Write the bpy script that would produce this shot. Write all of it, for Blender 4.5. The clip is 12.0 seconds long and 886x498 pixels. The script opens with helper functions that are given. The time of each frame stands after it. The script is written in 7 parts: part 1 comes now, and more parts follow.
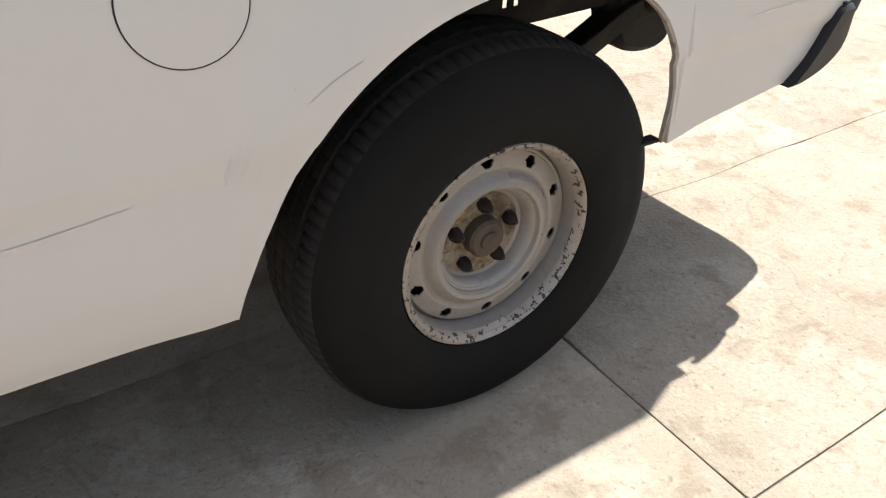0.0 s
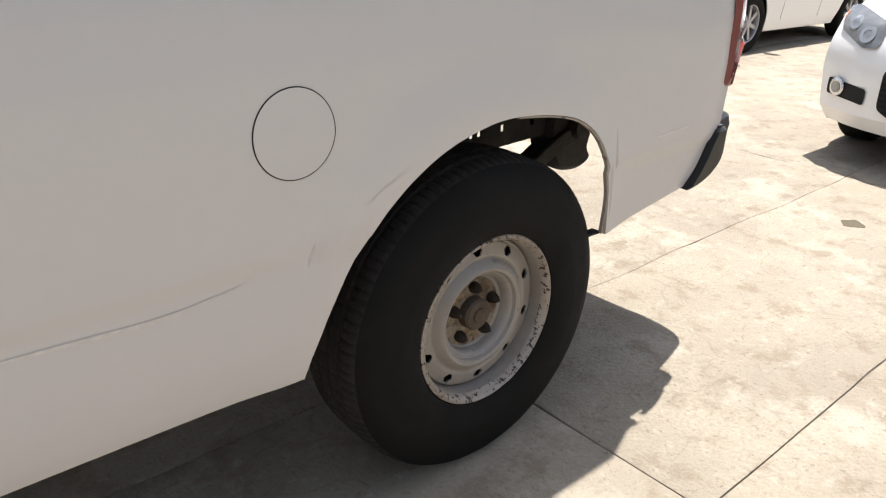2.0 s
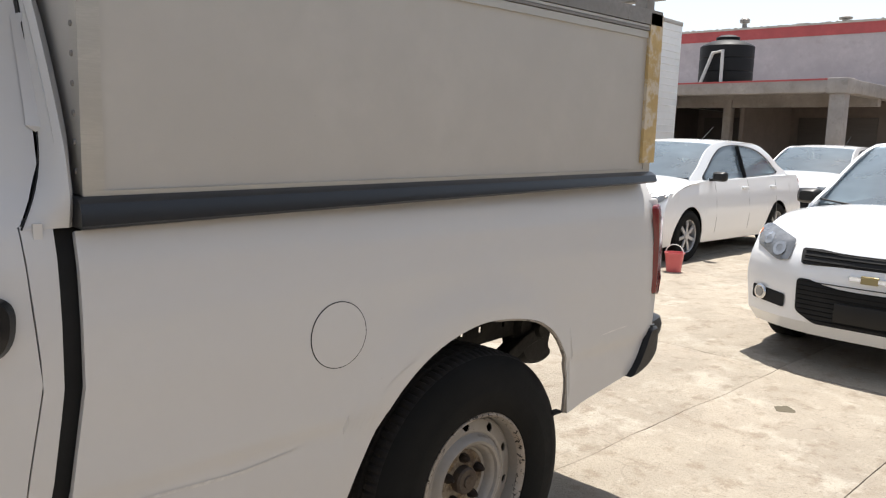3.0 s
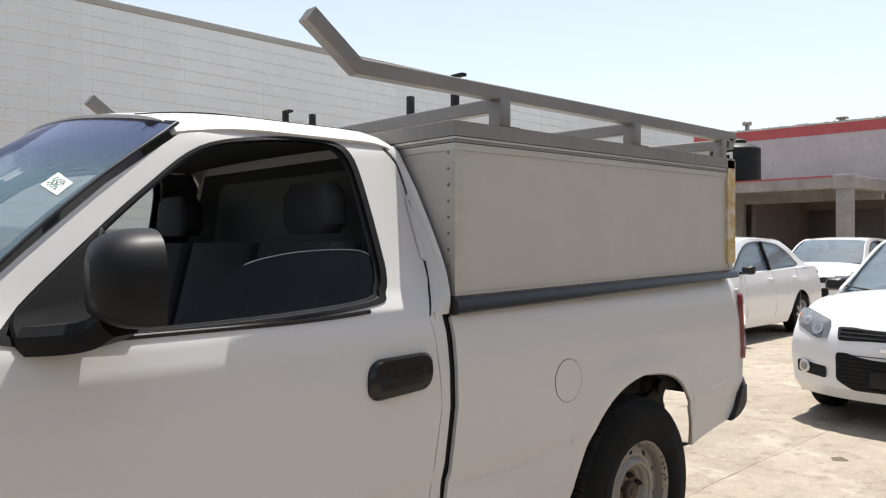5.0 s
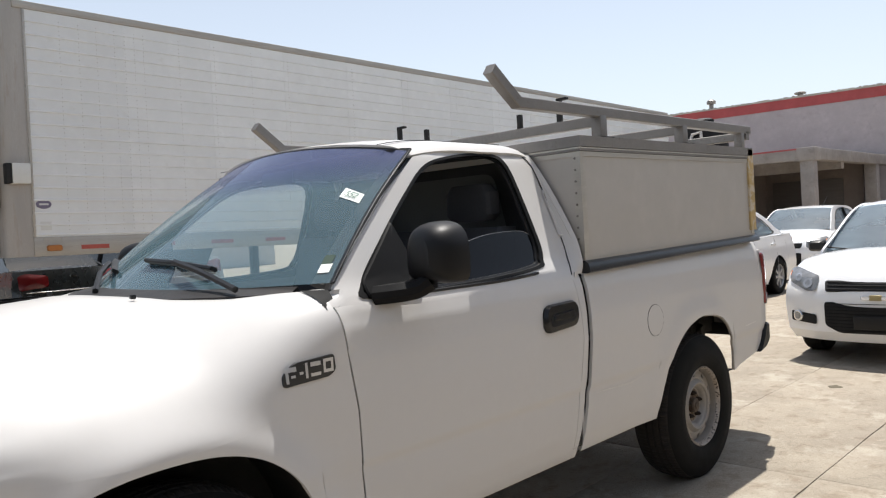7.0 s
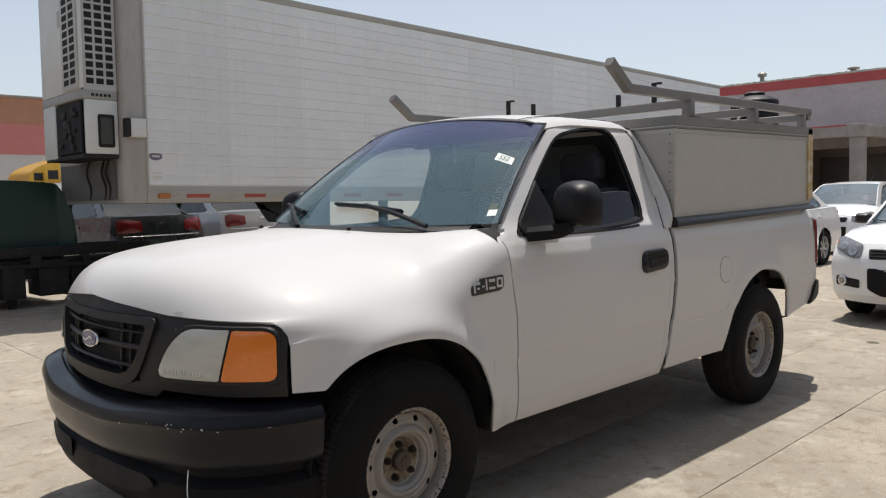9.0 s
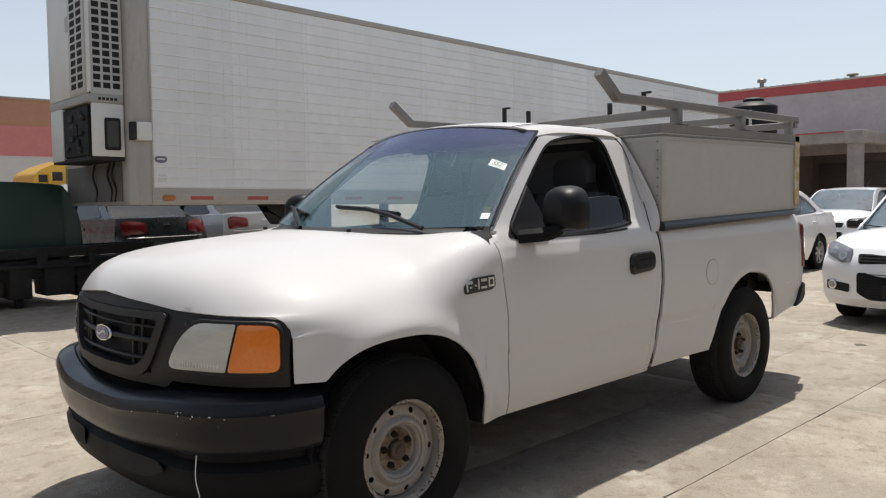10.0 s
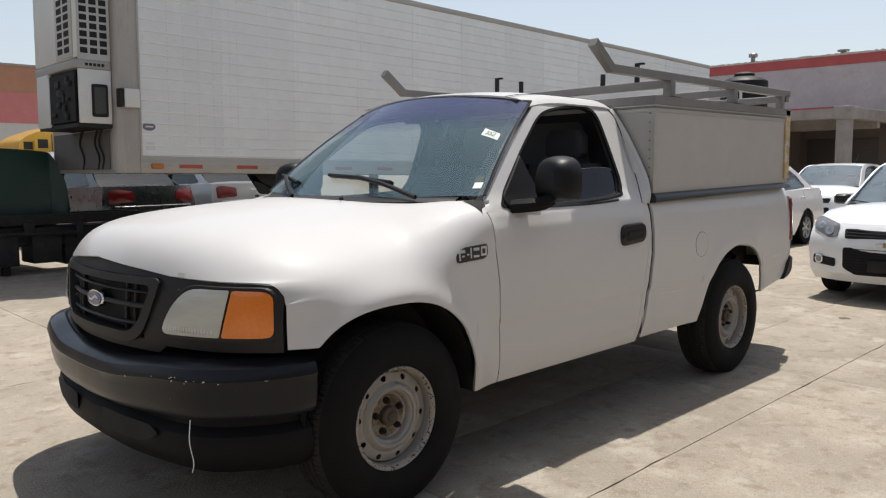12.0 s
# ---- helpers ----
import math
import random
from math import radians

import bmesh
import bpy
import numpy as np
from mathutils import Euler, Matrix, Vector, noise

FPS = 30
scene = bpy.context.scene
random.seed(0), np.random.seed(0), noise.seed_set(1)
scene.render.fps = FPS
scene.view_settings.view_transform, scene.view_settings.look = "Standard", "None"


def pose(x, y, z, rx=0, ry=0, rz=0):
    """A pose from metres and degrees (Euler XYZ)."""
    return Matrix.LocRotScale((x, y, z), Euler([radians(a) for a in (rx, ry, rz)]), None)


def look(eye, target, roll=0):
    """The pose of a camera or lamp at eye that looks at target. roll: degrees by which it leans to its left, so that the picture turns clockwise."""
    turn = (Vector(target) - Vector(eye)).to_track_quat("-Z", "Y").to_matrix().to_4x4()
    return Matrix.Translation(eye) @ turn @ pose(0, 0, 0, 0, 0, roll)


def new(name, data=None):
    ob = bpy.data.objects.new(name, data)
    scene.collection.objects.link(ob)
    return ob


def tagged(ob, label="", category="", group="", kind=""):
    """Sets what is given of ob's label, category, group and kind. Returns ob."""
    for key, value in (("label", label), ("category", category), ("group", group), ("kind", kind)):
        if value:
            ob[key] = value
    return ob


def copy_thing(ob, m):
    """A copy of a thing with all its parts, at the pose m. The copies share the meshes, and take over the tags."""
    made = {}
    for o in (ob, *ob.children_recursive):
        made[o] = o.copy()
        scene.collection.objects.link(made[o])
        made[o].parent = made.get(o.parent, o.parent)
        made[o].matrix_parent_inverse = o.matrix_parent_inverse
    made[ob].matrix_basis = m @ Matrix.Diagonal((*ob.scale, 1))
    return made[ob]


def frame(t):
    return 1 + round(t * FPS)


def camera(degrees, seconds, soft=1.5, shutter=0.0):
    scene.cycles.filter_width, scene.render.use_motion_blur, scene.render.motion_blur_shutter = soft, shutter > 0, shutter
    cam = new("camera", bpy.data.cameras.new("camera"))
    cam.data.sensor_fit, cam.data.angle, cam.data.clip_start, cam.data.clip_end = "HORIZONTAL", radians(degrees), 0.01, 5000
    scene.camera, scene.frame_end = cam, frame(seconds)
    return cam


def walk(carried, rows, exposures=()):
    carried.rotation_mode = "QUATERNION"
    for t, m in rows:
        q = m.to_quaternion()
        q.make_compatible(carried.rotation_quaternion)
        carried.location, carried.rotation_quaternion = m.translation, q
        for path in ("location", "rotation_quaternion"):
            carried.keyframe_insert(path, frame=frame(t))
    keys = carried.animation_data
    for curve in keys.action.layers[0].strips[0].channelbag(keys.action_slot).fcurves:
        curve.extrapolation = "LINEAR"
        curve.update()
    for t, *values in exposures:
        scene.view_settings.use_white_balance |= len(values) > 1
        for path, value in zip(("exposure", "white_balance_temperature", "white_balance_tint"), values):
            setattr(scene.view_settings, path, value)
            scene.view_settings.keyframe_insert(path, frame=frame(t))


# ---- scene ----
cam = camera(60.1, 12.0, 1.2)
PATH = [
    (0, (2.273, -0.907, 1.183), (3.209, 0.455, 0.056), 2.25),
    (0.5, (2.265, -0.918, 1.185), (3.195, 0.458, 0.071), 1.59),
    (1, (2.205, -0.949, 1.2), (3.168, 0.427, 0.114), 1.61),
    (1.5, (2.047, -1.009, 1.221), (3.11, 0.374, 0.243), 1.68),
    (2, (1.873, -1.087, 1.251), (3.107, 0.269, 0.452), 2.2),
    (2.5, (1.71, -1.238, 1.313), (3.066, 0.136, 0.787), 2.9),
    (2.7, (1.624, -1.312, 1.338), (3.003, 0.076, 0.925), 2.9),
    (4.3, (0.717, -1.686, 1.415), (2.101, -0.242, 1.374), -0.4),
    (4.5, (0.606, -1.719, 1.413), (1.972, -0.258, 1.369), -0.6),
    (5, (0.257, -1.716, 1.418), (1.636, -0.267, 1.4), -0.3),
    (5.5, (-0.061, -1.707, 1.421), (1.28, -0.224, 1.376), 0.2),
    (6, (-0.342, -1.814, 1.408), (0.974, -0.311, 1.312), -0.5),
    (6.5, (-0.616, -1.854, 1.418), (0.777, -0.42, 1.36), -2.2),
    (6.7, (-0.744, -1.864, 1.42), (0.694, -0.475, 1.366), -3.7),
    (8.3, (-1.714, -2.076, 1.414), (-0.286, -0.677, 1.353), -1.0),
    (8.5, (-1.794, -2.085, 1.408), (-0.376, -0.68, 1.272), -1.5),
    (9, (-1.896, -2.175, 1.401), (-0.524, -0.727, 1.26), -1.4),
    (9.5, (-1.952, -2.269, 1.404), (-0.581, -0.82, 1.266), -1.6),
    (10, (-1.996, -2.323, 1.402), (-0.626, -0.872, 1.27), -1.1),
    (10.5, (-2.019, -2.323, 1.395), (-0.66, -0.864, 1.241), -0.9),
    (11, (-2.026, -2.313, 1.39), (-0.664, -0.859, 1.211), -0.5),
    (11.5, (-2.023, -2.317, 1.39), (-0.644, -0.881, 1.198), -0.4),
    (12, (-2.018, -2.319, 1.387), (-0.631, -0.892, 1.183), -0.5),
]
RISE_EYE = Vector((0, 0, 0.023))      # the tyres' true radius lifts all that stands on them
walk(cam, [(t, look(Vector(eye) + RISE_EYE, Vector(target) + RISE_EYE, roll)) for t, eye, target, roll in PATH],
     [(0, 1.02), (1, 1.0), (1.5, 0.91), (2, 0.80), (2.5, 0.63), (4.5, 0.52), (6, 0.44), (6.7, 0.38), (8.5, -0.03), (10.5, 0.03), (12, 0.02)])

# ---- light ----
SUN_WAY = Vector((0.320, 0.122, 1.0)).normalized()      # towards the sun
sun_data = bpy.data.lights.new("sun", "SUN")
sun_data.energy, sun_data.angle, sun_data.color = 5.0, radians(0.55), (1.0, 0.965, 0.91)
sun = new("sun", sun_data)
sun.matrix_world = Matrix.Translation((4, 3, 30)) @ SUN_WAY.to_track_quat("Z", "Y").to_matrix().to_4x4()
world = bpy.data.worlds.new("hazy_sky")
scene.world = world
world.use_nodes = True
wn = world.node_tree.nodes
sky = wn.new("ShaderNodeTexSky")
sky.sky_type, sky.sun_disc = "NISHITA", False
sky.sun_elevation = math.asin(SUN_WAY.z)
sky.sun_rotation = math.atan2(SUN_WAY.x, SUN_WAY.y)
sky.altitude, sky.air_density, sky.dust_density, sky.ozone_density = 0, 1.0, 2.2, 1.0
haze, both_skies = wn.new("ShaderNodeBackground"), wn.new("ShaderNodeAddShader")
haze.inputs[0].default_value = (0.93, 0.975, 1.0, 1)      # pale haze, thick near the horizon and thin overhead
sky_way, sky_axes, thick_haze = (wn.new("ShaderNode" + k) for k in ("TexCoord", "SeparateXYZ", "MapRange"))
thick_haze.interpolation_type = "SMOOTHSTEP"
for i, v in enumerate((0.0, 0.8, 0.43, 0.15)):
    thick_haze.inputs[i + 1].default_value = v
for a, b in ((sky_way.outputs["Generated"], sky_axes.inputs[0]), (sky_axes.outputs[2], thick_haze.inputs[0]), (thick_haze.outputs[0], haze.inputs[1])):
    world.node_tree.links.new(a, b)
wn["Background"].inputs[1].default_value = 0.075
for a, b in ((sky.outputs[0], wn["Background"].inputs[0]), (wn["Background"].outputs[0], both_skies.inputs[0]), (haze.outputs[0], both_skies.inputs[1]), (both_skies.outputs[0], wn["World Output"].inputs[0])):
    world.node_tree.links.new(a, b)

# ---- materials ----
def mat(name, color, rough=0.5, metal=0.0, spots=(), bump=0.0, grain=60.0, coat=0.0, vary=0.08, rnd=0.0, spec=0.5, stretch=(1, 1, 1)):
    """A painted, bare or worn surface. vary: uneven tone at two scales; bump: fine relief; rnd: tone from piece to piece;
    spots: rows of (scale, from, to, colour, share) of stains with shapes of their own."""
    m = bpy.data.materials.new(name)
    m.use_nodes = True
    nodes, links = m.node_tree.nodes, m.node_tree.links
    bsdf = nodes["Principled BSDF"]
    coord = nodes.new("ShaderNodeTexCoord")
    mapping = nodes.new("ShaderNodeMapping")
    mapping.inputs["Scale"].default_value = stretch
    links.new(coord.outputs["Object"], mapping.inputs[0])

    def noise_at(scale, detail=5.0, rough_=0.6):
        n = nodes.new("ShaderNodeTexNoise")
        n.inputs["Scale"].default_value, n.inputs["Detail"].default_value, n.inputs["Roughness"].default_value = scale, detail, rough_
        links.new(mapping.outputs[0], n.inputs["Vector"])
        return n.outputs["Fac"]

    def ramp(src, lo, hi):
        r = nodes.new("ShaderNodeMapRange")
        r.inputs[1].default_value, r.inputs[2].default_value = lo, hi
        links.new(src, r.inputs[0])
        return r.outputs[0]

    def mix(fac, a, b):
        x = nodes.new("ShaderNodeMix")
        x.data_type = "RGBA"
        for sock, v in ((x.inputs[0], fac), (x.inputs[6], a), (x.inputs[7], b)):
            if isinstance(v, (tuple, float, int)):
                sock.default_value = (*v, 1) if isinstance(v, tuple) else v
            else:
                links.new(v, sock)
        return x.outputs[2]

    dark = tuple(c * (1 - vary) for c in color)
    light = tuple(min(1, c * (1 + vary)) for c in color)
    out = mix(ramp(noise_at(2.3), 0.3, 0.7), dark, light)
    if vary > 0:
        out = mix(ramp(noise_at(grain, 3), 0.35, 0.75), out, tuple(c * (1 - 0.7 * vary) for c in color))
    if rnd:
        info = nodes.new("ShaderNodeObjectInfo")
        hsv = nodes.new("ShaderNodeHueSaturation")
        r = nodes.new("ShaderNodeMapRange")
        r.inputs[3].default_value, r.inputs[4].default_value = 1 - rnd, 1 + rnd
        links.new(info.outputs["Random"], r.inputs[0])
        links.new(r.outputs[0], hsv.inputs["Value"])
        links.new(out, hsv.inputs["Color"])
        out = hsv.outputs[0]
    for scale, lo, hi, col, share in spots:
        fac = nodes.new("ShaderNodeMath")
        fac.operation = "MULTIPLY"
        links.new(ramp(noise_at(scale, 8, 0.65), lo, hi), fac.inputs[0])
        fac.inputs[1].default_value = share
        out = mix(fac.outputs[0], out, col)
    links.new(out, bsdf.inputs["Base Color"])
    bsdf.inputs["Metallic"].default_value = metal
    rr = nodes.new("ShaderNodeMapRange")
    rr.inputs[3].default_value, rr.inputs[4].default_value = max(0.02, rough * 0.8), min(1, rough * 1.2)
    links.new(noise_at(9.0), rr.inputs[0])
    links.new(rr.outputs[0], bsdf.inputs["Roughness"])
    bsdf.inputs["Specular IOR Level"].default_value = spec
    if coat:
        bsdf.inputs["Coat Weight"].default_value, bsdf.inputs["Coat Roughness"].default_value = coat, 0.06
    if bump:
        b = nodes.new("ShaderNodeBump")
        b.inputs["Strength"].default_value, b.inputs["Distance"].default_value = bump, 0.01
        links.new(noise_at(grain, 6), b.inputs["Height"])
        links.new(b.outputs[0], bsdf.inputs["Normal"])
    return m


def glass_mat(name, color, rough=0.0, film_share=0.0, film=(0.50, 0.60, 0.62), ior=1.52):
    """Car glass as a thin sheet: tinted see-through with a mirror-like gloss."""
    m = bpy.data.materials.new(name)
    m.use_nodes = True
    nodes, links = m.node_tree.nodes, m.node_tree.links
    nodes.remove(nodes["Principled BSDF"])
    clear, gloss, both, slant, steep, fres = (nodes.new("ShaderNode" + k) for k in ("BsdfTransparent", "BsdfGlossy", "MixShader", "LayerWeight", "Math", "MapRange"))
    clear.inputs[0].default_value = (*color, 1)
    gloss.inputs["Roughness"].default_value = rough
    base = ((ior - 1) / (ior + 1)) ** 2 * 1.8        # a sheet mirrors from both its faces, and more at a slant
    slant.inputs[0].default_value, steep.operation, steep.inputs[1].default_value = 0.5, "POWER", 4.0
    fres.inputs[3].default_value, fres.inputs[4].default_value = base, 0.9
    links.new(slant.outputs["Facing"], steep.inputs[0])
    links.new(steep.outputs[0], fres.inputs[0])
    for a, b in ((fres.outputs[0], both.inputs[0]), (clear.outputs[0], both.inputs[1]), (gloss.outputs[0], both.inputs[2]), (both.outputs[0], nodes["Material Output"].inputs[0])):
        links.new(a, b)
    # pale diffuse film: dust, plus sky reflection painted into its colour
    if film_share:
        haze_film, final, blot, span = (nodes.new("ShaderNode" + k) for k in ("BsdfDiffuse", "MixShader", "TexNoise", "MapRange"))
        haze_film.inputs[0].default_value = (*film, 1)
        blot.inputs["Scale"].default_value, blot.inputs["Detail"].default_value = 3.0, 6.0
        span.inputs[3].default_value, span.inputs[4].default_value = film_share * 0.7, film_share * 1.3
        links.new(blot.outputs["Fac"], span.inputs[0])
        links.new(span.outputs[0], final.inputs[0])
        links.new(both.outputs[0], final.inputs[1])
        links.new(haze_film.outputs[0], final.inputs[2])
        links.new(final.outputs[0], nodes["Material Output"].inputs[0])
    return m


WHITE = mat("white_car_paint", (0.56, 0.547, 0.533), 0.5, spec=0.15, coat=0.4, vary=0.02, grain=25, spots=((0.55, 0.3, 0.9, (0.51, 0.493, 0.472), 0.35), (55, 0.74, 0.76, (0.30, 0.26, 0.22), 0.25)))
def wavy(m, scale, depth):
    """Lets a painted skin run slightly out of true, as pressed sheet does."""
    nodes, links = m.node_tree.nodes, m.node_tree.links
    coord, swell_noise, relief = (nodes.new("ShaderNode" + k) for k in ("TexCoord", "TexNoise", "Bump"))
    swell_noise.inputs["Scale"].default_value, swell_noise.inputs["Detail"].default_value = scale, 1.5
    relief.inputs["Strength"].default_value, relief.inputs["Distance"].default_value = 0.5, depth
    links.new(coord.outputs["Object"], swell_noise.inputs["Vector"])
    links.new(swell_noise.outputs["Fac"], relief.inputs["Height"])
    for socket in ("Normal", "Coat Normal"):
        links.new(relief.outputs[0], nodes["Principled BSDF"].inputs[socket])


wavy(WHITE, 2.2, 0.03)
WHITE_CLEAN = mat("clean_white_car_paint", (0.82, 0.82, 0.82), 0.25, coat=0.8, vary=0.01)
BLACK_PLASTIC = mat("black_moulded_plastic", (0.009, 0.009, 0.0095), 0.42, bump=0.05, grain=400, vary=0.2, spec=0.35)
MIRROR_BLACK = mat("satin_black_plastic", (0.008, 0.008, 0.0088), 0.45, bump=0.03, grain=300, vary=0.2, spec=0.22)
GLOSS_BLACK = mat("polished_black_plastic", (0.007, 0.007, 0.0075), 0.22, vary=0.2, spec=0.4)
MATTE_BLACK = mat("matte_black_plastic", (0.006, 0.006, 0.0065), 0.6, vary=0.2, spec=0.15, bump=0.04, grain=300)
RAIL_PLASTIC = mat("blue_black_rail_plastic", (0.011, 0.012, 0.014), 0.3, vary=0.15, bump=0.03, grain=300)
GREY_PLASTIC = mat("faded_dark_grey_plastic", (0.021, 0.0195, 0.019), 0.5, spec=0.25, bump=0.04, grain=300, vary=0.15, spots=((30, 0.66, 0.72, (0.3, 0.28, 0.26), 0.6),))
BUMPER = mat("scuffed_slate_paint", (0.0065, 0.0075, 0.0105), 0.30, coat=0.1, vary=0.2, spec=0.22, spots=((45, 0.70, 0.715, (0.30, 0.30, 0.31), 0.7), (3, 0.55, 0.8, (0.025, 0.023, 0.021), 0.5)))
RUBBER = mat("black_tyre_rubber", (0.0065, 0.0065, 0.0063), 0.8, bump=0.12, grain=180, vary=0.25, spots=((5, 0.55, 0.8, (0.020, 0.018, 0.016), 0.4),), spec=0.18)
TREAD = mat("dusty_tyre_tread", (0.024, 0.021, 0.019), 0.85, bump=0.2, grain=150, vary=0.3, spots=((9, 0.5, 0.75, (0.05, 0.04, 0.032), 0.45), (60, 0.58, 0.68, (0.07, 0.055, 0.042), 0.4)), spec=0.3)
RIM = mat("chipped_cream_rim_paint", (0.285, 0.262, 0.236), 0.5, metal=0.2, vary=0.12, spots=((30, 0.66, 0.69, (0.055, 0.04, 0.03), 0.92), (7, 0.55, 0.8, (0.26, 0.2, 0.14), 0.5)))
RIM_EDGE = mat("chipped_rim_flange", (0.345, 0.305, 0.265), 0.45, metal=0.25, vary=0.12, spots=((9, 0.5, 0.7, (0.30, 0.21, 0.13), 0.5), (70, 0.555, 0.575, (0.018, 0.013, 0.010), 0.95)))
SCUFF = mat("brown_scuff", (0.58, 0.56, 0.53), 0.35, vary=0.2, grain=90)
CHIP = mat("bare_chipped_paint", (0.5, 0.5, 0.52), 0.6, vary=0.2)
PAD = mat("faded_step_pad", (0.16, 0.17, 0.19), 0.6, vary=0.15, bump=0.1, grain=200)
DENT = mat("grey_dent_mark", (0.45, 0.445, 0.44), 0.4, vary=0.25, grain=120, coat=0.3)
DIRTY_LIP = mat("mud_stained_lip", (0.34, 0.30, 0.26), 0.6, vary=0.25, grain=40, spots=((25, 0.55, 0.62, (0.06, 0.045, 0.035), 0.8),))
RUST = mat("rusty_hub_metal", (0.080, 0.060, 0.044), 0.7, metal=0.3, vary=0.3, bump=0.2, grain=90, spots=((30, 0.5, 0.7, (0.055, 0.033, 0.02), 0.8),))
HUB_STAIN = mat("rust_stained_wheel_centre", (0.25, 0.205, 0.15), 0.7, metal=0.15, vary=0.3, bump=0.2, grain=90, spots=((16, 0.46, 0.58, (0.075, 0.045, 0.026), 0.9), (26, 0.54, 0.64, (0.36, 0.25, 0.11), 0.8), (50, 0.56, 0.64, (0.045, 0.030, 0.02), 0.8)))
LUG = mat("dark_rusty_lug", (0.03, 0.021, 0.015), 0.6, metal=0.5, vary=0.3)
FRAME = mat("grimy_black_chassis", (0.011, 0.010, 0.0095), 0.75, bump=0.3, grain=60, vary=0.4, spots=((8, 0.55, 0.7, (0.06, 0.05, 0.04), 0.5),))
# near-black for seams; also stands in for shade inside gaps and openings
SEAM = mat("dark_gap", (0.01, 0.01, 0.01), 0.9, vary=0.1)
ALU = mat("dull_aluminium_sheet", (0.44, 0.42, 0.39), 0.55, metal=0.25, vary=0.05, bump=0.05, grain=12, spots=((3, 0.6, 0.8, (0.36, 0.33, 0.28), 0.3), (60, 0.72, 0.75, (0.2, 0.17, 0.13), 0.5)))
ALU_TRIM = mat("brushed_aluminium_trim", (0.46, 0.44, 0.40), 0.42, metal=0.6, vary=0.1, stretch=(1, 1, 12))
STEEL = mat("weathered_grey_steel_tube", (0.23, 0.215, 0.20), 0.5, metal=0.55, vary=0.18, bump=0.1, spots=((25, 0.62, 0.7, (0.13, 0.08, 0.05), 0.6),))
GLUE = mat("flaking_yellow_sealant", (0.50, 0.36, 0.16), 0.8, vary=0.25, bump=0.5, grain=40, spots=((18, 0.5, 0.6, (0.55, 0.5, 0.42), 0.8),))
CHROME = mat("chrome", (0.75, 0.75, 0.75), 0.12, metal=1.0, vary=0.02)
BADGE_DARK = mat("badge_black", (0.02, 0.02, 0.02), 0.35, vary=0.1)
BADGE_LIGHT = mat("badge_silver", (0.55, 0.55, 0.55), 0.3, metal=0.6, vary=0.05)
BLUE = mat("badge_blue", (0.05, 0.07, 0.18), 0.25, coat=0.5, vary=0.1)
AMBER = mat("amber_lamp_plastic", (0.74, 0.185, 0.005), 0.22, coat=0.8, vary=0.12, grain=90)
RED_LAMP = mat("red_lamp_plastic", (0.15, 0.008, 0.010), 0.2, coat=0.6, vary=0.15)
LENS = mat("hazy_headlamp_lens", (0.46, 0.46, 0.41), 0.2, coat=0.8, vary=0.14, grain=7, stretch=(1, 1, 6))
LENS_RIB = mat("pale_lens_flutes", (0.60, 0.60, 0.56), 0.25, coat=0.6, vary=0.15)
# teal film: real dust with the sky's reflection put into its colour
GLASS = glass_mat("windscreen_glass", (1.0, 1.0, 1.0), film_share=0.26, film=(0.19, 0.325, 0.385), ior=1.6)
SIDE_CLEAR = glass_mat("clear_side_glass", (0.82, 0.87, 0.86))
TINT = glass_mat("dark_tinted_glass", (0.10, 0.11, 0.11), ior=1.25)
PAPER = mat("white_paper", (0.8, 0.82, 0.78), 0.7, vary=0.04)
INK = mat("dark_ink", (0.02, 0.05, 0.03), 0.6, vary=0.1)
PALE_INK = mat("faded_green_ink", (0.16, 0.24, 0.20), 0.6, vary=0.15)
CLOTH = mat("grey_seat_cloth", (0.036, 0.037, 0.041), 0.9, bump=0.04, grain=120, vary=0.15)
DASH = mat("grey_dash_plastic", (0.19, 0.20, 0.20), 0.6, bump=0.03, grain=120, vary=0.1)

# ---- shapes ----
CORE = [Vector((1.6, 1.0, 0.7))]      # the inside of the thing under work: skins thicken towards it


def part(name, geo, material, parent=None, label="", thick=0.0, sharp=32, offset=-1):
    """Links a (verts, faces) shape as one mesh object, under its thing or part."""
    verts, faces = geo
    me = bpy.data.meshes.new(name)
    me.from_pydata([tuple(v) for v in verts], [], [tuple(f) for f in faces])
    bm = bmesh.new()
    bm.from_mesh(me)
    bmesh.ops.remove_doubles(bm, verts=bm.verts, dist=1e-5)
    bmesh.ops.recalc_face_normals(bm, faces=bm.faces)
    if thick:
        bm.normal_update()
        wrong = [f for f in bm.faces if f.normal.dot(f.calc_center_median() - CORE[0]) < 0]
        bmesh.ops.reverse_faces(bm, faces=wrong)
    bm.edges.index_update()
    border = [e.index for e in bm.edges if e.is_boundary] if thick else []
    bm.to_mesh(me)
    bm.free()
    me.shade_smooth()
    me.set_sharp_from_angle(angle=radians(sharp))
    for i in border:        # crisp rims on panels that get a thickness
        me.edges[i].use_edge_sharp = True
    me.materials.append(material)
    ob = new(name, me)
    if parent is not None:
        ob.parent = parent
    if thick:
        md = ob.modifiers.new("thickness", "SOLIDIFY")
        md.thickness, md.offset, md.use_even_offset = thick, offset, False
    if label:
        ob["label"] = label
    return ob


def thing(name, label, category, m=None, group="", kind=""):
    """A top-level thing: an empty at its base, under which its parts go."""
    ob = new(name)
    ob.empty_display_size = 0.2
    ob.matrix_world = m if m is not None else Matrix()
    return tagged(ob, label, category, group, kind)


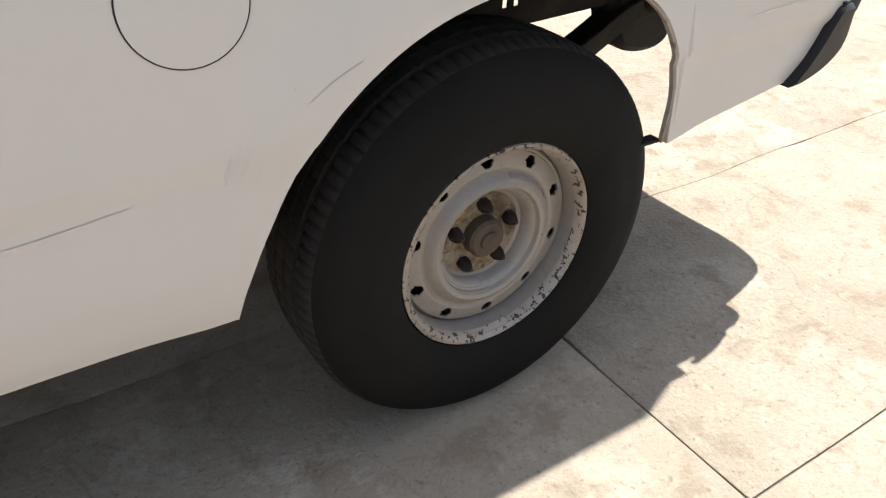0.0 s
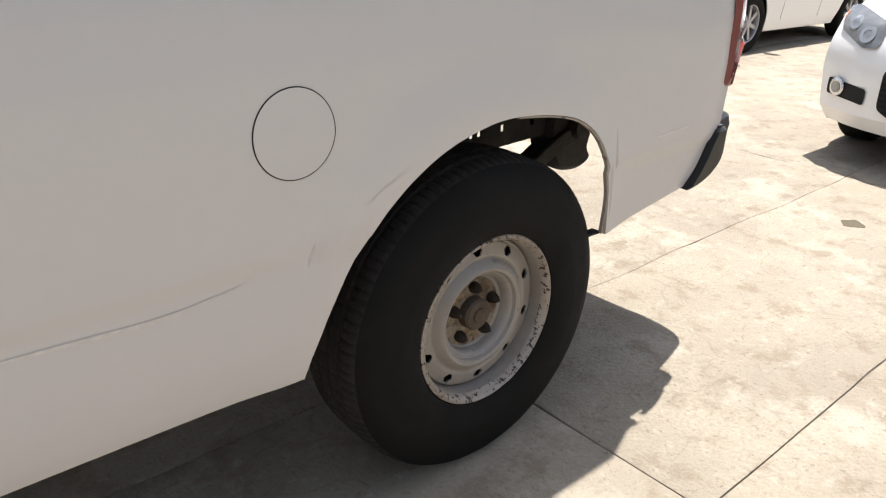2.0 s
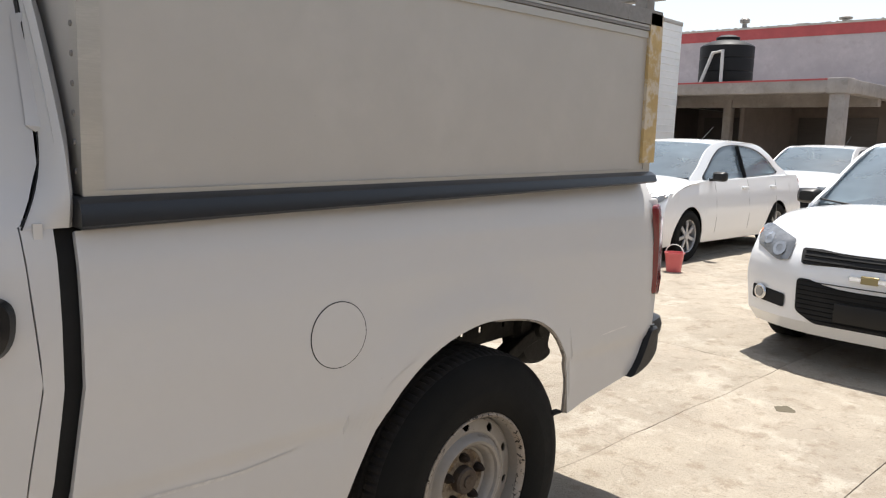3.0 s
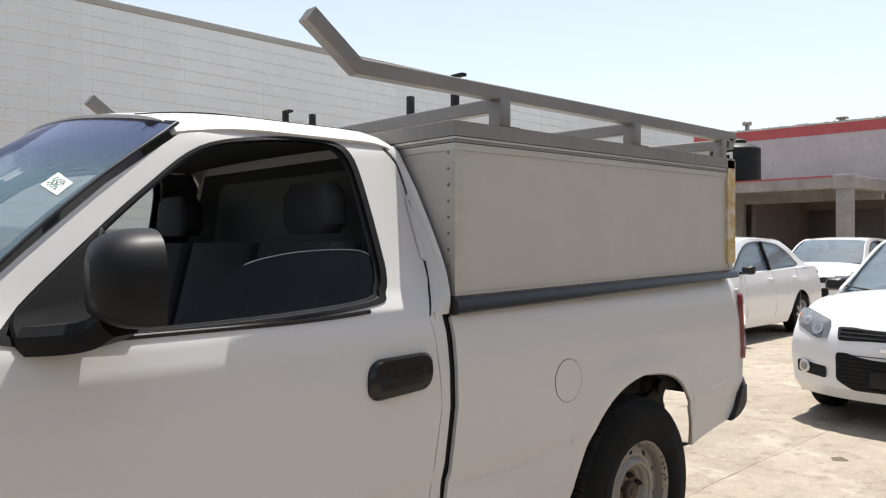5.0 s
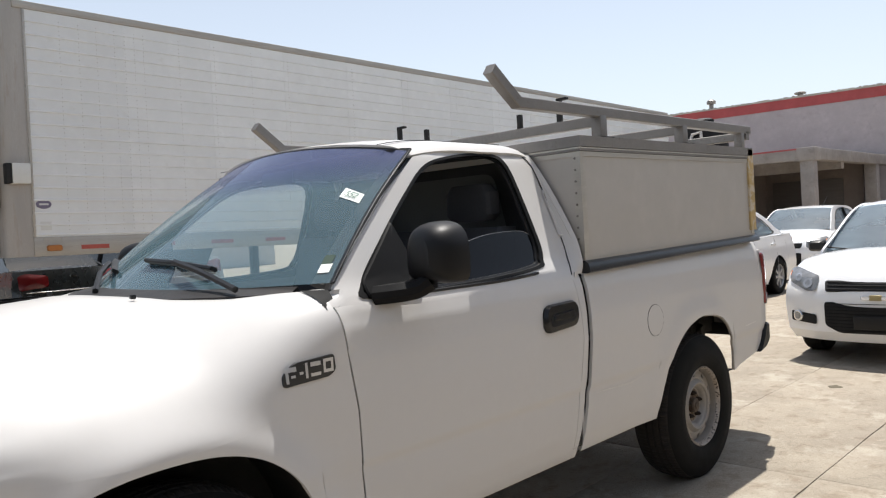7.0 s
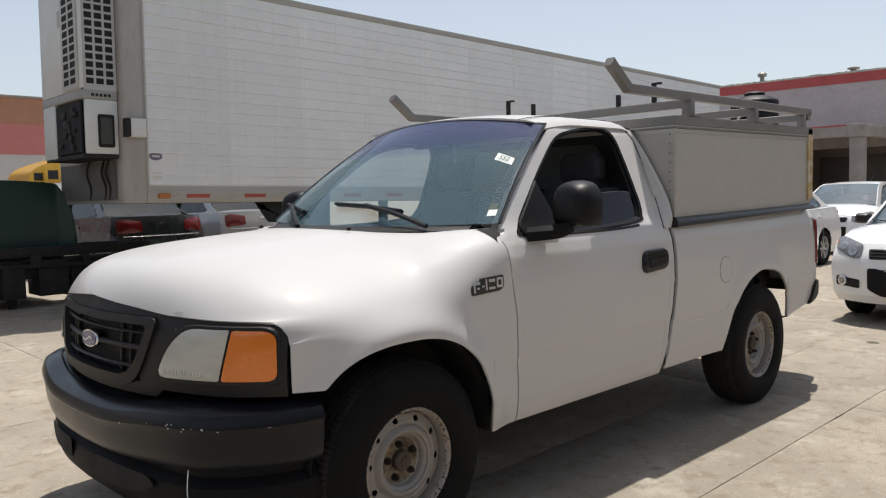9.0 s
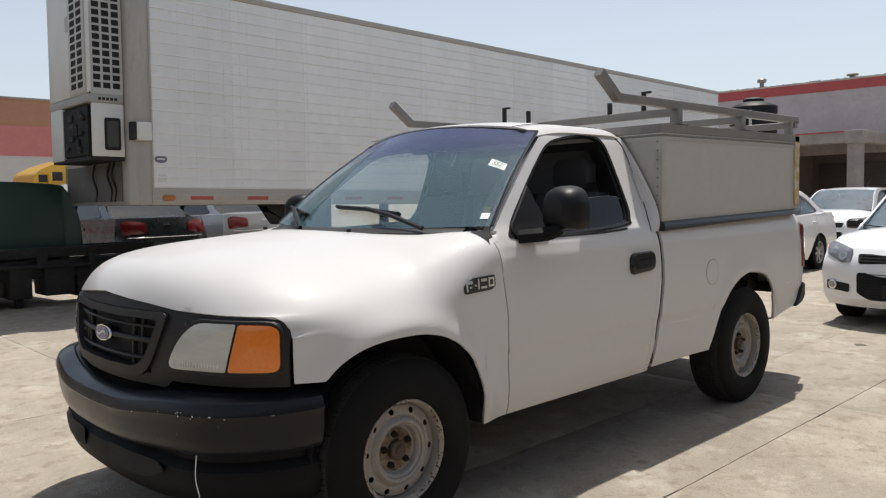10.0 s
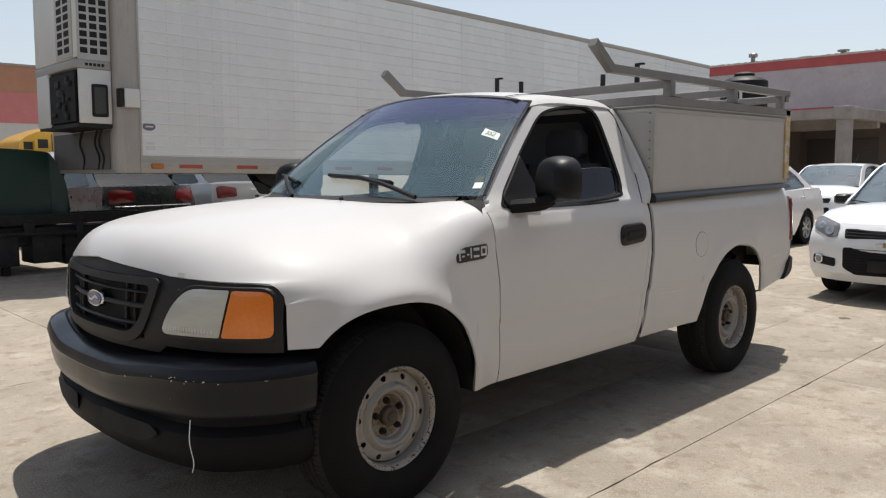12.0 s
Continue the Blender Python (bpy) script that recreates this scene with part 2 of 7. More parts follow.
def join(*geos):
    verts, faces = [], []
    for v, f in geos:
        n = len(verts)
        verts += list(v)
        faces += [tuple(i + n for i in q) for q in f]
    return verts, faces


def moved(geo, m):
    return [tuple(m @ Vector(v)) for v in geo[0]], geo[1]


def flip_y(geo, yc):
    return [(x, 2 * yc - y, z) for x, y, z in geo[0]], [tuple(reversed(f)) for f in geo[1]]


def surf(rows, closed=False):
    """A skin over rows of points, all of one length; closed: each row is a loop."""
    n = len(rows[0])
    verts = [p for row in rows for p in row]
    faces = [(r * n + c, r * n + (c + 1) % n, (r + 1) * n + (c + 1) % n, (r + 1) * n + c) for r in range(len(rows) - 1) for c in range(n if closed else n - 1)]
    return verts, faces


def capped(rows):
    """A closed tube over loops of points, with both ends filled."""
    verts, faces = surf(rows, True)
    n = len(rows[0])
    faces.append(tuple(range(n)))
    faces.append(tuple(range(len(verts) - n, len(verts))))
    return verts, faces


def box(x0, x1, y0, y1, z0, z1, r=0.0):
    """A box with its long edges rounded off by r."""
    if not r:
        v = [(x, y, z) for z in (z0, z1) for x, y in ((x0, y0), (x1, y0), (x1, y1), (x0, y1))]
        return v, [(0, 3, 2, 1), (4, 5, 6, 7), (0, 1, 5, 4), (1, 2, 6, 5), (2, 3, 7, 6), (3, 0, 4, 7)]
    bm = bmesh.new()
    vs = [bm.verts.new(p) for p in box(x0, x1, y0, y1, z0, z1)[0]]
    for f in box(0, 1, 0, 1, 0, 1)[1]:
        bm.faces.new([vs[i] for i in f])
    bmesh.ops.bevel(bm, geom=list(bm.edges), offset=r, segments=2, affect="EDGES", profile=0.5)
    bm.verts.index_update()
    out = [tuple(v.co) for v in bm.verts], [tuple(v.index for v in f.verts) for f in bm.faces]
    bm.free()
    return out


def sweep(path, profile, up=(0, 0, 1), cap=True):
    """A flat profile [(side, up)] drawn along a path of points."""
    path, up, rows = [Vector(p) for p in path], Vector(up), []
    for i, p in enumerate(path):
        a = (path[i] - path[i - 1]).normalized() if i else None
        b = (path[i + 1] - path[i]).normalized() if i + 1 < len(path) else None
        d = ((a or b) + (b or a)).normalized()
        stretch = 1 / max(0.3, d.dot(b or a))
        side = d.cross(up).normalized()
        top = side.cross(d).normalized()
        rows.append([tuple(p + side * u + top * v * (stretch if abs((b or a).dot(up)) > 1e-3 or abs((a or b).dot(up)) > 1e-3 else 1)) for u, v in profile])
    return capped(rows) if cap else surf(rows, True)


def circle(r, n=10):
    return [(r * math.cos(2 * math.pi * i / n), r * math.sin(2 * math.pi * i / n)) for i in range(n)]


def rect(w, h, r=0.004):
    w, h = w / 2, h / 2
    return [(w - r, -h), (w, -h + r), (w, h - r), (w - r, h), (-w + r, h), (-w, h - r), (-w, -h + r), (-w + r, -h)]


def tube(path, r, n=8, up=(0, 0, 1)):
    return sweep(path, circle(r, n), up)


def lathe(profile, n=48, a0=0.0, a1=2 * math.pi):
    """Turns (radius, depth) round the y axis."""
    full = abs(a1 - a0 - 2 * math.pi) < 1e-6
    steps = n if full else n + 1
    rows = [[(r * math.cos(a0 + (a1 - a0) * i / n), d, r * math.sin(a0 + (a1 - a0) * i / n)) for i in range(steps)] for r, d in profile]
    return surf(rows, full)


def smooth_line(pts, n=6, closed=False):
    """A rounder line through the points (Catmull-Rom)."""
    pts, out = [np.array(p, float) for p in pts], []
    m = len(pts)
    for i in range(m if closed else m - 1):
        p0, p1, p2, p3 = (pts[j % m] if closed else pts[min(max(j, 0), m - 1)] for j in (i - 1, i, i + 1, i + 2))
        for k in range(n):
            t = k / n
            out.append(tuple(0.5 * (2 * p1 + (p2 - p0) * t + (2 * p0 - 5 * p1 + 4 * p2 - p3) * t * t + (3 * p1 - p0 - 3 * p2 + p3) * t ** 3)))
    if not closed:
        out.append(tuple(pts[-1]))
    return out


def rounded(pts, r, n=4):
    """A closed outline with its corners rounded by r (a number, or one for each corner)."""
    out, m = [], len(pts)
    for i in range(m):
        p, a, b = Vector(pts[i]), Vector(pts[i - 1]), Vector(pts[(i + 1) % m])
        ri = r[i] if isinstance(r, (list, tuple)) else r
        ri = min(ri, (a - p).length * 0.45, (b - p).length * 0.45)
        s, e = p + (a - p).normalized() * ri, p + (b - p).normalized() * ri
        for k in range(n + 1):
            t = k / n
            out.append(tuple(s * (1 - t) ** 2 + p * 2 * t * (1 - t) + e * t * t))
    return out


def patch(outline, to3d, rings=3, bulge=0.0):
    """Fills a flat outline and lays it on a surface; to3d(u, v, out) gives the place; bulge lifts its middle."""
    cu, cv = np.mean(outline, 0)
    rows = []
    for k in range(rings + 1):
        s = 1 - k / (rings + 1)
        rows.append([to3d(cu + (u - cu) * s, cv + (v - cv) * s, bulge * (1 - s * s)) for u, v in outline])
    verts, faces = surf(rows, True)
    n = len(outline)
    verts.append(to3d(cu, cv, bulge))
    faces += [((rings) * n + i, rings * n + (i + 1) % n, len(verts) - 1) for i in range(n)]
    return verts, faces


def slab(outline, to3d, d0, d1, edge=0.0):
    """A plate over a flat outline, from depth d0 out to d1, its front edge eased by edge."""
    n = len(outline)
    cu, cv = np.mean(outline, 0)
    size = max(np.ptp([p[0] for p in outline]), np.ptp([p[1] for p in outline])) / 2
    s = 1 - edge / size
    rows = [[to3d(u, v, d0) for u, v in outline], [to3d(u, v, d1 - edge) for u, v in outline], [to3d(cu + (u - cu) * s, cv + (v - cv) * s, d1) for u, v in outline]]
    v1, f1 = surf(rows, True)
    return join((v1, f1), patch([(cu + (u - cu) * s, cv + (v - cv) * s) for u, v in outline], lambda u, v, o: to3d(u, v, d1 + o), 2))


def frame_ring(outer, inner, to3d, d0, d1):
    """A raised frame between two outlines of the same number of points."""
    rows = [[to3d(u, v, d0) for u, v in outer], [to3d(u, v, d1) for u, v in outer], [to3d(u, v, d1) for u, v in inner], [to3d(u, v, d0) for u, v in inner]]
    return surf(rows, True)


def soft_table(xs, ys):
    """A rounder line through (x, y) pairs, as a table for lerp."""
    pts = smooth_line(list(zip(xs, ys)), 10)
    return [p[0] for p in pts], [p[1] for p in pts]


def lerp(x, xs, ys):
    return float(np.interp(x, xs, ys))


def letters(text, size, m, material, parent=None, name="writing"):
    """Flat writing in the built-in font, laid at m (its x along the line, its z towards the reader)."""
    cu = bpy.data.curves.new(name, "FONT")
    cu.body, cu.size, cu.extrude, cu.align_x, cu.align_y = text, size, 0.0006, "CENTER", "CENTER"
    tmp = bpy.data.objects.new("tmp", cu)
    scene.collection.objects.link(tmp)
    me = bpy.data.meshes.new_from_object(tmp.evaluated_get(bpy.context.evaluated_depsgraph_get()))
    bpy.data.objects.remove(tmp)
    me.transform(m)
    me.materials.clear()
    me.materials.append(material)
    ob = new(name, me)
    ob.parent = parent
    return ob

# ---- ground ----
def ground_mat():
    """Sun-bleached worn concrete: pale, blotched, pitted, with hairline cracks and oil spots."""
    m = mat("worn_concrete", (0.345, 0.297, 0.232), 0.92, vary=0.22, grain=70, bump=0.8, rnd=0.06,
            spots=((0.7, 0.46, 0.66, (0.272, 0.23, 0.180), 0.75), (2.2, 0.54, 0.64, (0.42, 0.375, 0.305), 0.8), (7.0, 0.53, 0.63, (0.222, 0.175, 0.126), 0.7), (16.0, 0.57, 0.66, (0.41, 0.36, 0.288), 0.6), (48, 0.58, 0.66, (0.19, 0.15, 0.11), 0.75), (120, 0.58, 0.66, (0.17, 0.135, 0.10), 0.55)))
    nodes, links = m.node_tree.nodes, m.node_tree.links
    bsdf = nodes["Principled BSDF"]
    coord = next(n for n in nodes if n.type == "TEX_COORD")
    # cracks: the borders of large cells, bent by noise, and kept only in places
    bend = nodes.new("ShaderNodeTexNoise")
    bend.inputs["Scale"].default_value = 2.0
    add = nodes.new("ShaderNodeMix")
    add.data_type = "RGBA"
    add.inputs[0].default_value = 0.35
    links.new(coord.outputs["Object"], bend.inputs["Vector"])
    links.new(coord.outputs["Object"], add.inputs[6])
    links.new(bend.outputs["Color"], add.inputs[7])
    old = bsdf.inputs["Base Color"].links[0].from_socket
    for scale, width, share in ((0.8, 0.0022, 0.3), (2.6, 0.005, 0.25), (7.0, 0.030, 0.34), (15.0, 0.045, 0.28)):
        vor = nodes.new("ShaderNodeTexVoronoi")
        vor.feature = "DISTANCE_TO_EDGE"
        vor.inputs["Scale"].default_value = scale
        links.new(add.outputs[2], vor.inputs["Vector"])
        line = nodes.new("ShaderNodeMapRange")
        line.inputs[1].default_value, line.inputs[2].default_value, line.inputs[3].default_value, line.inputs[4].default_value = 0.0, width, share, 0.0
        links.new(vor.outputs["Distance"], line.inputs[0])
        keep = nodes.new("ShaderNodeTexNoise")
        keep.inputs["Scale"].default_value = 0.8 * scale
        links.new(coord.outputs["Object"], keep.inputs["Vector"])
        some = nodes.new("ShaderNodeMapRange")
        some.inputs[1].default_value, some.inputs[2].default_value = 0.53, 0.6
        links.new(keep.outputs["Fac"], some.inputs[0])
        mul = nodes.new("ShaderNodeMath")
        mul.operation = "MULTIPLY"
        links.new(line.outputs[0], mul.inputs[0])
        links.new(some.outputs[0], mul.inputs[1])
        mx = nodes.new("ShaderNodeMix")
        mx.data_type = "RGBA"
        mx.inputs[7].default_value = (0.17, 0.14, 0.11, 1)
        links.new(mul.outputs[0], mx.inputs[0])
        links.new(old, mx.inputs[6])
        old = mx.outputs[2]
    links.new(old, bsdf.inputs["Base Color"])
    return m


CONCRETE = ground_mat()
JOINT = mat("dirt_in_joints", (0.22, 0.19, 0.15), 0.95, vary=0.3, bump=0.5, grain=120)
ground = tagged(part("ground", surf([[(x, y, -0.012) for x in (-400, -60, -9, 30, 60, 400)] for y in (-400, -60, -12, 18, 60, 400)]), CONCRETE), "pale sun-bleached concrete yard", "ground", kind="structure")
part("joint_bed", surf([[(x, y, -0.010) for x in (-8.9, 29.9)] for y in (-11.9, 17.9)]), JOINT, ground)
X_JOINTS = [-9.0, -6.1, -2.9, 0.2, 3.316, 6.35, 9.4, 12.5, 15.6, 18.7, 21.8, 24.9, 30.0]
Y_JOINTS = [-12.0, -9.0, -6.2, -3.35, -0.465, 0.47, 3.3, 6.2, 9.1, 12.0, 15.0, 18.0]
slab_rng = random.Random(4)


def floor_slab(x0, x1, y0, y1):
    """A cast slab with a slightly ragged, eased edge."""
    ring = []
    for (ax, ay), (bx, by) in (((x0, y0), (x1, y0)), ((x1, y0), (x1, y1)), ((x1, y1), (x0, y1)), ((x0, y1), (x0, y0))):
        n = max(4, int(math.hypot(bx - ax, by - ay) / 0.12))
        for k in range(n):
            t = k / n
            j = slab_rng.uniform(0, 0.0022) + (slab_rng.uniform(0, 0.014) if slab_rng.random() < 0.05 else 0)
            g = 0.0005 if abs(ay - 0.47) + abs(by - 0.47) < 1e-6 else 0.0014
            px, py = ax + (bx - ax) * t, ay + (by - ay) * t
            if abs(py - 0.47) < 1e-6:
                j *= 0.5
                py += 0.006 * math.sin(4.1 * px) + 0.005 * math.sin(9.7 * px + 1)
            cx, cy = (x0 + x1) / 2, (y0 + y1) / 2
            px += (g + j) * (1 if px < cx else -1) * (abs(px - cx) > (x1 - x0) / 2 - 0.05)
            py += (g + j) * (1 if py < cy else -1) * (abs(py - cy) > (y1 - y0) / 2 - 0.05)
            ring.append((px, py))
    cx, cy = (x0 + x1) / 2, (y0 + y1) / 2
    inset = [(px + (0.006 if px < cx else -0.006), py + (0.006 if py < cy else -0.006), 0.0) for px, py in ring]
    rows = [[(px, py, -0.011) for px, py in ring], [(px, py, -0.003) for px, py in ring], inset]
    verts, faces = surf(rows, True)
    faces.append(tuple(range(2 * len(ring), 3 * len(ring))))
    return verts, faces


for xa, xb in zip(X_JOINTS, X_JOINTS[1:]):
    for ya, yb in zip(Y_JOINTS, Y_JOINTS[1:]):
        part("slab", floor_slab(xa, xb, ya, yb), CONCRETE, ground)
# plain unseen walls close the place behind and beside the walk; they dim reflections
UNSEEN_WALL = mat("bare_unseen_wall", (0.24, 0.215, 0.19), 0.9, vary=0.12, grain=6, bump=0.2, spots=((0.6, 0.5, 0.75, (0.18, 0.155, 0.135), 0.6),))
for name, geo in (("wall_south", box(-22.0, 40.0, -10.3, -10.0, 0, 4.5)), ("wall_west", box(-22.3, -22.0, -10.0, 45.0, 0, 4.5))):
    tagged(part(name, geo, UNSEEN_WALL), "plain grey-brown wall out of view, added to dim reflections", "wall", kind="structure")
DRAIN = mat("dark_drain_hole", (0.11, 0.09, 0.055), 0.9, vary=0.3)
drain_ring = [(5.60 + (0.066 + 0.012 * math.sin(3 * a)) * math.cos(a), 0.128 + (0.055 + 0.01 * math.cos(4 * a)) * math.sin(a)) for a in np.linspace(0, 2 * math.pi, 20, endpoint=False)]
part("broken_patch", slab(drain_ring, lambda u, v, o: (u, v, o), -0.008, 0.002, 0.01), DRAIN, ground, "dark broken patch in the concrete")

# ---- the white pickup: front axle at x = 0, its flank near y = 0, its middle at y = 1 ----
MID = 1.0
SIDE_Z = [0.36, 0.42, 0.50, 0.60, 0.675, 0.692, 0.90, 1.02, 1.12, 1.18, 1.22, 1.27]
SIDE_Y = [0.060, 0.036, 0.019, 0.011, 0.009, 0.0, -0.004, 0.0, 0.012, 0.030, 0.052, 0.085]
# wheel arches: middle, length ahead and its roundness, length behind and its roundness, top
ARCH_F, ARCH_R = (-0.03, 0.45, 2.8, 0.467, 2.3, 0.857), (3.03, 0.498, 1.95, 0.404, 3.2, 0.868)


def arch_t(x, a):
    return ((a[0] - x) / a[1], a[2]) if x < a[0] else ((x - a[0]) / a[3], a[4])


REAR_ARCH = smooth_line([(2.531, 0.38), (2.553, 0.475), (2.600, 0.582), (2.641, 0.652), (2.702, 0.725), (2.778, 0.787), (2.855, 0.829), (2.94, 0.856), (3.02, 0.868), (3.12, 0.863), (3.21, 0.848), (3.28, 0.824), (3.345, 0.778), (3.394, 0.712), (3.417, 0.65), (3.429, 0.58), (3.434, 0.38)], 5)


def arch(x, a):
    if a is ARCH_R:
        return lerp(x, [p[0] for p in REAR_ARCH], [p[1] for p in REAR_ARCH])
    t, n = arch_t(x, a)
    return 0.40 + (a[5] - 0.40) * (1 - min(t, 1.0) ** n) ** (1 / n)


HOOD_X = [-0.87, -0.82, -0.7, -0.5, -0.2, 0.1, 0.4, 0.6]
HOOD_Z = [1.065, 1.112, 1.165, 1.210, 1.242, 1.260, 1.270, 1.272]
HOOD = soft_table(HOOD_X, HOOD_Z)
ROUND = soft_table([-1.0, -0.8, -0.1, 0.25, 0.57, 0.7], [2.5, 2.5, 2.0, 2.8, 6.0, 7.0])
FOOT = soft_table([-1.0, -0.8, -0.45, 0.0, 0.3, 0.57, 0.7], [0.91, 0.90, 0.885, 0.875, 0.90, 0.97, 1.0])


def crown(x):
    """The rounding of the front body at a length: roundness, foot and head of the curve."""
    return lerp(x, *ROUND), lerp(x, *FOOT), lerp(x, *HOOD)


def swell(x, z):
    """What the taper of the nose and tail and the flares of the arches add."""
    y = 0.0
    if x < -0.1:
        y += 0.065 * ((-0.1 - x) / 0.40) ** 2.5
    if x > 3.84:
        y += 0.9 * (x - 3.84) ** 2
    for a in (ARCH_F, ARCH_R):
        r = math.hypot(arch_t(x, a)[0], (max(z, 0.4) - 0.40) / (a[5] - 0.40))
        y -= (0.030 if a is ARCH_F else 0.012) * math.exp(-((r - 1.04) / 0.17) ** 2)
    return y


def side_y(x, z):
    """How far the flank lies in from the widest line, at a length and a height."""
    if z <= 1.27:
        y = lerp(z, SIDE_Z, SIDE_Y)
    else:
        y = 0.085 + (z - 1.27) * 0.43 + max(0, z - 1.70) ** 2 * 5
    if x < 0.57:
        n, zl, zt = crown(x)
        if z > zl:
            y = MID - (MID - lerp(zl, SIDE_Z, SIDE_Y)) * (1 - min(0.995, (z - zl) / (zt - zl)) ** n) ** (1 / n)
    return y + swell(x, z)


def flank(x0, x1, bottom, top, n=40, rows=14, marks=(), stiff=False):
    """A panel of the flank from line x0(z) to x1(z), between bottom(x) and top(x)."""
    us = sorted(set([i / n for i in range(n + 1)] + list(marks)))
    out = []
    for r in range(rows + 1):
        v = r / rows
        row = []
        for u in us:
            xm = x0(0.8) + u * (x1(0.8) - x0(0.8))
            zb, zt = bottom(xm), top(xm)
            z = zb + v * (zt - zb)
            x = x0(z) + u * (x1(z) - x0(z))
            if stiff:        # only the ends follow their slanted edges
                x = xm + (x0(z) - x0(0.8)) * max(0, 1 - 6 * u) + (x1(z) - x1(0.8)) * max(0, 6 * u - 5)
            row.append((x, side_y(x, z), z))
        out.append(row)
    return surf(out)


def arch_marks(x0, x1, a):
    xs = [a[0] - math.cos(math.pi * k / 32) * (a[1] if k < 16 else a[3]) for k in range(33)] + [a[0] - a[1] - 0.003, a[0] + a[3] + 0.003]
    return [(x - x0) / (x1 - x0) for x in xs if x0 < x < x1]


def door_front(z):
    return lerp(z, [0.40, 0.70, 0.86, 1.05, 1.21, 1.27], [0.632, 0.605, 0.600, 0.572, 0.550, 0.543])


def door_back(z):
    return lerp(z, [0.40, 0.60, 0.75, 0.92, 1.05, 1.2], [1.800, 1.830, 1.850, 1.880, 1.870, 1.862])


def cab_back(z):
    return lerp(z, [0.40, 0.62, 0.90, 1.2], [1.836, 1.876, 1.915, 1.919])


def bed_front(z):
    return lerp(z, [0.40, 0.62, 0.90, 1.2], [1.873, 1.911, 1.951, 1.954])


def rail(x):
    return 1.185 + 0.026 * (x - 2.0)


NOSE = soft_table([-0.1, 0, 0.1, 0.25, 0.5, 0.7, 0.8, 0.88, 0.93, 0.965, 0.985], [-0.826, -0.827, -0.825, -0.810, -0.757, -0.688, -0.63, -0.555, -0.50, -0.455, -0.42])


def nose(y):
    """The front line in plan: x of the grille panel at a width."""
    return lerp(abs(y - MID), *NOSE)


def glass_foot(y):
    t = abs(y - MID) / 0.89
    return 0.345 + 0.225 * t ** 2.2, 1.258 + 0.012 * t ** 2


def glass_head(y):
    t = abs(y - MID) / 0.69
    return 1.045 + 0.115 * t ** 2, 1.805 - 0.058 * t ** 2


SPLIT = 38      # the angle at which bonnet and wings meet


EDGE_Y = [0.07, 0.0735, 0.09, 0.113, 0.16, 0.34, 0.48, 0.65, 0.87, 1.0]
EDGE_Z = [0.90, 0.93, 0.966, 0.982, 0.985, 0.991, 0.997, 1.015, 1.033, 1.042]


def edge_z(y):
    """The height of the front edge of bonnet and wings, above the grille panel."""
    return lerp(MID - abs(y - MID), EDGE_Y, EDGE_Z)


def lip(z0, y0, d):
    """How far the skin rolls to the front edge, at a distance d behind it; z0, y0: the skin's front point unrolled."""
    c = edge_z(y0) - z0
    return c * max(0.0, min(1.0, (z0 - 0.89) / 0.04)) * math.exp(-max(d, 0) / (0.055 if c < 0 else 0.12))


def bonnet(q0, q1, rows):
    """The rounded front body from flank to middle; q: the angle of the section, 0 at the flank, 90 in the middle."""
    out = []
    for r in range(rows + 1):
        q = radians(q0 + (q1 - q0) * r / rows)
        row = []
        for c in range(45):
            u = (c / 44) ** 1.6
            y, z = 0.0, 0.95
            for _ in range(9):
                x_f = min(-0.503, nose(y))
                x_b = lerp(y, [0.05, 0.09, 0.15], [door_front(z) - 0.007, 0.562, 0.540]) if y < 0.15 else glass_foot(y)[0] - lerp(y, [0.15, 0.30, 0.55, 1.0], [0.012, 0.055, 0.095, 0.10])
                x = x_f + u * (x_b - x_f)
                n, zl, zt = crown(x)
                z = zl + (zt - zl) * math.sin(q) ** (2 / n)
                fade = math.cos(max(0.0, (q - radians(SPLIT)) / (math.pi / 2 - radians(SPLIT))) * math.pi / 2)
                y = MID - (MID - lerp(zl, SIDE_Z, SIDE_Y)) * math.cos(q) ** (2 / n) + swell(x, z) * fade if q < math.pi / 2 - 1e-6 else MID
            if c == 0:
                first = (z, y)
            sink = 0.020 * max(0.0, (u - 0.86) / 0.14) ** 1.3 * min(1.0, max(0.0, (y - 0.16) / 0.2))        # the back edge dips to the cowl
            row.append((x, y, z + lip(*first, x - x_f) - sink))
        out.append(row)
    return out


def both(geo):
    return flip_y(geo, MID)


RISE = pose(0, 0, 0.023)
truck = thing("pickup_truck", "dusty white pickup truck with scuffed dark bumper and grey grille", "pickup truck", RISE)
HOOD_ROWS = bonnet(SPLIT, 90, 40)
part("hood", join(surf(HOOD_ROWS), both(surf(HOOD_ROWS))), WHITE, truck, "white bonnet with a small dent at its front edge", 0.012)


def sill(x):
    return 0.388


def fender_bottom(x):
    if x < ARCH_F[0] - ARCH_F[1]:
        return 0.735
    if x < ARCH_F[0] + ARCH_F[3]:
        return max(arch(x, ARCH_F), 0.735 if x < ARCH_F[0] - 0.3 else 0)
    return sill(x)


fx0, fx1 = -0.503, door_front(0.8)


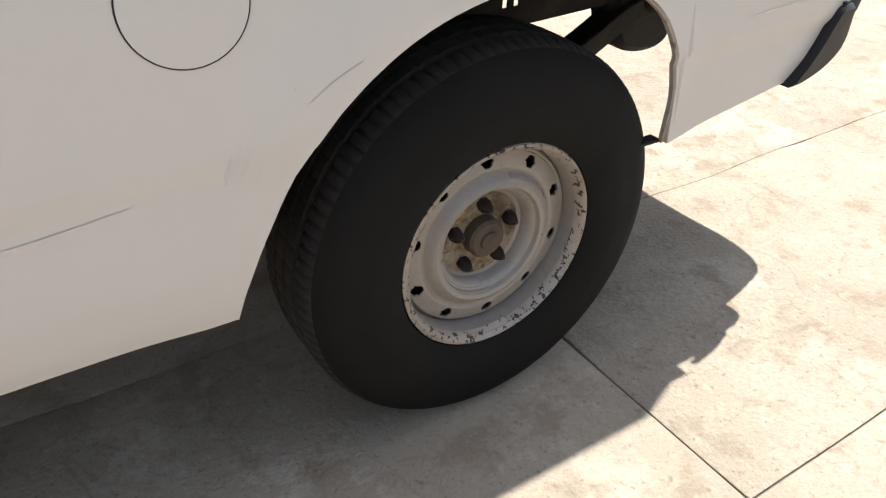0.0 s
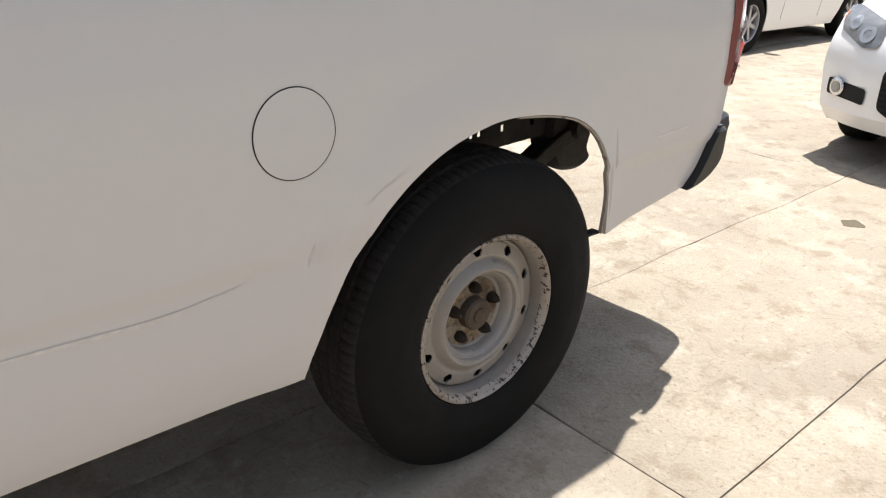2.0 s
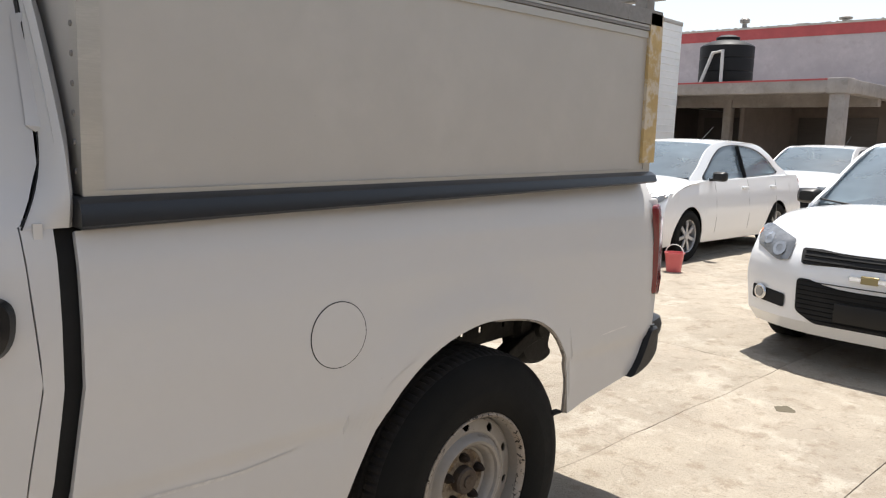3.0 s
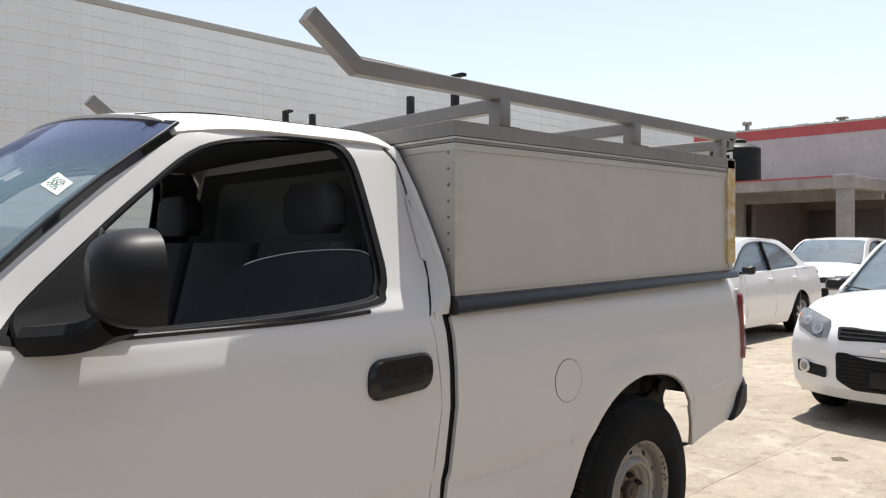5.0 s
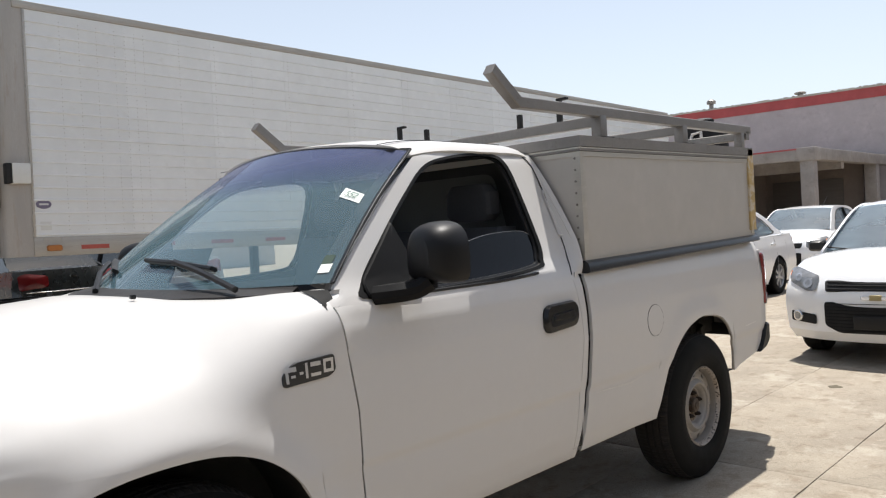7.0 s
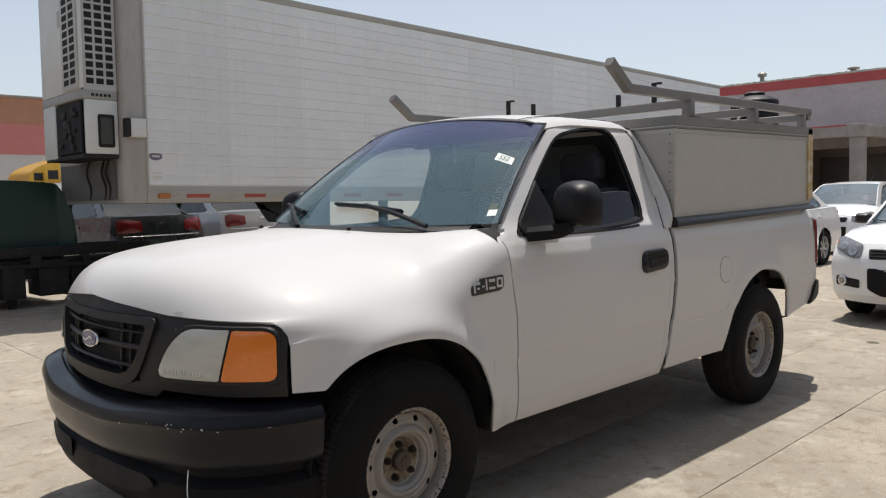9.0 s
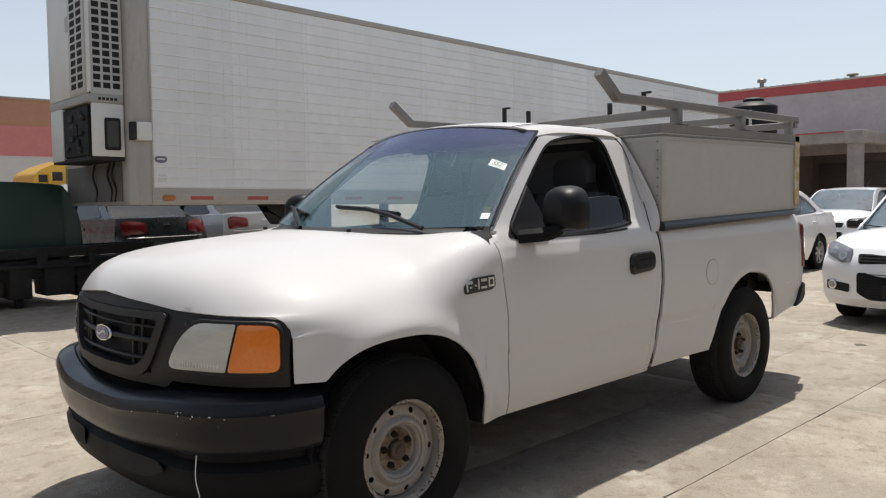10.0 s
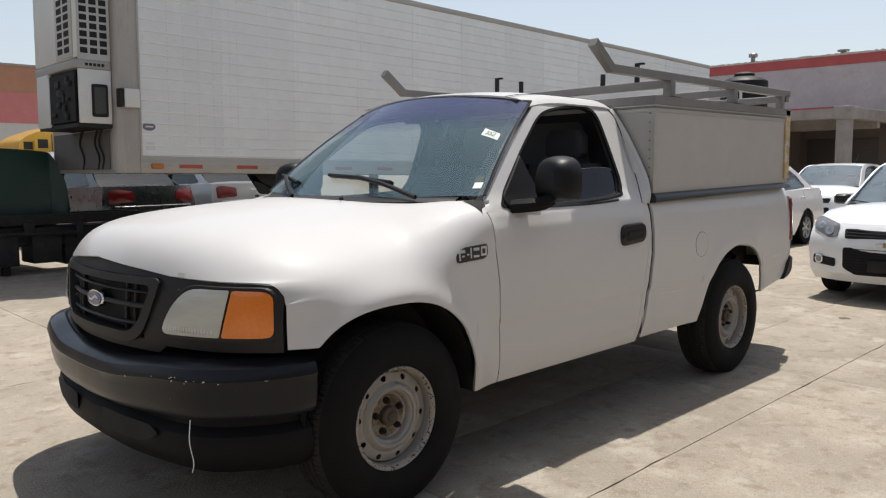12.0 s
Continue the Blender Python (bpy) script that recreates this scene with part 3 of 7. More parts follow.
def wing():
    """The front wing: its wall over the wheel arch, and the shoulder up to the bonnet."""
    us = sorted(set([i / 40 for i in range(41)] + arch_marks(fx0, fx1, ARCH_F)))
    rows = []
    for r in range(17):
        v, row = r / 16, []
        for u in us:
            x = fx0 + u * (fx1 - fx0)
            for _ in range(6):
                z = fender_bottom(x) + v * (crown(x)[1] - fender_bottom(x))
                x = -0.503 + u * (door_front(z) - 0.007 + 0.503)
            row.append((x, side_y(x, z), z))
        rows.append(row)
    return join(surf(rows), surf(bonnet(0, SPLIT, 30)))


fender_geo = wing()
for y_of in (False, True):
    geo = fender_geo
    part("front_fender", both(geo) if y_of else geo, WHITE, truck, thick=0.012)

for far in (False, True):
    put = both if far else (lambda g: g)
    # near-black strips set into the gaps stand in for their shade
    part("door_gap", put(surf([[(door_front(z) - 0.03, side_y(0.56, z) + 0.008, z), (door_front(z) + 0.02, side_y(0.60, z) + 0.008, z)] for z in np.linspace(0.39, 1.25, 90)])), SEAM, truck)
    part("bed_gap", put(surf([[(cab_back(z) - 0.01, side_y(1.9, z) + 0.024, z), (bed_front(z) + 0.02, side_y(1.95, z) + 0.024, z)] for z in np.linspace(0.39, 1.20, 18)])), SEAM, truck)

# doors with their window frames
OUT = [(0.59, 1.262), (0.755, 1.405), (0.95, 1.564), (1.17, 1.715), (1.45, 1.768), (1.70, 1.772), (1.80, 1.770), (1.88, 1.735), (1.922, 1.68), (1.928, 1.5), (1.920, 1.38), (1.915, 1.30), (1.890, 1.24), (1.866, 1.195), (1.30, 1.195), (0.53, 1.195)]
INN = [(0.703, 1.262), (0.86, 1.407), (1.05, 1.565), (1.219, 1.684), (1.40, 1.728), (1.60, 1.746), (1.70, 1.736), (1.737, 1.704), (1.753, 1.645), (1.757, 1.52), (1.755, 1.40), (1.750, 1.325), (1.726, 1.268), (1.665, 1.232), (1.27, 1.207), (0.72, 1.204)]


def dense(pts, n=5):
    out = []
    for i, p in enumerate(pts):
        q = pts[(i + 1) % len(pts)]
        out += [(p[0] + (q[0] - p[0]) * k / n, p[1] + (q[1] - p[1]) * k / n) for k in range(n)]
    return out


def between(a, b, t):
    return [(p[0] + (q[0] - p[0]) * t, p[1] + (q[1] - p[1]) * t) for p, q in zip(a, b)]


def on_side(x, z, out=0.0):
    return (x, side_y(x, z) - out, z)


outer, inner = dense(OUT), smooth_line(INN, 5, True)
cab_ring = surf([[on_side(*p) for p in between(outer, inner, t)] for t in (0, 0.25, 0.5, 0.75, 1)], True)
# the corner of the cab behind the door swells out a little and turns into the back
CORNER_X = soft_table([1.19, 1.30, 1.5, 1.68, 1.76], [1.868, 1.918, 1.931, 1.926, 1.87])
CORNER_BULGE = soft_table([1.19, 1.25, 1.32, 1.40, 1.50, 1.60, 1.70, 1.775], [0.0, 0.046, 0.064, 0.063, 0.052, 0.036, 0.012, 0.0])
corner_rows = []
for z in np.linspace(1.19, 1.745, 26):
    x0, b = lerp(z, *CORNER_X), lerp(z, *CORNER_BULGE)
    y0 = side_y(1.9, z)
    corner_rows.append([(x0, y0, z), (x0 + (1.946 - x0) * 0.4, y0 - 0.5 * b, z), (x0 + (1.946 - x0) * 0.8, y0 - 0.92 * b, z), (1.946, y0 - b, z), (1.955, y0 - b + 0.012, z), (1.957, y0 + 0.06, z)])
cab_corner = surf(corner_rows)
seal = frame_ring(inner, [(1.25 + (u - 1.25) * 0.955, 1.47 + (v - 1.47) * 0.955) for u, v in inner], on_side, -0.012, 0.004)
pane = smooth_line([(1.722, 1.285), (1.722, 1.36), (1.700, 1.388), (1.64, 1.397), (1.53, 1.396), (1.41, 1.386), (1.285, 1.360), (1.19, 1.308), (1.07, 1.215), (1.27, 1.200), (1.74, 1.212)], 5, True)
pane = pane[5:] + pane[:5]
for far in (False, True):
    put = both if far else (lambda g: g)
    part("cab_side", put(join(cab_ring, cab_corner, flank(lambda z: door_back(z) + 0.003, cab_back, sill, lambda x: 1.195, 4, 14))), WHITE, truck, thick=0.02)
    door = part("door", put(flank(door_front, door_back, sill, lambda x: 1.195, 30, 56)), WHITE, truck, "white door with dark tinted window", thick=0.02)
    part("cab_seam", put(sweep([(lerp(z, *CORNER_X), side_y(1.9, z) - 0.0005, z) for z in np.linspace(1.19, 1.74, 24)], rect(0.004, 0.003, 0.001), (1, 0, 0))), SEAM, door)
    part("window_seal", put(seal), MATTE_BLACK, door, "black rubber window seal")
    part("window", put(patch(pane if not far else between(inner, outer, -0.02), lambda u, v, o: on_side(u, v, -0.014), 4)), TINT if not far else SIDE_CLEAR, door, "dark tinted glass, wound most of the way down" if not far else "clear side glass")
    if not far:
        part("glass_edge", tube([on_side(u, v, -0.013) for u, v in pane[3:26]], 0.0014, 5, (0, 1, 0)), PAD, door)
    channel = [(1.29 + (u - 1.29) * 0.925, 1.46 + (v - 1.46) * 0.925) for u, v in inner]
    part("window_channel", put(frame_ring([(1.25 + (u - 1.25) * 0.96, 1.47 + (v - 1.47) * 0.96) for u, v in inner], channel, on_side, -0.02, -0.008)), BLACK_PLASTIC, door)
    part("window_sill_strip", put(sweep([on_side(x, 1.205 + 0.012 * max(0, (x - 1.3) / 0.35) ** 2, 0.003) for x in np.linspace(0.90, 1.64, 12)], rect(0.010, 0.012, 0.003))), BLACK_PLASTIC, door)
    # handle: oval black cup with a paddle
    hand = rounded([(1.588, 0.962), (1.835, 0.976), (1.848, 1.086), (1.598, 1.080)], [0.075, 0.075, 0.06, 0.06], 7)
    handle = part("door_handle", put(slab(hand, on_side, -0.002, 0.020, 0.013)), GLOSS_BLACK, door, "black oval door handle")
    cup = rounded([(1.622, 0.990), (1.798, 1.000), (1.806, 1.050), (1.630, 1.044)], 0.024)
    # flat dark patch on the solid handle paints the shade of a hollow
    part("recess", put(patch(cup, lambda u, v, o: on_side(u, v, 0.0212), 1)), SEAM, handle)
    part("paddle", put(slab(rounded([(1.640, 1.012), (1.788, 1.020), (1.792, 1.046), (1.644, 1.040)], 0.012), on_side, 0.019, 0.027, 0.004)), GLOSS_BLACK, handle)
    # mirror on a sail-shaped foot
    sail = rounded([(0.702, 1.208), (0.95, 1.203), (0.972, 1.30), (0.925, 1.462), (0.81, 1.358), (0.700, 1.262)], [0.02, 0.01, 0.02, 0.01, 0.02, 0.02])
    mirror = part("side_mirror", put(slab(sail, on_side, -0.004, 0.014, 0.006)), MATTE_BLACK, door, "black plastic wing mirror")
    arm = smooth_line([(0.76, 0.055, 1.215), (0.80, -0.02, 1.222), (0.845, -0.06, 1.235), (0.87, -0.09, 1.255)], 4)
    part("mirror_foot", put(sweep(arm, [(p[0] * 1.0, p[1]) for p in rect(0.13, 0.062, 0.02)])), MATTE_BLACK, mirror)
    head = []
    for k in range(14):
        t = k / 13
        s = 0.50 + 0.50 * (1 - (1 - t) ** 3.0) ** 0.6
        outline = smooth_line([(-0.125, -0.03), (-0.120, 0.04), (-0.085, 0.088), (-0.01, 0.106), (0.060, 0.094), (0.098, 0.050), (0.108, -0.02), (0.106, -0.075), (0.082, -0.098), (0.0, -0.103), (-0.088, -0.099), (-0.119, -0.080)], 3, True)
        head.append([(0.800 + 0.130 * t + 0.12 * yy, -0.102 + yy * s, 1.345 + zz * s) for yy, zz in outline])
    part("mirror_shell", put(capped(head)), MIRROR_BLACK, mirror)
    glass = [(head[-1][i][0] + 0.003, -0.10 + (head[-1][i][1] + 0.10) * 0.92, 1.345 + (head[-1][i][2] - 1.345) * 0.90) for i in range(len(head[-1]))]
    part("mirror_glass", put((glass, [tuple(range(len(glass)))])), CHROME, mirror, "mirror glass")

# dark lining inside the cab
for far in (False, True):
    put = both if far else (lambda g: g)
    part("pillar_lining", put(surf([[on_side(*p, -0.026) for p in between(outer, inner, t)] for t in (0.02, 0.5, 1.0)], True)), CLOTH, truck)

# roof
SECTION = [(0.286, 1.750), (0.322, 1.780), (0.38, 1.799), (0.47, 1.814), (0.62, 1.829), (0.80, 1.838), (1.0, 1.841)]
half = smooth_line(SECTION, 3)
roof_rows = []
for y, z in half + [(2 - y, z) for y, z in reversed(half[:-1])]:
    row = []
    for k in range(17):
        t = k / 16
        xf = glass_head(min(max(y, 0.31), 1.69))[0] - 0.005
        x = xf + t * (1.95 - xf)
        drop = 0.030 * max(0, 1 - (x - xf) / 0.30) ** 2 + 0.028 * max(0, (x - 1.80) / 0.15) ** 2.5
        row.append((x, y, z - drop))
    roof_rows.append(row)
part("roof", surf(roof_rows), WHITE, truck, thick=0.012)
for yy in (0.40, 1.60):
    part("roof_seam", sweep([(x, yy, 1.8035 - 0.03 * max(0, 1 - (x - 1.09) / 0.3) ** 2) for x in np.linspace(1.10, 1.86, 14)], rect(0.008, 0.003, 0.001)), SEAM, truck)
back = [[(1.953 - 0.01 * t, y, 1.195 + t * (z - 0.03 - 1.195)) for t in (0, 0.3, 0.7, 1)] for y, z in half + [(2 - y, z) for y, z in reversed(half[:-1])]]
part("cab_back", join(surf(back), box(1.885, 1.90, 0.03, 1.97, 0.45, 1.2), surf([[(1.953, side_y(1.9, z), z), (1.953, 0.30, z)] for z in np.linspace(1.195, 1.74, 8)]), both(surf([[(1.953, side_y(1.9, z), z), (1.953, 0.30, z)] for z in np.linspace(1.195, 1.74, 8)]))), WHITE, truck, thick=0.01)

# windscreen
ys = np.linspace(0.078, 1.922, 25)
glass_rows = []
for k in range(9):
    t = k / 8
    row = []
    for y in ys:
        s = (y - MID) / 0.922
        (x0, z0), yt = glass_foot(y), MID + s * 0.716
        x1, z1 = glass_head(yt)
        bow = 0.022 * math.sin(math.pi * t)
        row.append((x0 + t * (x1 - x0) - bow * 0.6, y + t * (yt - y), z0 + t * (z1 - z0) + bow * 0.7))
    glass_rows.append(row)
screen = part("windscreen", surf(glass_rows), GLASS, truck, "windscreen with a blue sun band and paper stickers")


def on_screen(s, t, out=0.0):
    """A point of the windscreen: s from -1 (driver's side) to 1, t from foot to head."""
    c, r = (s + 1) / 2 * 24, t * 8
    c0, r0 = min(int(c), 23), min(int(r), 7)
    a, b, d = (Vector(glass_rows[r0 + i][c0 + j]) for i, j in ((0, 0), (0, 1), (1, 0)))
    n = (b - a).cross(d - a).normalized()
    p = a + (b - a) * (c - c0) + (d - a) * (r - r0)
    return tuple(p + n * out * (1 if n.x < 0 else -1))


edge_path = [on_screen(-0.995, t) for t in np.linspace(0, 1, 14)] + [on_screen(s, 0.999) for s in np.linspace(-0.95, 0.95, 20)] + [on_screen(0.995, t) for t in np.linspace(1, 0, 14)]
part("windscreen_seal", sweep(edge_path, rect(0.018, 0.008, 0.002), (-0.7, 0, 0.7)), BLACK_PLASTIC, screen, "black rubber windscreen seal")
BAND = glass_mat("blue_sun_band", (0.42, 0.43, 0.66), film_share=0.28, film=(0.16, 0.19, 0.34))


def grade(m, z0, z1):
    """Lets a tinted film fade out downwards, from z1 to z0."""
    nodes, links = m.node_tree.nodes, m.node_tree.links
    coord, xyz, span, fade, none = (nodes.new("ShaderNode" + k) for k in ("TexCoord", "SeparateXYZ", "MapRange", "MixShader", "BsdfTransparent"))
    end = nodes["Material Output"].inputs[0]
    tinted = end.links[0].from_socket
    span.inputs[1].default_value, span.inputs[2].default_value = z0, z1
    for a, b in ((coord.outputs["Object"], xyz.inputs[0]), (xyz.outputs[2], span.inputs[0]), (span.outputs[0], fade.inputs[0]), (none.outputs[0], fade.inputs[1]), (tinted, fade.inputs[2]), (fade.outputs[0], end)):
        links.new(a, b)


grade(BAND, 1.60, 1.735)
part("sun_band", surf([[on_screen(s, t, 0.002) for s in np.linspace(-0.985, 0.985, 25)] for t in np.linspace(0.60, 0.988, 9)]), BAND, screen, "blue tinted band")


for sgn in (-1, 1):
    part("pillar_trim", surf([[on_screen(sgn * e, t, -0.030 - 0.03 * (e > 0.93)) for t in np.linspace(0.03, 0.88, 12)] for e in (0.90, 0.935, 0.975)]), GREY_PLASTIC, truck, "dark grey pillar trim")


def sticker(s0, s1, t0, t1, lean=0.0):
    return [on_screen(s, t + lean * (s - s0), 0.003) for s, t in ((s0, t0), (s1, t0), (s1, t1), (s0, t1))], [(0, 1, 2, 3)]


tag = part("lot_sticker", sticker(-0.935, -0.818, 0.515, 0.585, 0.45), PAPER, screen, "white paper lot sticker")
sp = [Vector(on_screen(*q, 0.0045)) for q in ((-0.8765, 0.577), (-0.8765, 0.62))]
up = (sp[1] - sp[0]).normalized()
basis = Matrix.Identity(4)
vx = (Vector(on_screen(-0.89, 0.571)) - Vector(on_screen(-0.865, 0.582))).normalized()
vz = (up.cross(vx) if up.cross(vx).x > 0 else vx.cross(up)).normalized()
vz = -vz if vz.x > 0 else vz
vy = vz.cross(vx).normalized()
for i, v in enumerate((vx, vy, vz)):
    basis.col[i] = (*v, 0)
basis.translation = sp[0] + vz * 0.002
letters("552", 0.042, basis, PALE_INK, tag)
part("permit_sticker", sticker(-0.968, -0.928, 0.060, 0.112), PAPER, screen, "small white paper sticker")
part("permit_mark", sticker(-0.962, -0.926, 0.112, 0.165), INK, screen)

# cowl, wipers, washer jets
def shoulder_z(x, y):
    """The height of the front body's shoulder at a place."""
    n, zl, zt = crown(x)
    return zl + (zt - zl) * (1 - min(1.0, (MID - y) / (MID - lerp(zl, SIDE_Z, SIDE_Y))) ** n) ** (1 / n)


for far in (False, True):
    put = both if far else (lambda g: g)
    part("cowl_corner", put(surf([[(x, y, shoulder_z(min(x, 0.56), y) - 0.004) for x in (0.48, 0.52, 0.56, 0.61)] for y in (0.045, 0.06, 0.09, 0.13, 0.17)])), WHITE, truck)
dent_rows = [row[1:3] for row in HOOD_ROWS if 0.40 < row[2][1] < 0.44]
# flat grey patch marks the dent; the skin itself keeps its curve
part("dent_mark", surf([[(x - 0.0012, y, z + 0.0016) for x, y, z in row] for row in dent_rows]), DENT, truck, "small flat grey mark for the dent at the bonnet's edge")
cowl_rows = [[(glass_foot(y)[0] + 0.012 - lerp(abs(y - MID), [0.45, 0.66, 0.80], [0.145, 0.10, 0.03]) * (1 - t), y, 1.242 + 0.020 * t) for t in (0, 0.3, 0.6, 1)] for y in np.linspace(0.20, 1.80, 25)]
part("cowl", surf(cowl_rows), GREY_PLASTIC, truck, "dusty dark cowl below the windscreen", thick=0.02)
for foot_s, tip_s, tip_t in ((-0.71, -0.20, 0.135), (0.22, 0.70, 0.13)):
    p0, p1 = Vector(on_screen(foot_s, 0.0, 0.03)) + Vector((-0.055, 0, -0.022)), Vector(on_screen(tip_s, tip_t, 0.028))
    mid = p0.lerp(p1, 0.5) + Vector((-0.01, 0, 0.012))
    arm = part("wiper", tube([p0, mid, p1], 0.012, 6, (-1, 0, 0)), BLACK_PLASTIC, truck, "black wiper arm")
    b0, b1 = Vector(on_screen(tip_s - 0.27 if foot_s < 0 else tip_s - 0.3, tip_t - 0.035, 0.014)), Vector(on_screen(min(tip_s + 0.30, 0.97), tip_t + 0.03, 0.014))
    part("wiper_blade", sweep([b0, b0.lerp(b1, 0.5) + Vector((-0.006, 0, 0.006)), b1], rect(0.016, 0.030, 0.004), (-1, 0, 0.5)), BLACK_PLASTIC, arm)
for yy in (0.62, 1.38):
    part("washer_jet", box(0.16, 0.178, yy - 0.009, yy + 0.009, 1.250, 1.266, 0.004), BLACK_PLASTIC, truck)


# front: grille panel, lamps, bumper, air dam
def on_nose(y, z, out=0.0):
    """The grille panel's face at a width and a height."""
    n = Vector((nose(y + 0.06) - nose(y - 0.06), 0.12, 0)).normalized()
    n = Vector((-n.y, n.x, 0))
    lean = lerp(z, [0.70, 0.80, 0.95, 1.06], [-0.012, -0.014, 0.0, 0.03])
    return (nose(y) + lean + n.x * out, y + n.y * out, z)


def panel_top(y):
    """Just under the front edge of bonnet and wing."""
    return edge_z(y) - 0.004


widths = [MID + e * 0.928 for e in np.concatenate([-np.cos(np.linspace(0, np.pi / 2, 34)), np.cos(np.linspace(np.pi / 2, 0, 34))[1:]])]


def panel_out(y, z, t):
    """The panel's face: gently bowed, sunk where the grille sits."""
    e = abs(y - MID)
    inside = e < lerp(z, [0.762, 0.955], [0.345, 0.435]) and 0.755 < z < 0.965
    return -0.045 if inside else 0.012 * math.sin(math.pi * t)


panel_rows = []
for t in np.linspace(0, 1, 27):
    row = []
    for y in widths:
        foot = 0.725 - (0.03 if abs(y - MID) < 0.5 else 0)
        z = foot + t * (panel_top(y) - foot)
        row.append(on_nose(y, z, panel_out(y, z, t)))
    panel_rows.append(row)
header = part("grille_panel", surf(panel_rows), GREY_PLASTIC, truck, "faded dark grey plastic grille surround", thick=0.02, sharp=25)
g_out = rounded([(0.508, 0.985), (0.615, 0.722), (1.385, 0.722), (1.492, 0.985)], [0.05, 0.12, 0.12, 0.05], 5)
g_out = dense(g_out, 3)
g_in = rounded([(0.562, 0.955), (0.655, 0.762), (1.345, 0.762), (1.438, 0.955)], [0.03, 0.09, 0.09, 0.03], 5)
g_in = dense(g_in, 3)
grille = part("grille", join(frame_ring(g_out, g_in, on_nose, -0.03, 0.022)), GREY_PLASTIC, header, "dark grey slatted grille")
part("grille_back", patch(g_in, lambda u, v, o: on_nose(u, v, -0.038), 4), SEAM, grille)
for zz, hh in ((0.795, 0.013), (0.866, 0.020), (0.922, 0.010)):
    ww = lerp(zz, [0.762, 0.955], [0.345, 0.435])
    part("grille_bar", sweep([on_nose(y, zz, -0.008) for y in np.linspace(1 - ww, 1 + ww, 17)], rect(0.024, hh, 0.006)), GREY_PLASTIC, grille)
for yy in (0.70, 0.76, 1.24, 1.30):
    part("grille_post", sweep([on_nose(yy, z, -0.018) for z in (0.735, 0.84, 0.955)], rect(0.02, 0.014, 0.004), (0, 1, 0)), GREY_PLASTIC, grille)
oval = [(1.0 + 0.085 * math.cos(a), 0.866 + 0.036 * math.sin(a)) for a in np.linspace(0, 2 * math.pi, 28, endpoint=False)]
badge = part("badge", slab(oval, on_nose, -0.015, 0.012, 0.006), CHROME, grille, "oval chrome badge")
part("badge_field", patch([(1 + (u - 1) * 0.86, 0.866 + (v - 0.866) * 0.80) for u, v in oval], lambda u, v, o: on_nose(u, v, 0.014), 1), BLUE, badge, "blue oval")
part("badge_mark", sweep([on_nose(y, 0.866 + 0.008 * math.sin((y - 0.95) * 60), 0.0155) for y in np.linspace(0.952, 1.048, 13)], rect(0.003, 0.010, 0.001)), BADGE_LIGHT, badge)
for far in (False, True):
    put = both if far else (lambda g: g)
    bezel_o = rounded([(0.078, 0.766), (0.522, 0.762), (0.472, 0.890), (0.385, 0.974), (0.092, 0.968)], [0.03, 0.05, 0.04, 0.05, 0.04], 4)
    bezel_o = dense(bezel_o, 4)
    lens = rounded([(0.240, 0.783), (0.502, 0.779), (0.455, 0.883), (0.372, 0.960), (0.213, 0.959)], [0.008, 0.045, 0.06, 0.05, 0.008], 4)
    lens = dense(lens, 4)
    lamp = part("headlamp", put(slab(bezel_o, on_nose, 0.0, 0.017, 0.006)), GREY_PLASTIC, header, "composite headlamp with amber turn signal")
    part("lens", put(patch(lens, lambda u, v, o: on_nose(u, v, 0.021 + o), 7, 0.008)), LENS, lamp, "hazy clear headlamp lens")
    for k in range(17):
        yf = 0.262 + 0.0125 * k
        part("lens_flute", put(slab(rounded([(yf, 0.795), (yf + 0.006, 0.795), (yf + 0.006, 0.815), (yf, 0.815)], 0.002, 2), on_nose, 0.022, 0.0275 - 0.00035 * abs(k - 9), 0.001)), LENS_RIB, lamp)
    turn = rounded([(0.090, 0.784), (0.233, 0.783), (0.206, 0.958), (0.098, 0.953)], [0.03, 0.01, 0.01, 0.035], 4)
    turn = dense(turn, 4)
    part("turn_signal", put(patch(turn, lambda u, v, o: on_nose(u, v, 0.021 + o), 7, 0.005)), AMBER, lamp, "amber turn signal lens")


BUMPER_PLAN = smooth_line([(-0.926, 0.0), (-0.912, 0.30), (-0.862, 0.58), (-0.80, 0.76), (-0.70, 0.87), (-0.58, 0.945), (-0.48, 0.978), (-0.405, 0.982)], 5)


def bumper_line(k, out):
    """Plan of the front bumper at a step from the middle to its end round the corner, moved outwards by out."""
    a, b, p = (np.array(BUMPER_PLAN[min(max(i, 0), len(BUMPER_PLAN) - 1)]) for i in (k - 1, k + 1, k))
    t = b - a if k else np.array([0.0, 1.0])
    n = np.array([-t[1], t[0]]) / np.hypot(*t)
    return p[0] + out * n[0], p[1] + out * n[1]


STEPS = range(len(BUMPER_PLAN))
PROFILE = [(-0.20, 0.680), (-0.14, 0.698), (-0.08, 0.706), (-0.04, 0.700), (-0.012, 0.682), (0.0, 0.655), (0.003, 0.640), (-0.002, 0.632), (-0.004, 0.60), (-0.008, 0.55), (-0.016, 0.51), (-0.032, 0.488), (-0.06, 0.482)]


def bumper_side(sign, prof, dz=lambda e: 0.0):
    rows = []
    for out, z in prof:
        row = []
        for k in STEPS:
            x, e = bumper_line(k, out)
            row.append((x, MID + sign * e, z + dz(e) * lerp(z, [0.48, 0.56, 0.66], [0.3, 0.6, 1.0])))
        rows.append(row)
    return surf(rows)


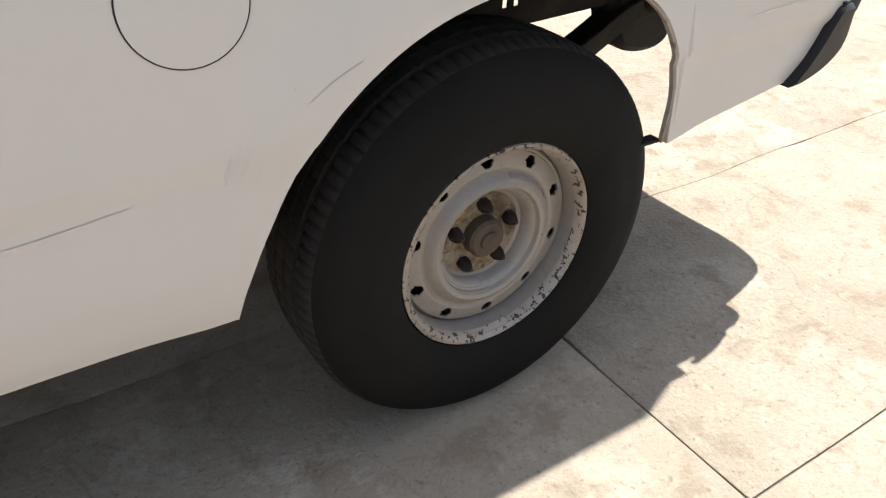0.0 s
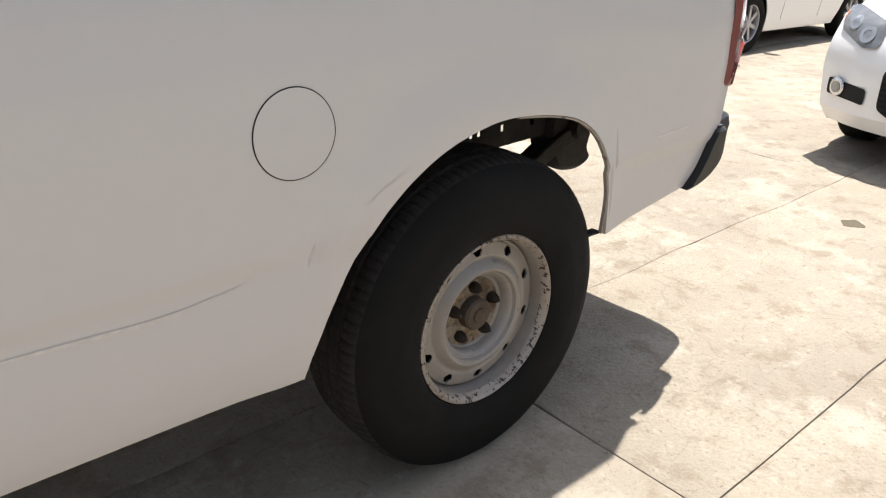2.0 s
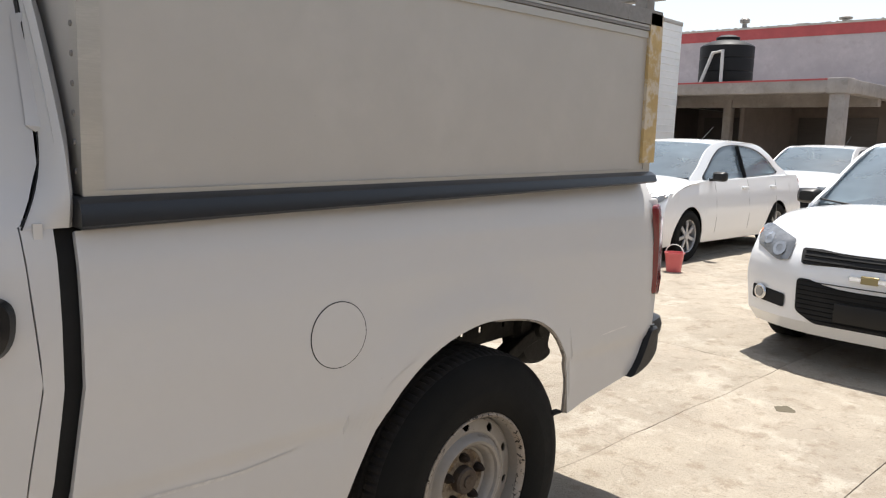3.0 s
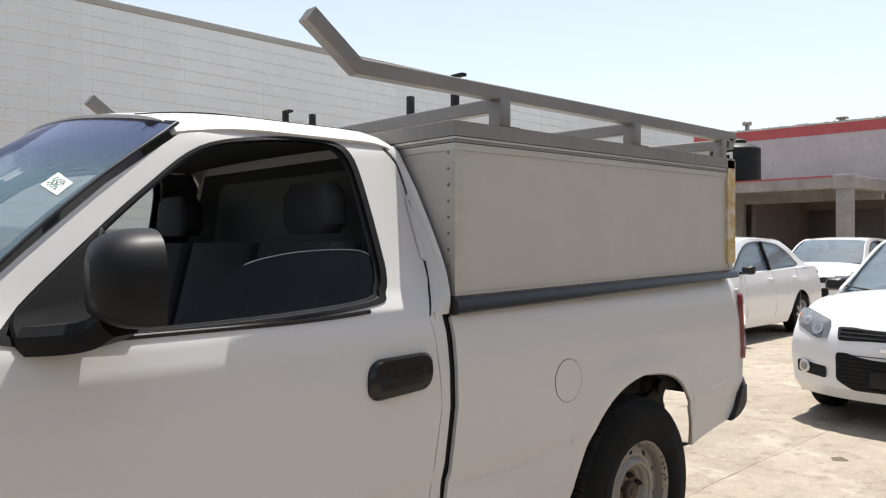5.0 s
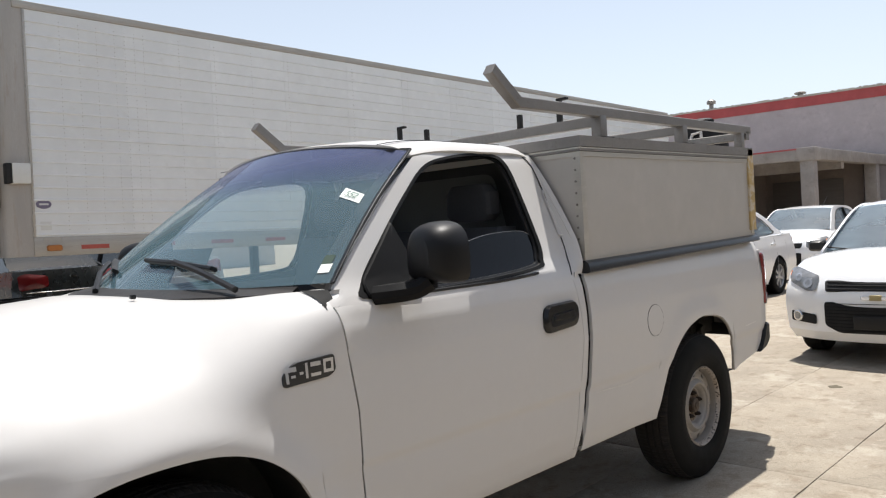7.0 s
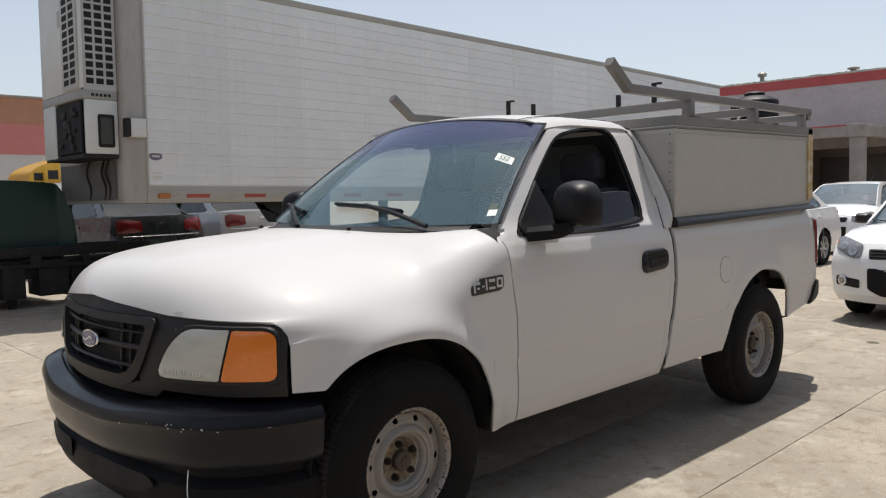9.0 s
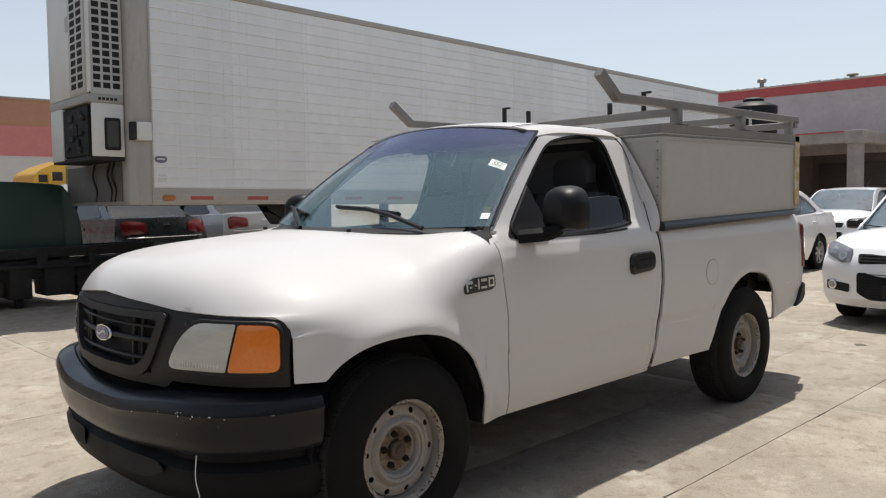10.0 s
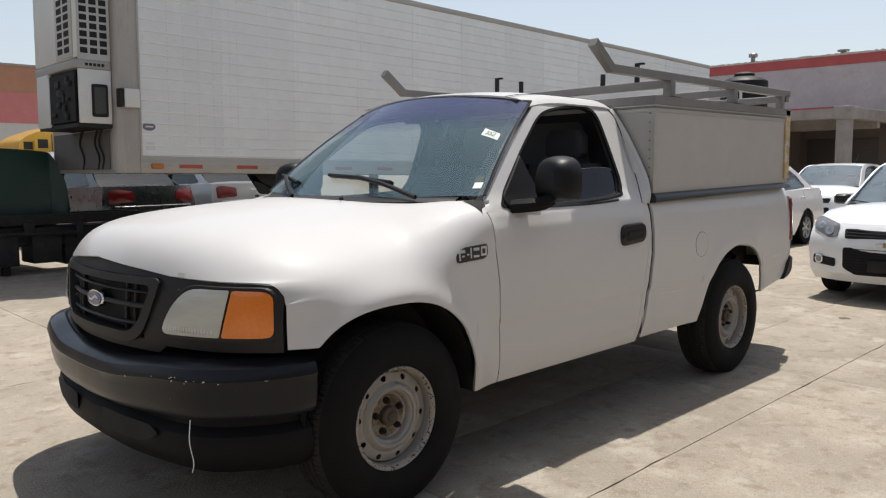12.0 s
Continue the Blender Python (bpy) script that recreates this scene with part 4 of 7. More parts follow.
dip = lambda e: -0.040 * math.exp(-(e / 0.50) ** 4)
bump = part("front_bumper", join(bumper_side(1, PROFILE, dip), bumper_side(-1, PROFILE, dip)), BUMPER, truck, "scuffed dark slate front bumper", thick=0.012)
DAM = [(-0.07, 0.50), (-0.075, 0.45), (-0.045, 0.42), (-0.035, 0.37), (-0.05, 0.31), (-0.085, 0.275), (-0.14, 0.27)]
dam = part("air_dam", join(bumper_side(1, DAM), bumper_side(-1, DAM)), MATTE_BLACK, truck, "black lower air dam", thick=0.012)
for s in (-1, 1):
    slot = dense(rounded([(0.14, 0.356), (0.44, 0.356), (0.56, 0.405), (0.50, 0.436), (0.14, 0.440)], [0.02, 0.05, 0.03, 0.02, 0.02]), 2)
    on_dam = lambda u, v, o, s=s: (lerp(u, [p[1] for p in BUMPER_PLAN], [p[0] for p in BUMPER_PLAN]) + 0.030 - o, MID + s * u, v)
    # no hole is cut: a dark patch paints the intake's shade
    part("air_slot", patch(slot, on_dam, 3), SEAM, dam, "dark patch standing in for the shade of the lower air intake")
part("hanging_cord", tube(smooth_line([(-0.79, 0.275, 0.49), (-0.80, 0.268, 0.41), (-0.785, 0.272, 0.33), (-0.79, 0.276, 0.29)], 4), 0.0018, 5, (0, 1, 0)), PAPER, bump, "thin pale cord")
chip_rng = random.Random(11)
BY = [p[1] for p in BUMPER_PLAN]
for k in range(12):
    e = chip_rng.choice((chip_rng.uniform(0.35, 0.95), chip_rng.uniform(0.62, 0.95)))
    x = lerp(e, BY, [p[0] for p in BUMPER_PLAN])
    z, w = 0.648 + 0.6 * dip(e) + chip_rng.uniform(-0.016, 0.006), chip_rng.uniform(0.002, 0.0065)
    ring = [(e + w * chip_rng.uniform(0.5, 1) * math.cos(a), z + 0.8 * w * chip_rng.uniform(0.4, 1) * math.sin(a)) for a in np.linspace(0, 2 * math.pi, 7, endpoint=False)]
    part("paint_chip", patch(ring, lambda u, v, o: (lerp(u, BY, [p[0] for p in BUMPER_PLAN]) - 0.0045, MID - u, v), 0), CHIP, bump)
part("bumper_pan", box(-0.70, -0.45, 0.38, 1.62, 0.45, 0.66), FRAME, truck)


# bed
def bed_bottom(x):
    if ARCH_R[0] - ARCH_R[1] < x < ARCH_R[0] + ARCH_R[3]:
        return max(arch(x, ARCH_R), lerp(x, [2.5, 3.4, 3.45], [0.405, 0.405, 0.50]))
    return lerp(x, [1.86, 2.54, 3.40, 3.46, 3.80, 4.0], [0.405, 0.408, 0.49, 0.500, 0.555, 0.58])


bx0, bx1 = bed_front(0.8), 3.965
bed_geo = flank(bed_front, lambda z: lerp(z, [0.5, 0.74, 0.84, 1.2], [3.935, 3.942, 3.948, 3.928]), bed_bottom, rail, 44, 44, arch_marks(bx0, bx1, ARCH_R), True)
for far in (False, True):
    put = both if far else (lambda g: g)
    bed = part("bed_side", put(bed_geo), WHITE, truck, "white cargo bed side, lightly scratched", thick=0.015)
    cap_rows = []
    for x in np.linspace(1.955, 3.884, 24):
        z0, z1 = rail(x) + 0.007, 1.248 + 0.0165 * (x - 1.97)
        cap_rows.append([(x, y, z) for y, z in ((0.13, z1 - 0.03), (0.10, z1 - 0.004), (0.055, z1), (0.020, z1 - 0.003), (0.004, z1 - 0.014), (-0.002, z1 - 0.028), (-0.004, z0 + 0.004), (0.004, z0 - 0.002), (0.06, z0))])
    part("rail_cap", put(capped(cap_rows)), RAIL_PLASTIC, bed, "black plastic bed rail cap")
    if not far:
        cap_ring = [(2.518 + 0.0795 * math.cos(a), 0.909 + 0.0795 * math.sin(a)) for a in np.linspace(0, 2 * math.pi, 49)[:-1]]
        flap = part("fuel_flap", patch([(2.518 + (u - 2.518) * 0.975, 0.909 + (v - 0.909) * 0.975) for u, v in cap_ring], lambda u, v, o: on_side(u, v, 0.0015), 3), WHITE, bed, "round white fuel filler flap")
        part("flap_gap", frame_ring(cap_ring, [(2.518 + (u - 2.518) * 0.972, 0.909 + (v - 0.909) * 0.972) for u, v in cap_ring], on_side, -0.002, 0.0012), SEAM, flap)
    tl = rounded([(0.0, 0.835), (0.115, 0.835), (0.115, 1.16), (0.0, 1.16)], 0.02)

    def on_tail(u, v, o):
        q = u * 9
        x = lerp(u, [0, 0.03, 0.06, 0.115], [3.912, 3.958, 3.980, 3.988]) + (0.0 if v < 1.05 else -(v - 1.05) * 0.2)
        y = lerp(u, [0, 0.03, 0.06, 0.115], [-0.008, 0.000, 0.030, 0.095]) + (v - 0.95) ** 2 * 0.15
        return (x + o * 0.7, y - o * 0.7, v)
    part("tail_lamp", put(slab(dense(tl, 3), on_tail, -0.014, 0.005, 0.004)), RED_LAMP, bed, "red tail lamp")
part("tailgate", join(box(3.965, 4.0, 0.115, 1.885, 0.62, 1.22, 0.012), box(3.87, 3.965, 0.03, 0.16, 0.60, 1.18, 0.01), box(3.87, 3.965, 1.84, 1.94, 0.60, 1.18, 0.01)), WHITE, truck)
part("bed_floor", join(box(1.96, 3.95, 0.006, 1.994, 0.885, 0.905), box(1.955, 1.975, 0.06, 1.94, 0.50, 1.19)), WHITE, truck)
# unseen plate and block, added to darken the ground under the bed
part("bed_underside", join(box(1.98, 3.86, 0.05, 1.95, 0.874, 0.882)), FRAME, truck, "grimy black underside plate, added to cut light bounced under the bed")
part("fuel_tank", box(2.00, 2.52, 0.42, 0.86, 0.45, 0.80, 0.05), FRAME, truck)
rear_plan = smooth_line([(3.975, 0.050), (4.10, 0.078), (4.20, 0.12), (4.235, 0.25), (4.225, 0.5), (4.225, 1.5), (4.215, 1.75), (4.20, 1.88), (4.10, 1.922), (3.975, 1.95)], 4)
# unseen filler added to stop sun slipping between tailgate and bumper
part("bumper_bracket", box(3.93, 4.10, 0.11, 1.89, 0.625, 0.70), FRAME, truck)
rear = part("rear_bumper", surf([[(x - 0.09 * k1, y + (0.03 if y < 1 else -0.03) * k1, z) for x, y in rear_plan] for z, k1 in ((0.60, 0.6), (0.62, 0.2), (0.64, 0.05), (0.67, 0.0), (0.70, 0.12), (0.712, 0.5), (0.712, 1.9))]), BLACK_PLASTIC, truck, "black rear bumper with ribbed step pads", thick=0.015)
END_CAP = [(3.800, 0.550), (3.834, 0.588), (3.868, 0.636), (3.902, 0.698), (3.918, 0.711), (3.955, 0.714), (3.984, 0.702), (3.990, 0.678), (3.966, 0.630), (3.908, 0.582), (3.852, 0.559)]
for far in (False, True):
    put = both if far else (lambda g: g)
    cap = part("end_cap", put(slab(smooth_line(END_CAP, 3, True), lambda u, v, o: (u, 0.004 + 6.0 * max(0, u - 3.93) ** 2 - o, v), -0.06, 0.016, 0.010)), BLACK_PLASTIC, rear, "curved black plastic end cap")
    part("step_pad", put(slab(rounded([(3.925, 0.002), (3.992, 0.022), (3.992, 0.10), (3.93, 0.10)], 0.012), lambda u, v, o: (u, v, 0.7135 - 0.3 * max(0, u - 3.965) + o), -0.01, 0.004, 0.003)), PAD, rear, "faded grey ribbed pad")
    for k in range(4):
        part("step_rib", put(sweep([(3.926 + 0.016 * k, -0.004 + 0.006 * k, 0.7175 - 0.002 * k), (3.936 + 0.016 * k, 0.095, 0.7175 - 0.002 * k)], rect(0.005, 0.005, 0.001))), BLACK_PLASTIC, rear)
# turned-in lip of the rear wheel arches, and a mud-stained tab at its foot
lip = [p for p in REAR_ARCH if p[1] > 0.515 and p[0] > 3.05] + [(3.4325, 0.503)]
for far in (False, True):
    put = both if far else (lambda g: g)
    part("arch_lip", put(surf([[(x, side_y(x, z) + d, z - 0.002) for x, z in lip] for d in (0.004, 0.009, 0.014)])), DIRTY_LIP, truck, "turned-in arch lip", thick=0.004)
    part("arch_tab", put(box(3.365, 3.433, 0.016, 0.045, 0.500, 0.507, 0.003)), FRAME, truck)

# scuffs on the flank, thin and broken
def scuff(pts, w):
    line = smooth_line(pts, 6)
    return surf([[on_side(x, z + w * s * math.sin(math.pi * (0.06 + 0.88 * i / len(line))), 0.0012) for i, (x, z) in enumerate(line)] for s in (-0.5, 0.5)])


for pts, w in (([(1.975, 0.650), (2.10, 0.646), (2.25, 0.640), (2.33, 0.646), (2.41, 0.657)], 0.009), ([(2.66, 0.757), (2.70, 0.782), (2.745, 0.803)], 0.005), ([(3.60, 0.735), (3.68, 0.741), (3.76, 0.745)], 0.005), ([(2.50, 0.88), (2.503, 0.895)], 0.004), ([(2.995, 0.905), (2.997, 0.918)], 0.004), ([(2.55, 1.10), (2.552, 1.115)], 0.004)):
    part("scuff_mark", scuff(pts, w), SCUFF, truck)

# model badge on the front wings: a dark plate with plain silver blocks
plate = rounded([(0.317, 0.985), (0.485, 0.993), (0.512, 1.008), (0.508, 1.06), (0.36, 1.052), (0.317, 1.02)], 0.012, 3)
for far in (False, True):
    put = both if far else (lambda g: g)
    bdg = part("wing_badge", put(slab(plate, on_side, -0.002, 0.006, 0.002)), BADGE_DARK, truck, "dark badge with plain silver blocks")
    for x0, x1, z0, z1 in ((0.325, 0.365, 1.028, 1.042), (0.327, 0.337, 0.996, 1.028), (0.345, 0.360, 1.010, 1.018), (0.375, 0.388, 1.016, 1.024), (0.396, 0.405, 1.002, 1.048), (0.415, 0.452, 1.034, 1.047), (0.415, 0.452, 1.004, 1.014), (0.462, 0.500, 1.040, 1.050), (0.462, 0.500, 1.008, 1.018), (0.462, 0.471, 1.018, 1.040), (0.491, 0.500, 1.018, 1.040)):
        part("badge_block", put(patch([(x0, z0), (x1, z0), (x1, z1), (x0, z1)], lambda u, v, o: on_side(u, v, 0.0075), 0)), BADGE_LIGHT, bdg)


# wheels
def wheel(far=False, turn=0.0):
    n = 420
    prof = [(0.2185, -0.128), (0.2195, -0.142), (0.230, -0.151), (0.258, -0.158), (0.288, -0.162), (0.292, -0.1612), (0.331, -0.157), (0.358, -0.149), (0.375, -0.139), (0.386, -0.129)]
    ring_of = lambda r, d, cut: [((r - lower) * math.cos(2 * math.pi * i / n), d, (r - lower) * math.sin(2 * math.pi * i / n)) for i in range(n) for lower in ((0.005 if i % 4 == 0 else 0.0) if cut == 1 else (0.003 if i % 7 == 0 else 0.0) if cut == 2 else 0.0,)]
    tyre_rows = [ring_of(r, d, 0) for r, d in prof]
    tyre_rows += [ring_of(r, d, cut) for r, d, cut in ((0.391, -0.122, 1), (0.3955, -0.109, 1), (0.397, -0.088, 1), (0.386, -0.085, 0), (0.386, -0.078, 0), (0.3977, -0.075, 2), (0.3985, -0.050, 2), (0.387, -0.047, 0), (0.387, -0.040, 0), (0.3985, -0.037, 2), (0.3985, -0.012, 2), (0.387, -0.009, 0), (0.387, -0.002, 0), (0.3977, 0.001, 2), (0.3965, 0.026, 1), (0.393, 0.048, 1), (0.384, 0.066, 0), (0.358, 0.086, 0), (0.30, 0.098, 0), (0.222, 0.085, 0), (0.196, 0.075, 0))]
    flat = lambda g: ([(x, y, max(z, -0.3875)) for x, y, z in g[0]], g[1])
    k0 = len(prof) - 1
    tread = flat(surf(tyre_rows[k0:k0 + 18], True))
    tyre = flat(join(surf(tyre_rows[:k0 + 1], True), surf(tyre_rows[k0 + 17:], True)))
    rim_prof = [(0.200, 0.075), (0.196, 0.05), (0.197, -0.045), (0.198, -0.075), (0.199, -0.105), (0.201, -0.122), (0.205, -0.137), (0.212, -0.144), (0.2165, -0.142), (0.216, -0.136)]
    band = [(0.186 - 0.030 * k / 10, -0.0725 - 0.0075 * k / 10) for k in range(11)]
    disc_prof = [(0.198, -0.060), (0.194, -0.062), (0.189, -0.069)] + band + [(0.151, -0.0785), (0.147, -0.0755), (0.142, -0.079), (0.135, -0.090), (0.126, -0.0955), (0.118, -0.092), (0.114, -0.083), (0.109, -0.080), (0.104, -0.072), (0.098, -0.055), (0.090, -0.050), (0.04, -0.050), (0.0, -0.050)]
    disc_prof = [disc_prof[0]] + [(r, d - 0.022) for r, d in disc_prof[1:]]
    seg = 300
    disc = lathe(disc_prof, seg)
    hole = lambda i: 3 <= i // seg < 13 and math.hypot((((i % seg) - 15) % 30 - 14.5) * 0.0036 / 0.0135, ((i // seg) - 7.5) * 0.003 / 0.0125) < 1
    disc = disc[0], [f for i, f in enumerate(disc[1]) if not hole(i)]
    spin = Matrix.Rotation(turn, 4, "Y")
    m = Matrix.Rotation(math.pi, 4, "Z") if far else Matrix()
    w = part("wheel", moved(moved(disc, spin), m), RIM, None, "chipped cream steel wheel with ten round holes", thick=0.004)
    part("rim_barrel", moved(lathe(rim_prof[:6], 90), m), RIM, w, thick=0.004)
    part("rim_flange", moved(lathe(rim_prof[5:], 90), m), RIM_EDGE, w, "chipped rim flange", thick=0.004)
    part("tread", moved(tread, m), TREAD, w, "dusty worn tread")
    part("tyre", moved(tyre, m), RUBBER, w, "worn black tyre with dusty tread")
    part("brake_drum", moved(lathe([(0.185, 0.02), (0.185, -0.018), (0.175, -0.025), (0.0, -0.025)], 36), m), FRAME, w)
    part("hub", moved(lathe([(0.042, -0.069), (0.041, -0.097), (0.036, -0.103), (0.020, -0.104), (0.018, -0.109), (0.0, -0.110)], 28), m), RUST, w, "rusty hub cap")
    part("hub_stain", moved(moved(lathe([(0.090, -0.0745), (0.042, -0.0745)], 40), Matrix()), m), HUB_STAIN, w, "rust-stained wheel centre")
    for k in range(5):
        a = 2 * math.pi * k / 5 + turn + 0.35
        nut = moved(lathe([(0.0145, 0.0), (0.0145, -0.014), (0.011, -0.024), (0.004, -0.034), (0.0, -0.035)], 6), Matrix.Translation((0.0675 * math.cos(a), -0.0725, 0.0675 * math.sin(a))))
        part("lug_nut", moved(nut, m), LUG, w, "rusty dark lug nut" if k == 0 else "")
    return w


near_wheel = wheel(False, 0.1)
near_wheel.parent = truck
near_wheel.matrix_basis = pose(-0.006, 0.172, 0.365, 0, 0, 0)
copy_thing(near_wheel, pose(3.045, 0.165, 0.365, 0, 8, 0))
far_wheel = wheel(True, 0.4)
far_wheel.parent = truck
far_wheel.matrix_basis = pose(0, 1.835, 0.365)
copy_thing(far_wheel, pose(3.045, 1.835, 0.365))

# chassis: side rails with punched holes, springs, axles
RAIL_TOP = ([-0.75, 0.6, 2.1, 2.5, 2.9, 3.3, 3.6, 4.05], [0.60, 0.55, 0.55, 0.68, 0.80, 0.81, 0.80, 0.76])
RAIL_LOW = ([-0.75, 0.6, 2.1, 2.5, 2.9, 3.3, 3.6, 4.05], [0.45, 0.40, 0.40, 0.53, 0.64, 0.655, 0.668, 0.64])
HOLES = {(3.28, 1), (3.31, 1), (3.40, 1), (3.52, 1)}


def side_rail():
    """A rail's web with its flanges, a grid out of which the holes are left."""
    xs = [-0.75 + 0.15 * k for k in range(24)] + [2.85 + 0.015 * k for k in range(81)]
    hi, lo = (lambda x: lerp(x, *RAIL_TOP)), (lambda x: lerp(x, *RAIL_LOW))
    rows = [[(x, 0.06, lo(x)) for x in xs]] + [[(x, 0.0, lo(x) + t * (hi(x) - lo(x))) for x in xs] for t in np.linspace(0, 1, 8)] + [[(x, 0.06, hi(x)) for x in xs]]
    verts, faces = surf(rows)
    n = len(xs) - 1
    keep = []
    for i, f in enumerate(faces):
        r, c = divmod(i, n)
        x = (xs[c] + xs[c + 1]) / 2
        if not (r == 3 and any(abs(x - hx) < 0.0085 * w for hx, w in HOLES)):
            keep.append(f)
    return verts, keep


web = side_rail()
part("frame_rail", moved(web, Matrix.Translation((0, 0.36, 0))), FRAME, truck, thick=0.006)
part("frame_rail", moved(flip_y(web, 0), Matrix.Translation((0, 1.64, 0))), FRAME, truck, thick=0.006)
part("rear_axle", join(tube([(3.045, 0.26, 0.365), (3.045, 1.74, 0.365)], 0.042, 12), moved(lathe([(0, -0.13), (0.09, -0.11), (0.14, -0.03), (0.14, 0.03), (0.09, 0.11), (0, 0.13)], 16), Matrix.Translation((3.045, 1.0, 0.365)) @ Matrix.Rotation(math.pi / 2, 4, "Z"))), FRAME, truck)
part("front_axle", tube([(0.0, 0.26, 0.365), (0.0, 1.74, 0.365)], 0.05, 10), FRAME, truck)
for yy in (0.36, 1.64):
    part("leaf_spring", sweep(smooth_line([(2.42, yy, 0.52), (2.75, yy, 0.455), (3.045, yy, 0.43), (3.30, yy, 0.485), (3.51, yy, 0.582), (3.62, yy, 0.640), (3.70, yy, 0.66)], 4), rect(0.065, 0.052, 0.004)), FRAME, truck)
    hanger = [(3.575, 0.69), (3.598, 0.60), (3.63, 0.555), (3.70, 0.535), (3.765, 0.537), (3.795, 0.560), (3.775, 0.60), (3.785, 0.67), (3.72, 0.75), (3.60, 0.75)]
    part("spring_hanger", slab(smooth_line(hanger, 3, True), lambda u, v, o, yy=yy: (u, yy + 0.03 - o, v), -0.03, 0.05, 0.02), FRAME, truck)
    part("bump_stop", moved(lathe([(0, -0.03), (0.035, -0.03), (0.045, 0.0), (0.035, 0.03), (0, 0.03)], 14), Matrix.Translation((3.70, yy - 0.02, 0.68))), FRAME, truck)
part("muffler", tube([(1.2, 1.35, 0.42), (1.9, 1.35, 0.42)], 0.10, 12), FRAME, truck)
part("fuel_tank", box(1.95, 2.46, 0.10, 0.34, 0.44, 0.72, 0.04), FRAME, truck)
part("wheel_house", join(box(2.50, 3.60, 0.30, 0.315, 0.80, 0.885), box(2.46, 2.475, 0.03, 0.34, 0.43, 0.88), box(2.46, 2.50, 0.30, 0.34, 0.70, 0.88)), FRAME, truck)
part("floor_pan", join(box(0.50, 1.90, 0.035, 1.965, 0.43, 0.52), box(-0.35, 0.52, 0.50, 1.50, 0.42, 0.95), box(-0.45, 0.55, 0.30, 0.34, 0.45, 1.0), box(-0.45, 0.55, 1.66, 1.70, 0.45, 1.0)), FRAME, truck)
for yc in (0.0, 1.62):
    liner = [[(0.02 + 0.46 * math.cos(a), yc + dy, 0.42 + 0.455 * math.sin(a)) for a in np.linspace(-0.1, math.pi + 0.1, 24)] for dy in (0.06, 0.32)]
    part("wheel_well", surf(liner), FRAME, truck)

# cab inside
seat_base = join(box(1.15, 1.66, 0.16, 1.84, 0.66, 0.84, 0.05))
part("bench_seat", seat_base, CLOTH, truck, "grey cloth bench seat")
for yy in (0.48, 1.0, 1.52):
    rest = [[(1.56 + 0.16 * t + dx, yy + dy, 0.80 + 0.62 * t) for dx, dy in rounded([(-0.07, -0.235), (0.07, -0.235), (0.07, 0.235), (-0.07, 0.235)], 0.05, 3)] for t in (0, 0.3, 0.6, 0.9, 1.0)]
    part("seat_back", capped(rest), CLOTH, truck)
    if abs(yy - 1) > 0.1:
        part("headrest", moved(capped([[(dx * s, dy * s, z) for dx, dy in rounded([(-0.05, -0.14), (0.05, -0.14), (0.05, 0.14), (-0.05, 0.14)], 0.04, 3)] for z, s in ((0, 0.8), (0.03, 1), (0.13, 1), (0.17, 0.75))]), Matrix.Translation((1.74, yy, 1.45))), CLOTH, truck)
dash_rows = [[(x, y, z - 0.02 * abs(y - 1)) for x, z in ((0.42, 1.215), (0.62, 1.225), (0.78, 1.215), (0.86, 1.17), (0.87, 1.05), (0.80, 0.90), (0.70, 0.75))] for y in np.linspace(0.14, 1.86, 13)]
part("dashboard", surf(dash_rows), DASH, truck, "grey dashboard", thick=0.02)
wheel_ring = [(0.19 * math.cos(a), 0.19 * math.sin(a), 0) for a in np.linspace(0, 2 * math.pi, 33)[:-1]]
rows = [[tuple(Vector((c * (1 + dr / 0.19), s * (1 + dr / 0.19), dz))) for dr, dz in circle(0.016, 8)] for c, s, _ in wheel_ring]
rows.append(rows[0])
tilt_m = Matrix.Translation((0.98, 0.55, 1.09)) @ Matrix.Rotation(radians(-62), 4, "Y")
part("steering_wheel", moved(join(surf(rows, True), box(-0.18, 0.18, -0.02, 0.02, -0.012, 0.012, 0.006), box(-0.06, 0.06, -0.075, 0.075, -0.03, 0.02, 0.015), tube([(0, 0, 0), (0, 0, -0.25)], 0.03, 8, (0, 1, 0))), tilt_m), BLACK_PLASTIC, truck, "black steering wheel")
part("rear_mirror", box(1.02, 1.035, 0.88, 1.12, 1.66, 1.72, 0.007), BLACK_PLASTIC, truck)
part("headliner", surf([[(x, y, 1.765 - 0.05 * abs(y - 1) ** 3) for x in (1.12, 1.5, 1.86)] for y in np.linspace(0.34, 1.66, 9)]), CLOTH, truck, thick=0.01)
part("rear_lining", surf([[(1.930, MID + e * (MID - side_y(1.9, z) - 0.05), z) for e in (-1, -0.5, 0.5, 1)] for z in np.linspace(0.60, 1.73, 12)]), CLOTH, truck)
rear_window = rounded([(0.42, 1.36), (1.58, 1.36), (1.50, 1.68), (0.50, 1.68)], 0.06)
part("rear_window", patch(rear_window, lambda u, v, o: (1.925, u, v), 2), mat("dim_rear_glass", (0.10, 0.11, 0.11), 0.6, vary=0.1), truck, "dim tinted rear window")

# ---- aluminium cargo box on the bed ----
cargo = thing("cargo_box", "dull aluminium cargo box mounted on the bed rails of the pickup", "cargo box", RISE)
B0, B1, BY0, BY1 = 1.972, 3.872, 0.03, 1.955


def bz(x):
    return 1.247 + 0.0165 * (x - 1.97)


def tz(x):
    return 1.806 + 0.006 * (x - 1.97)


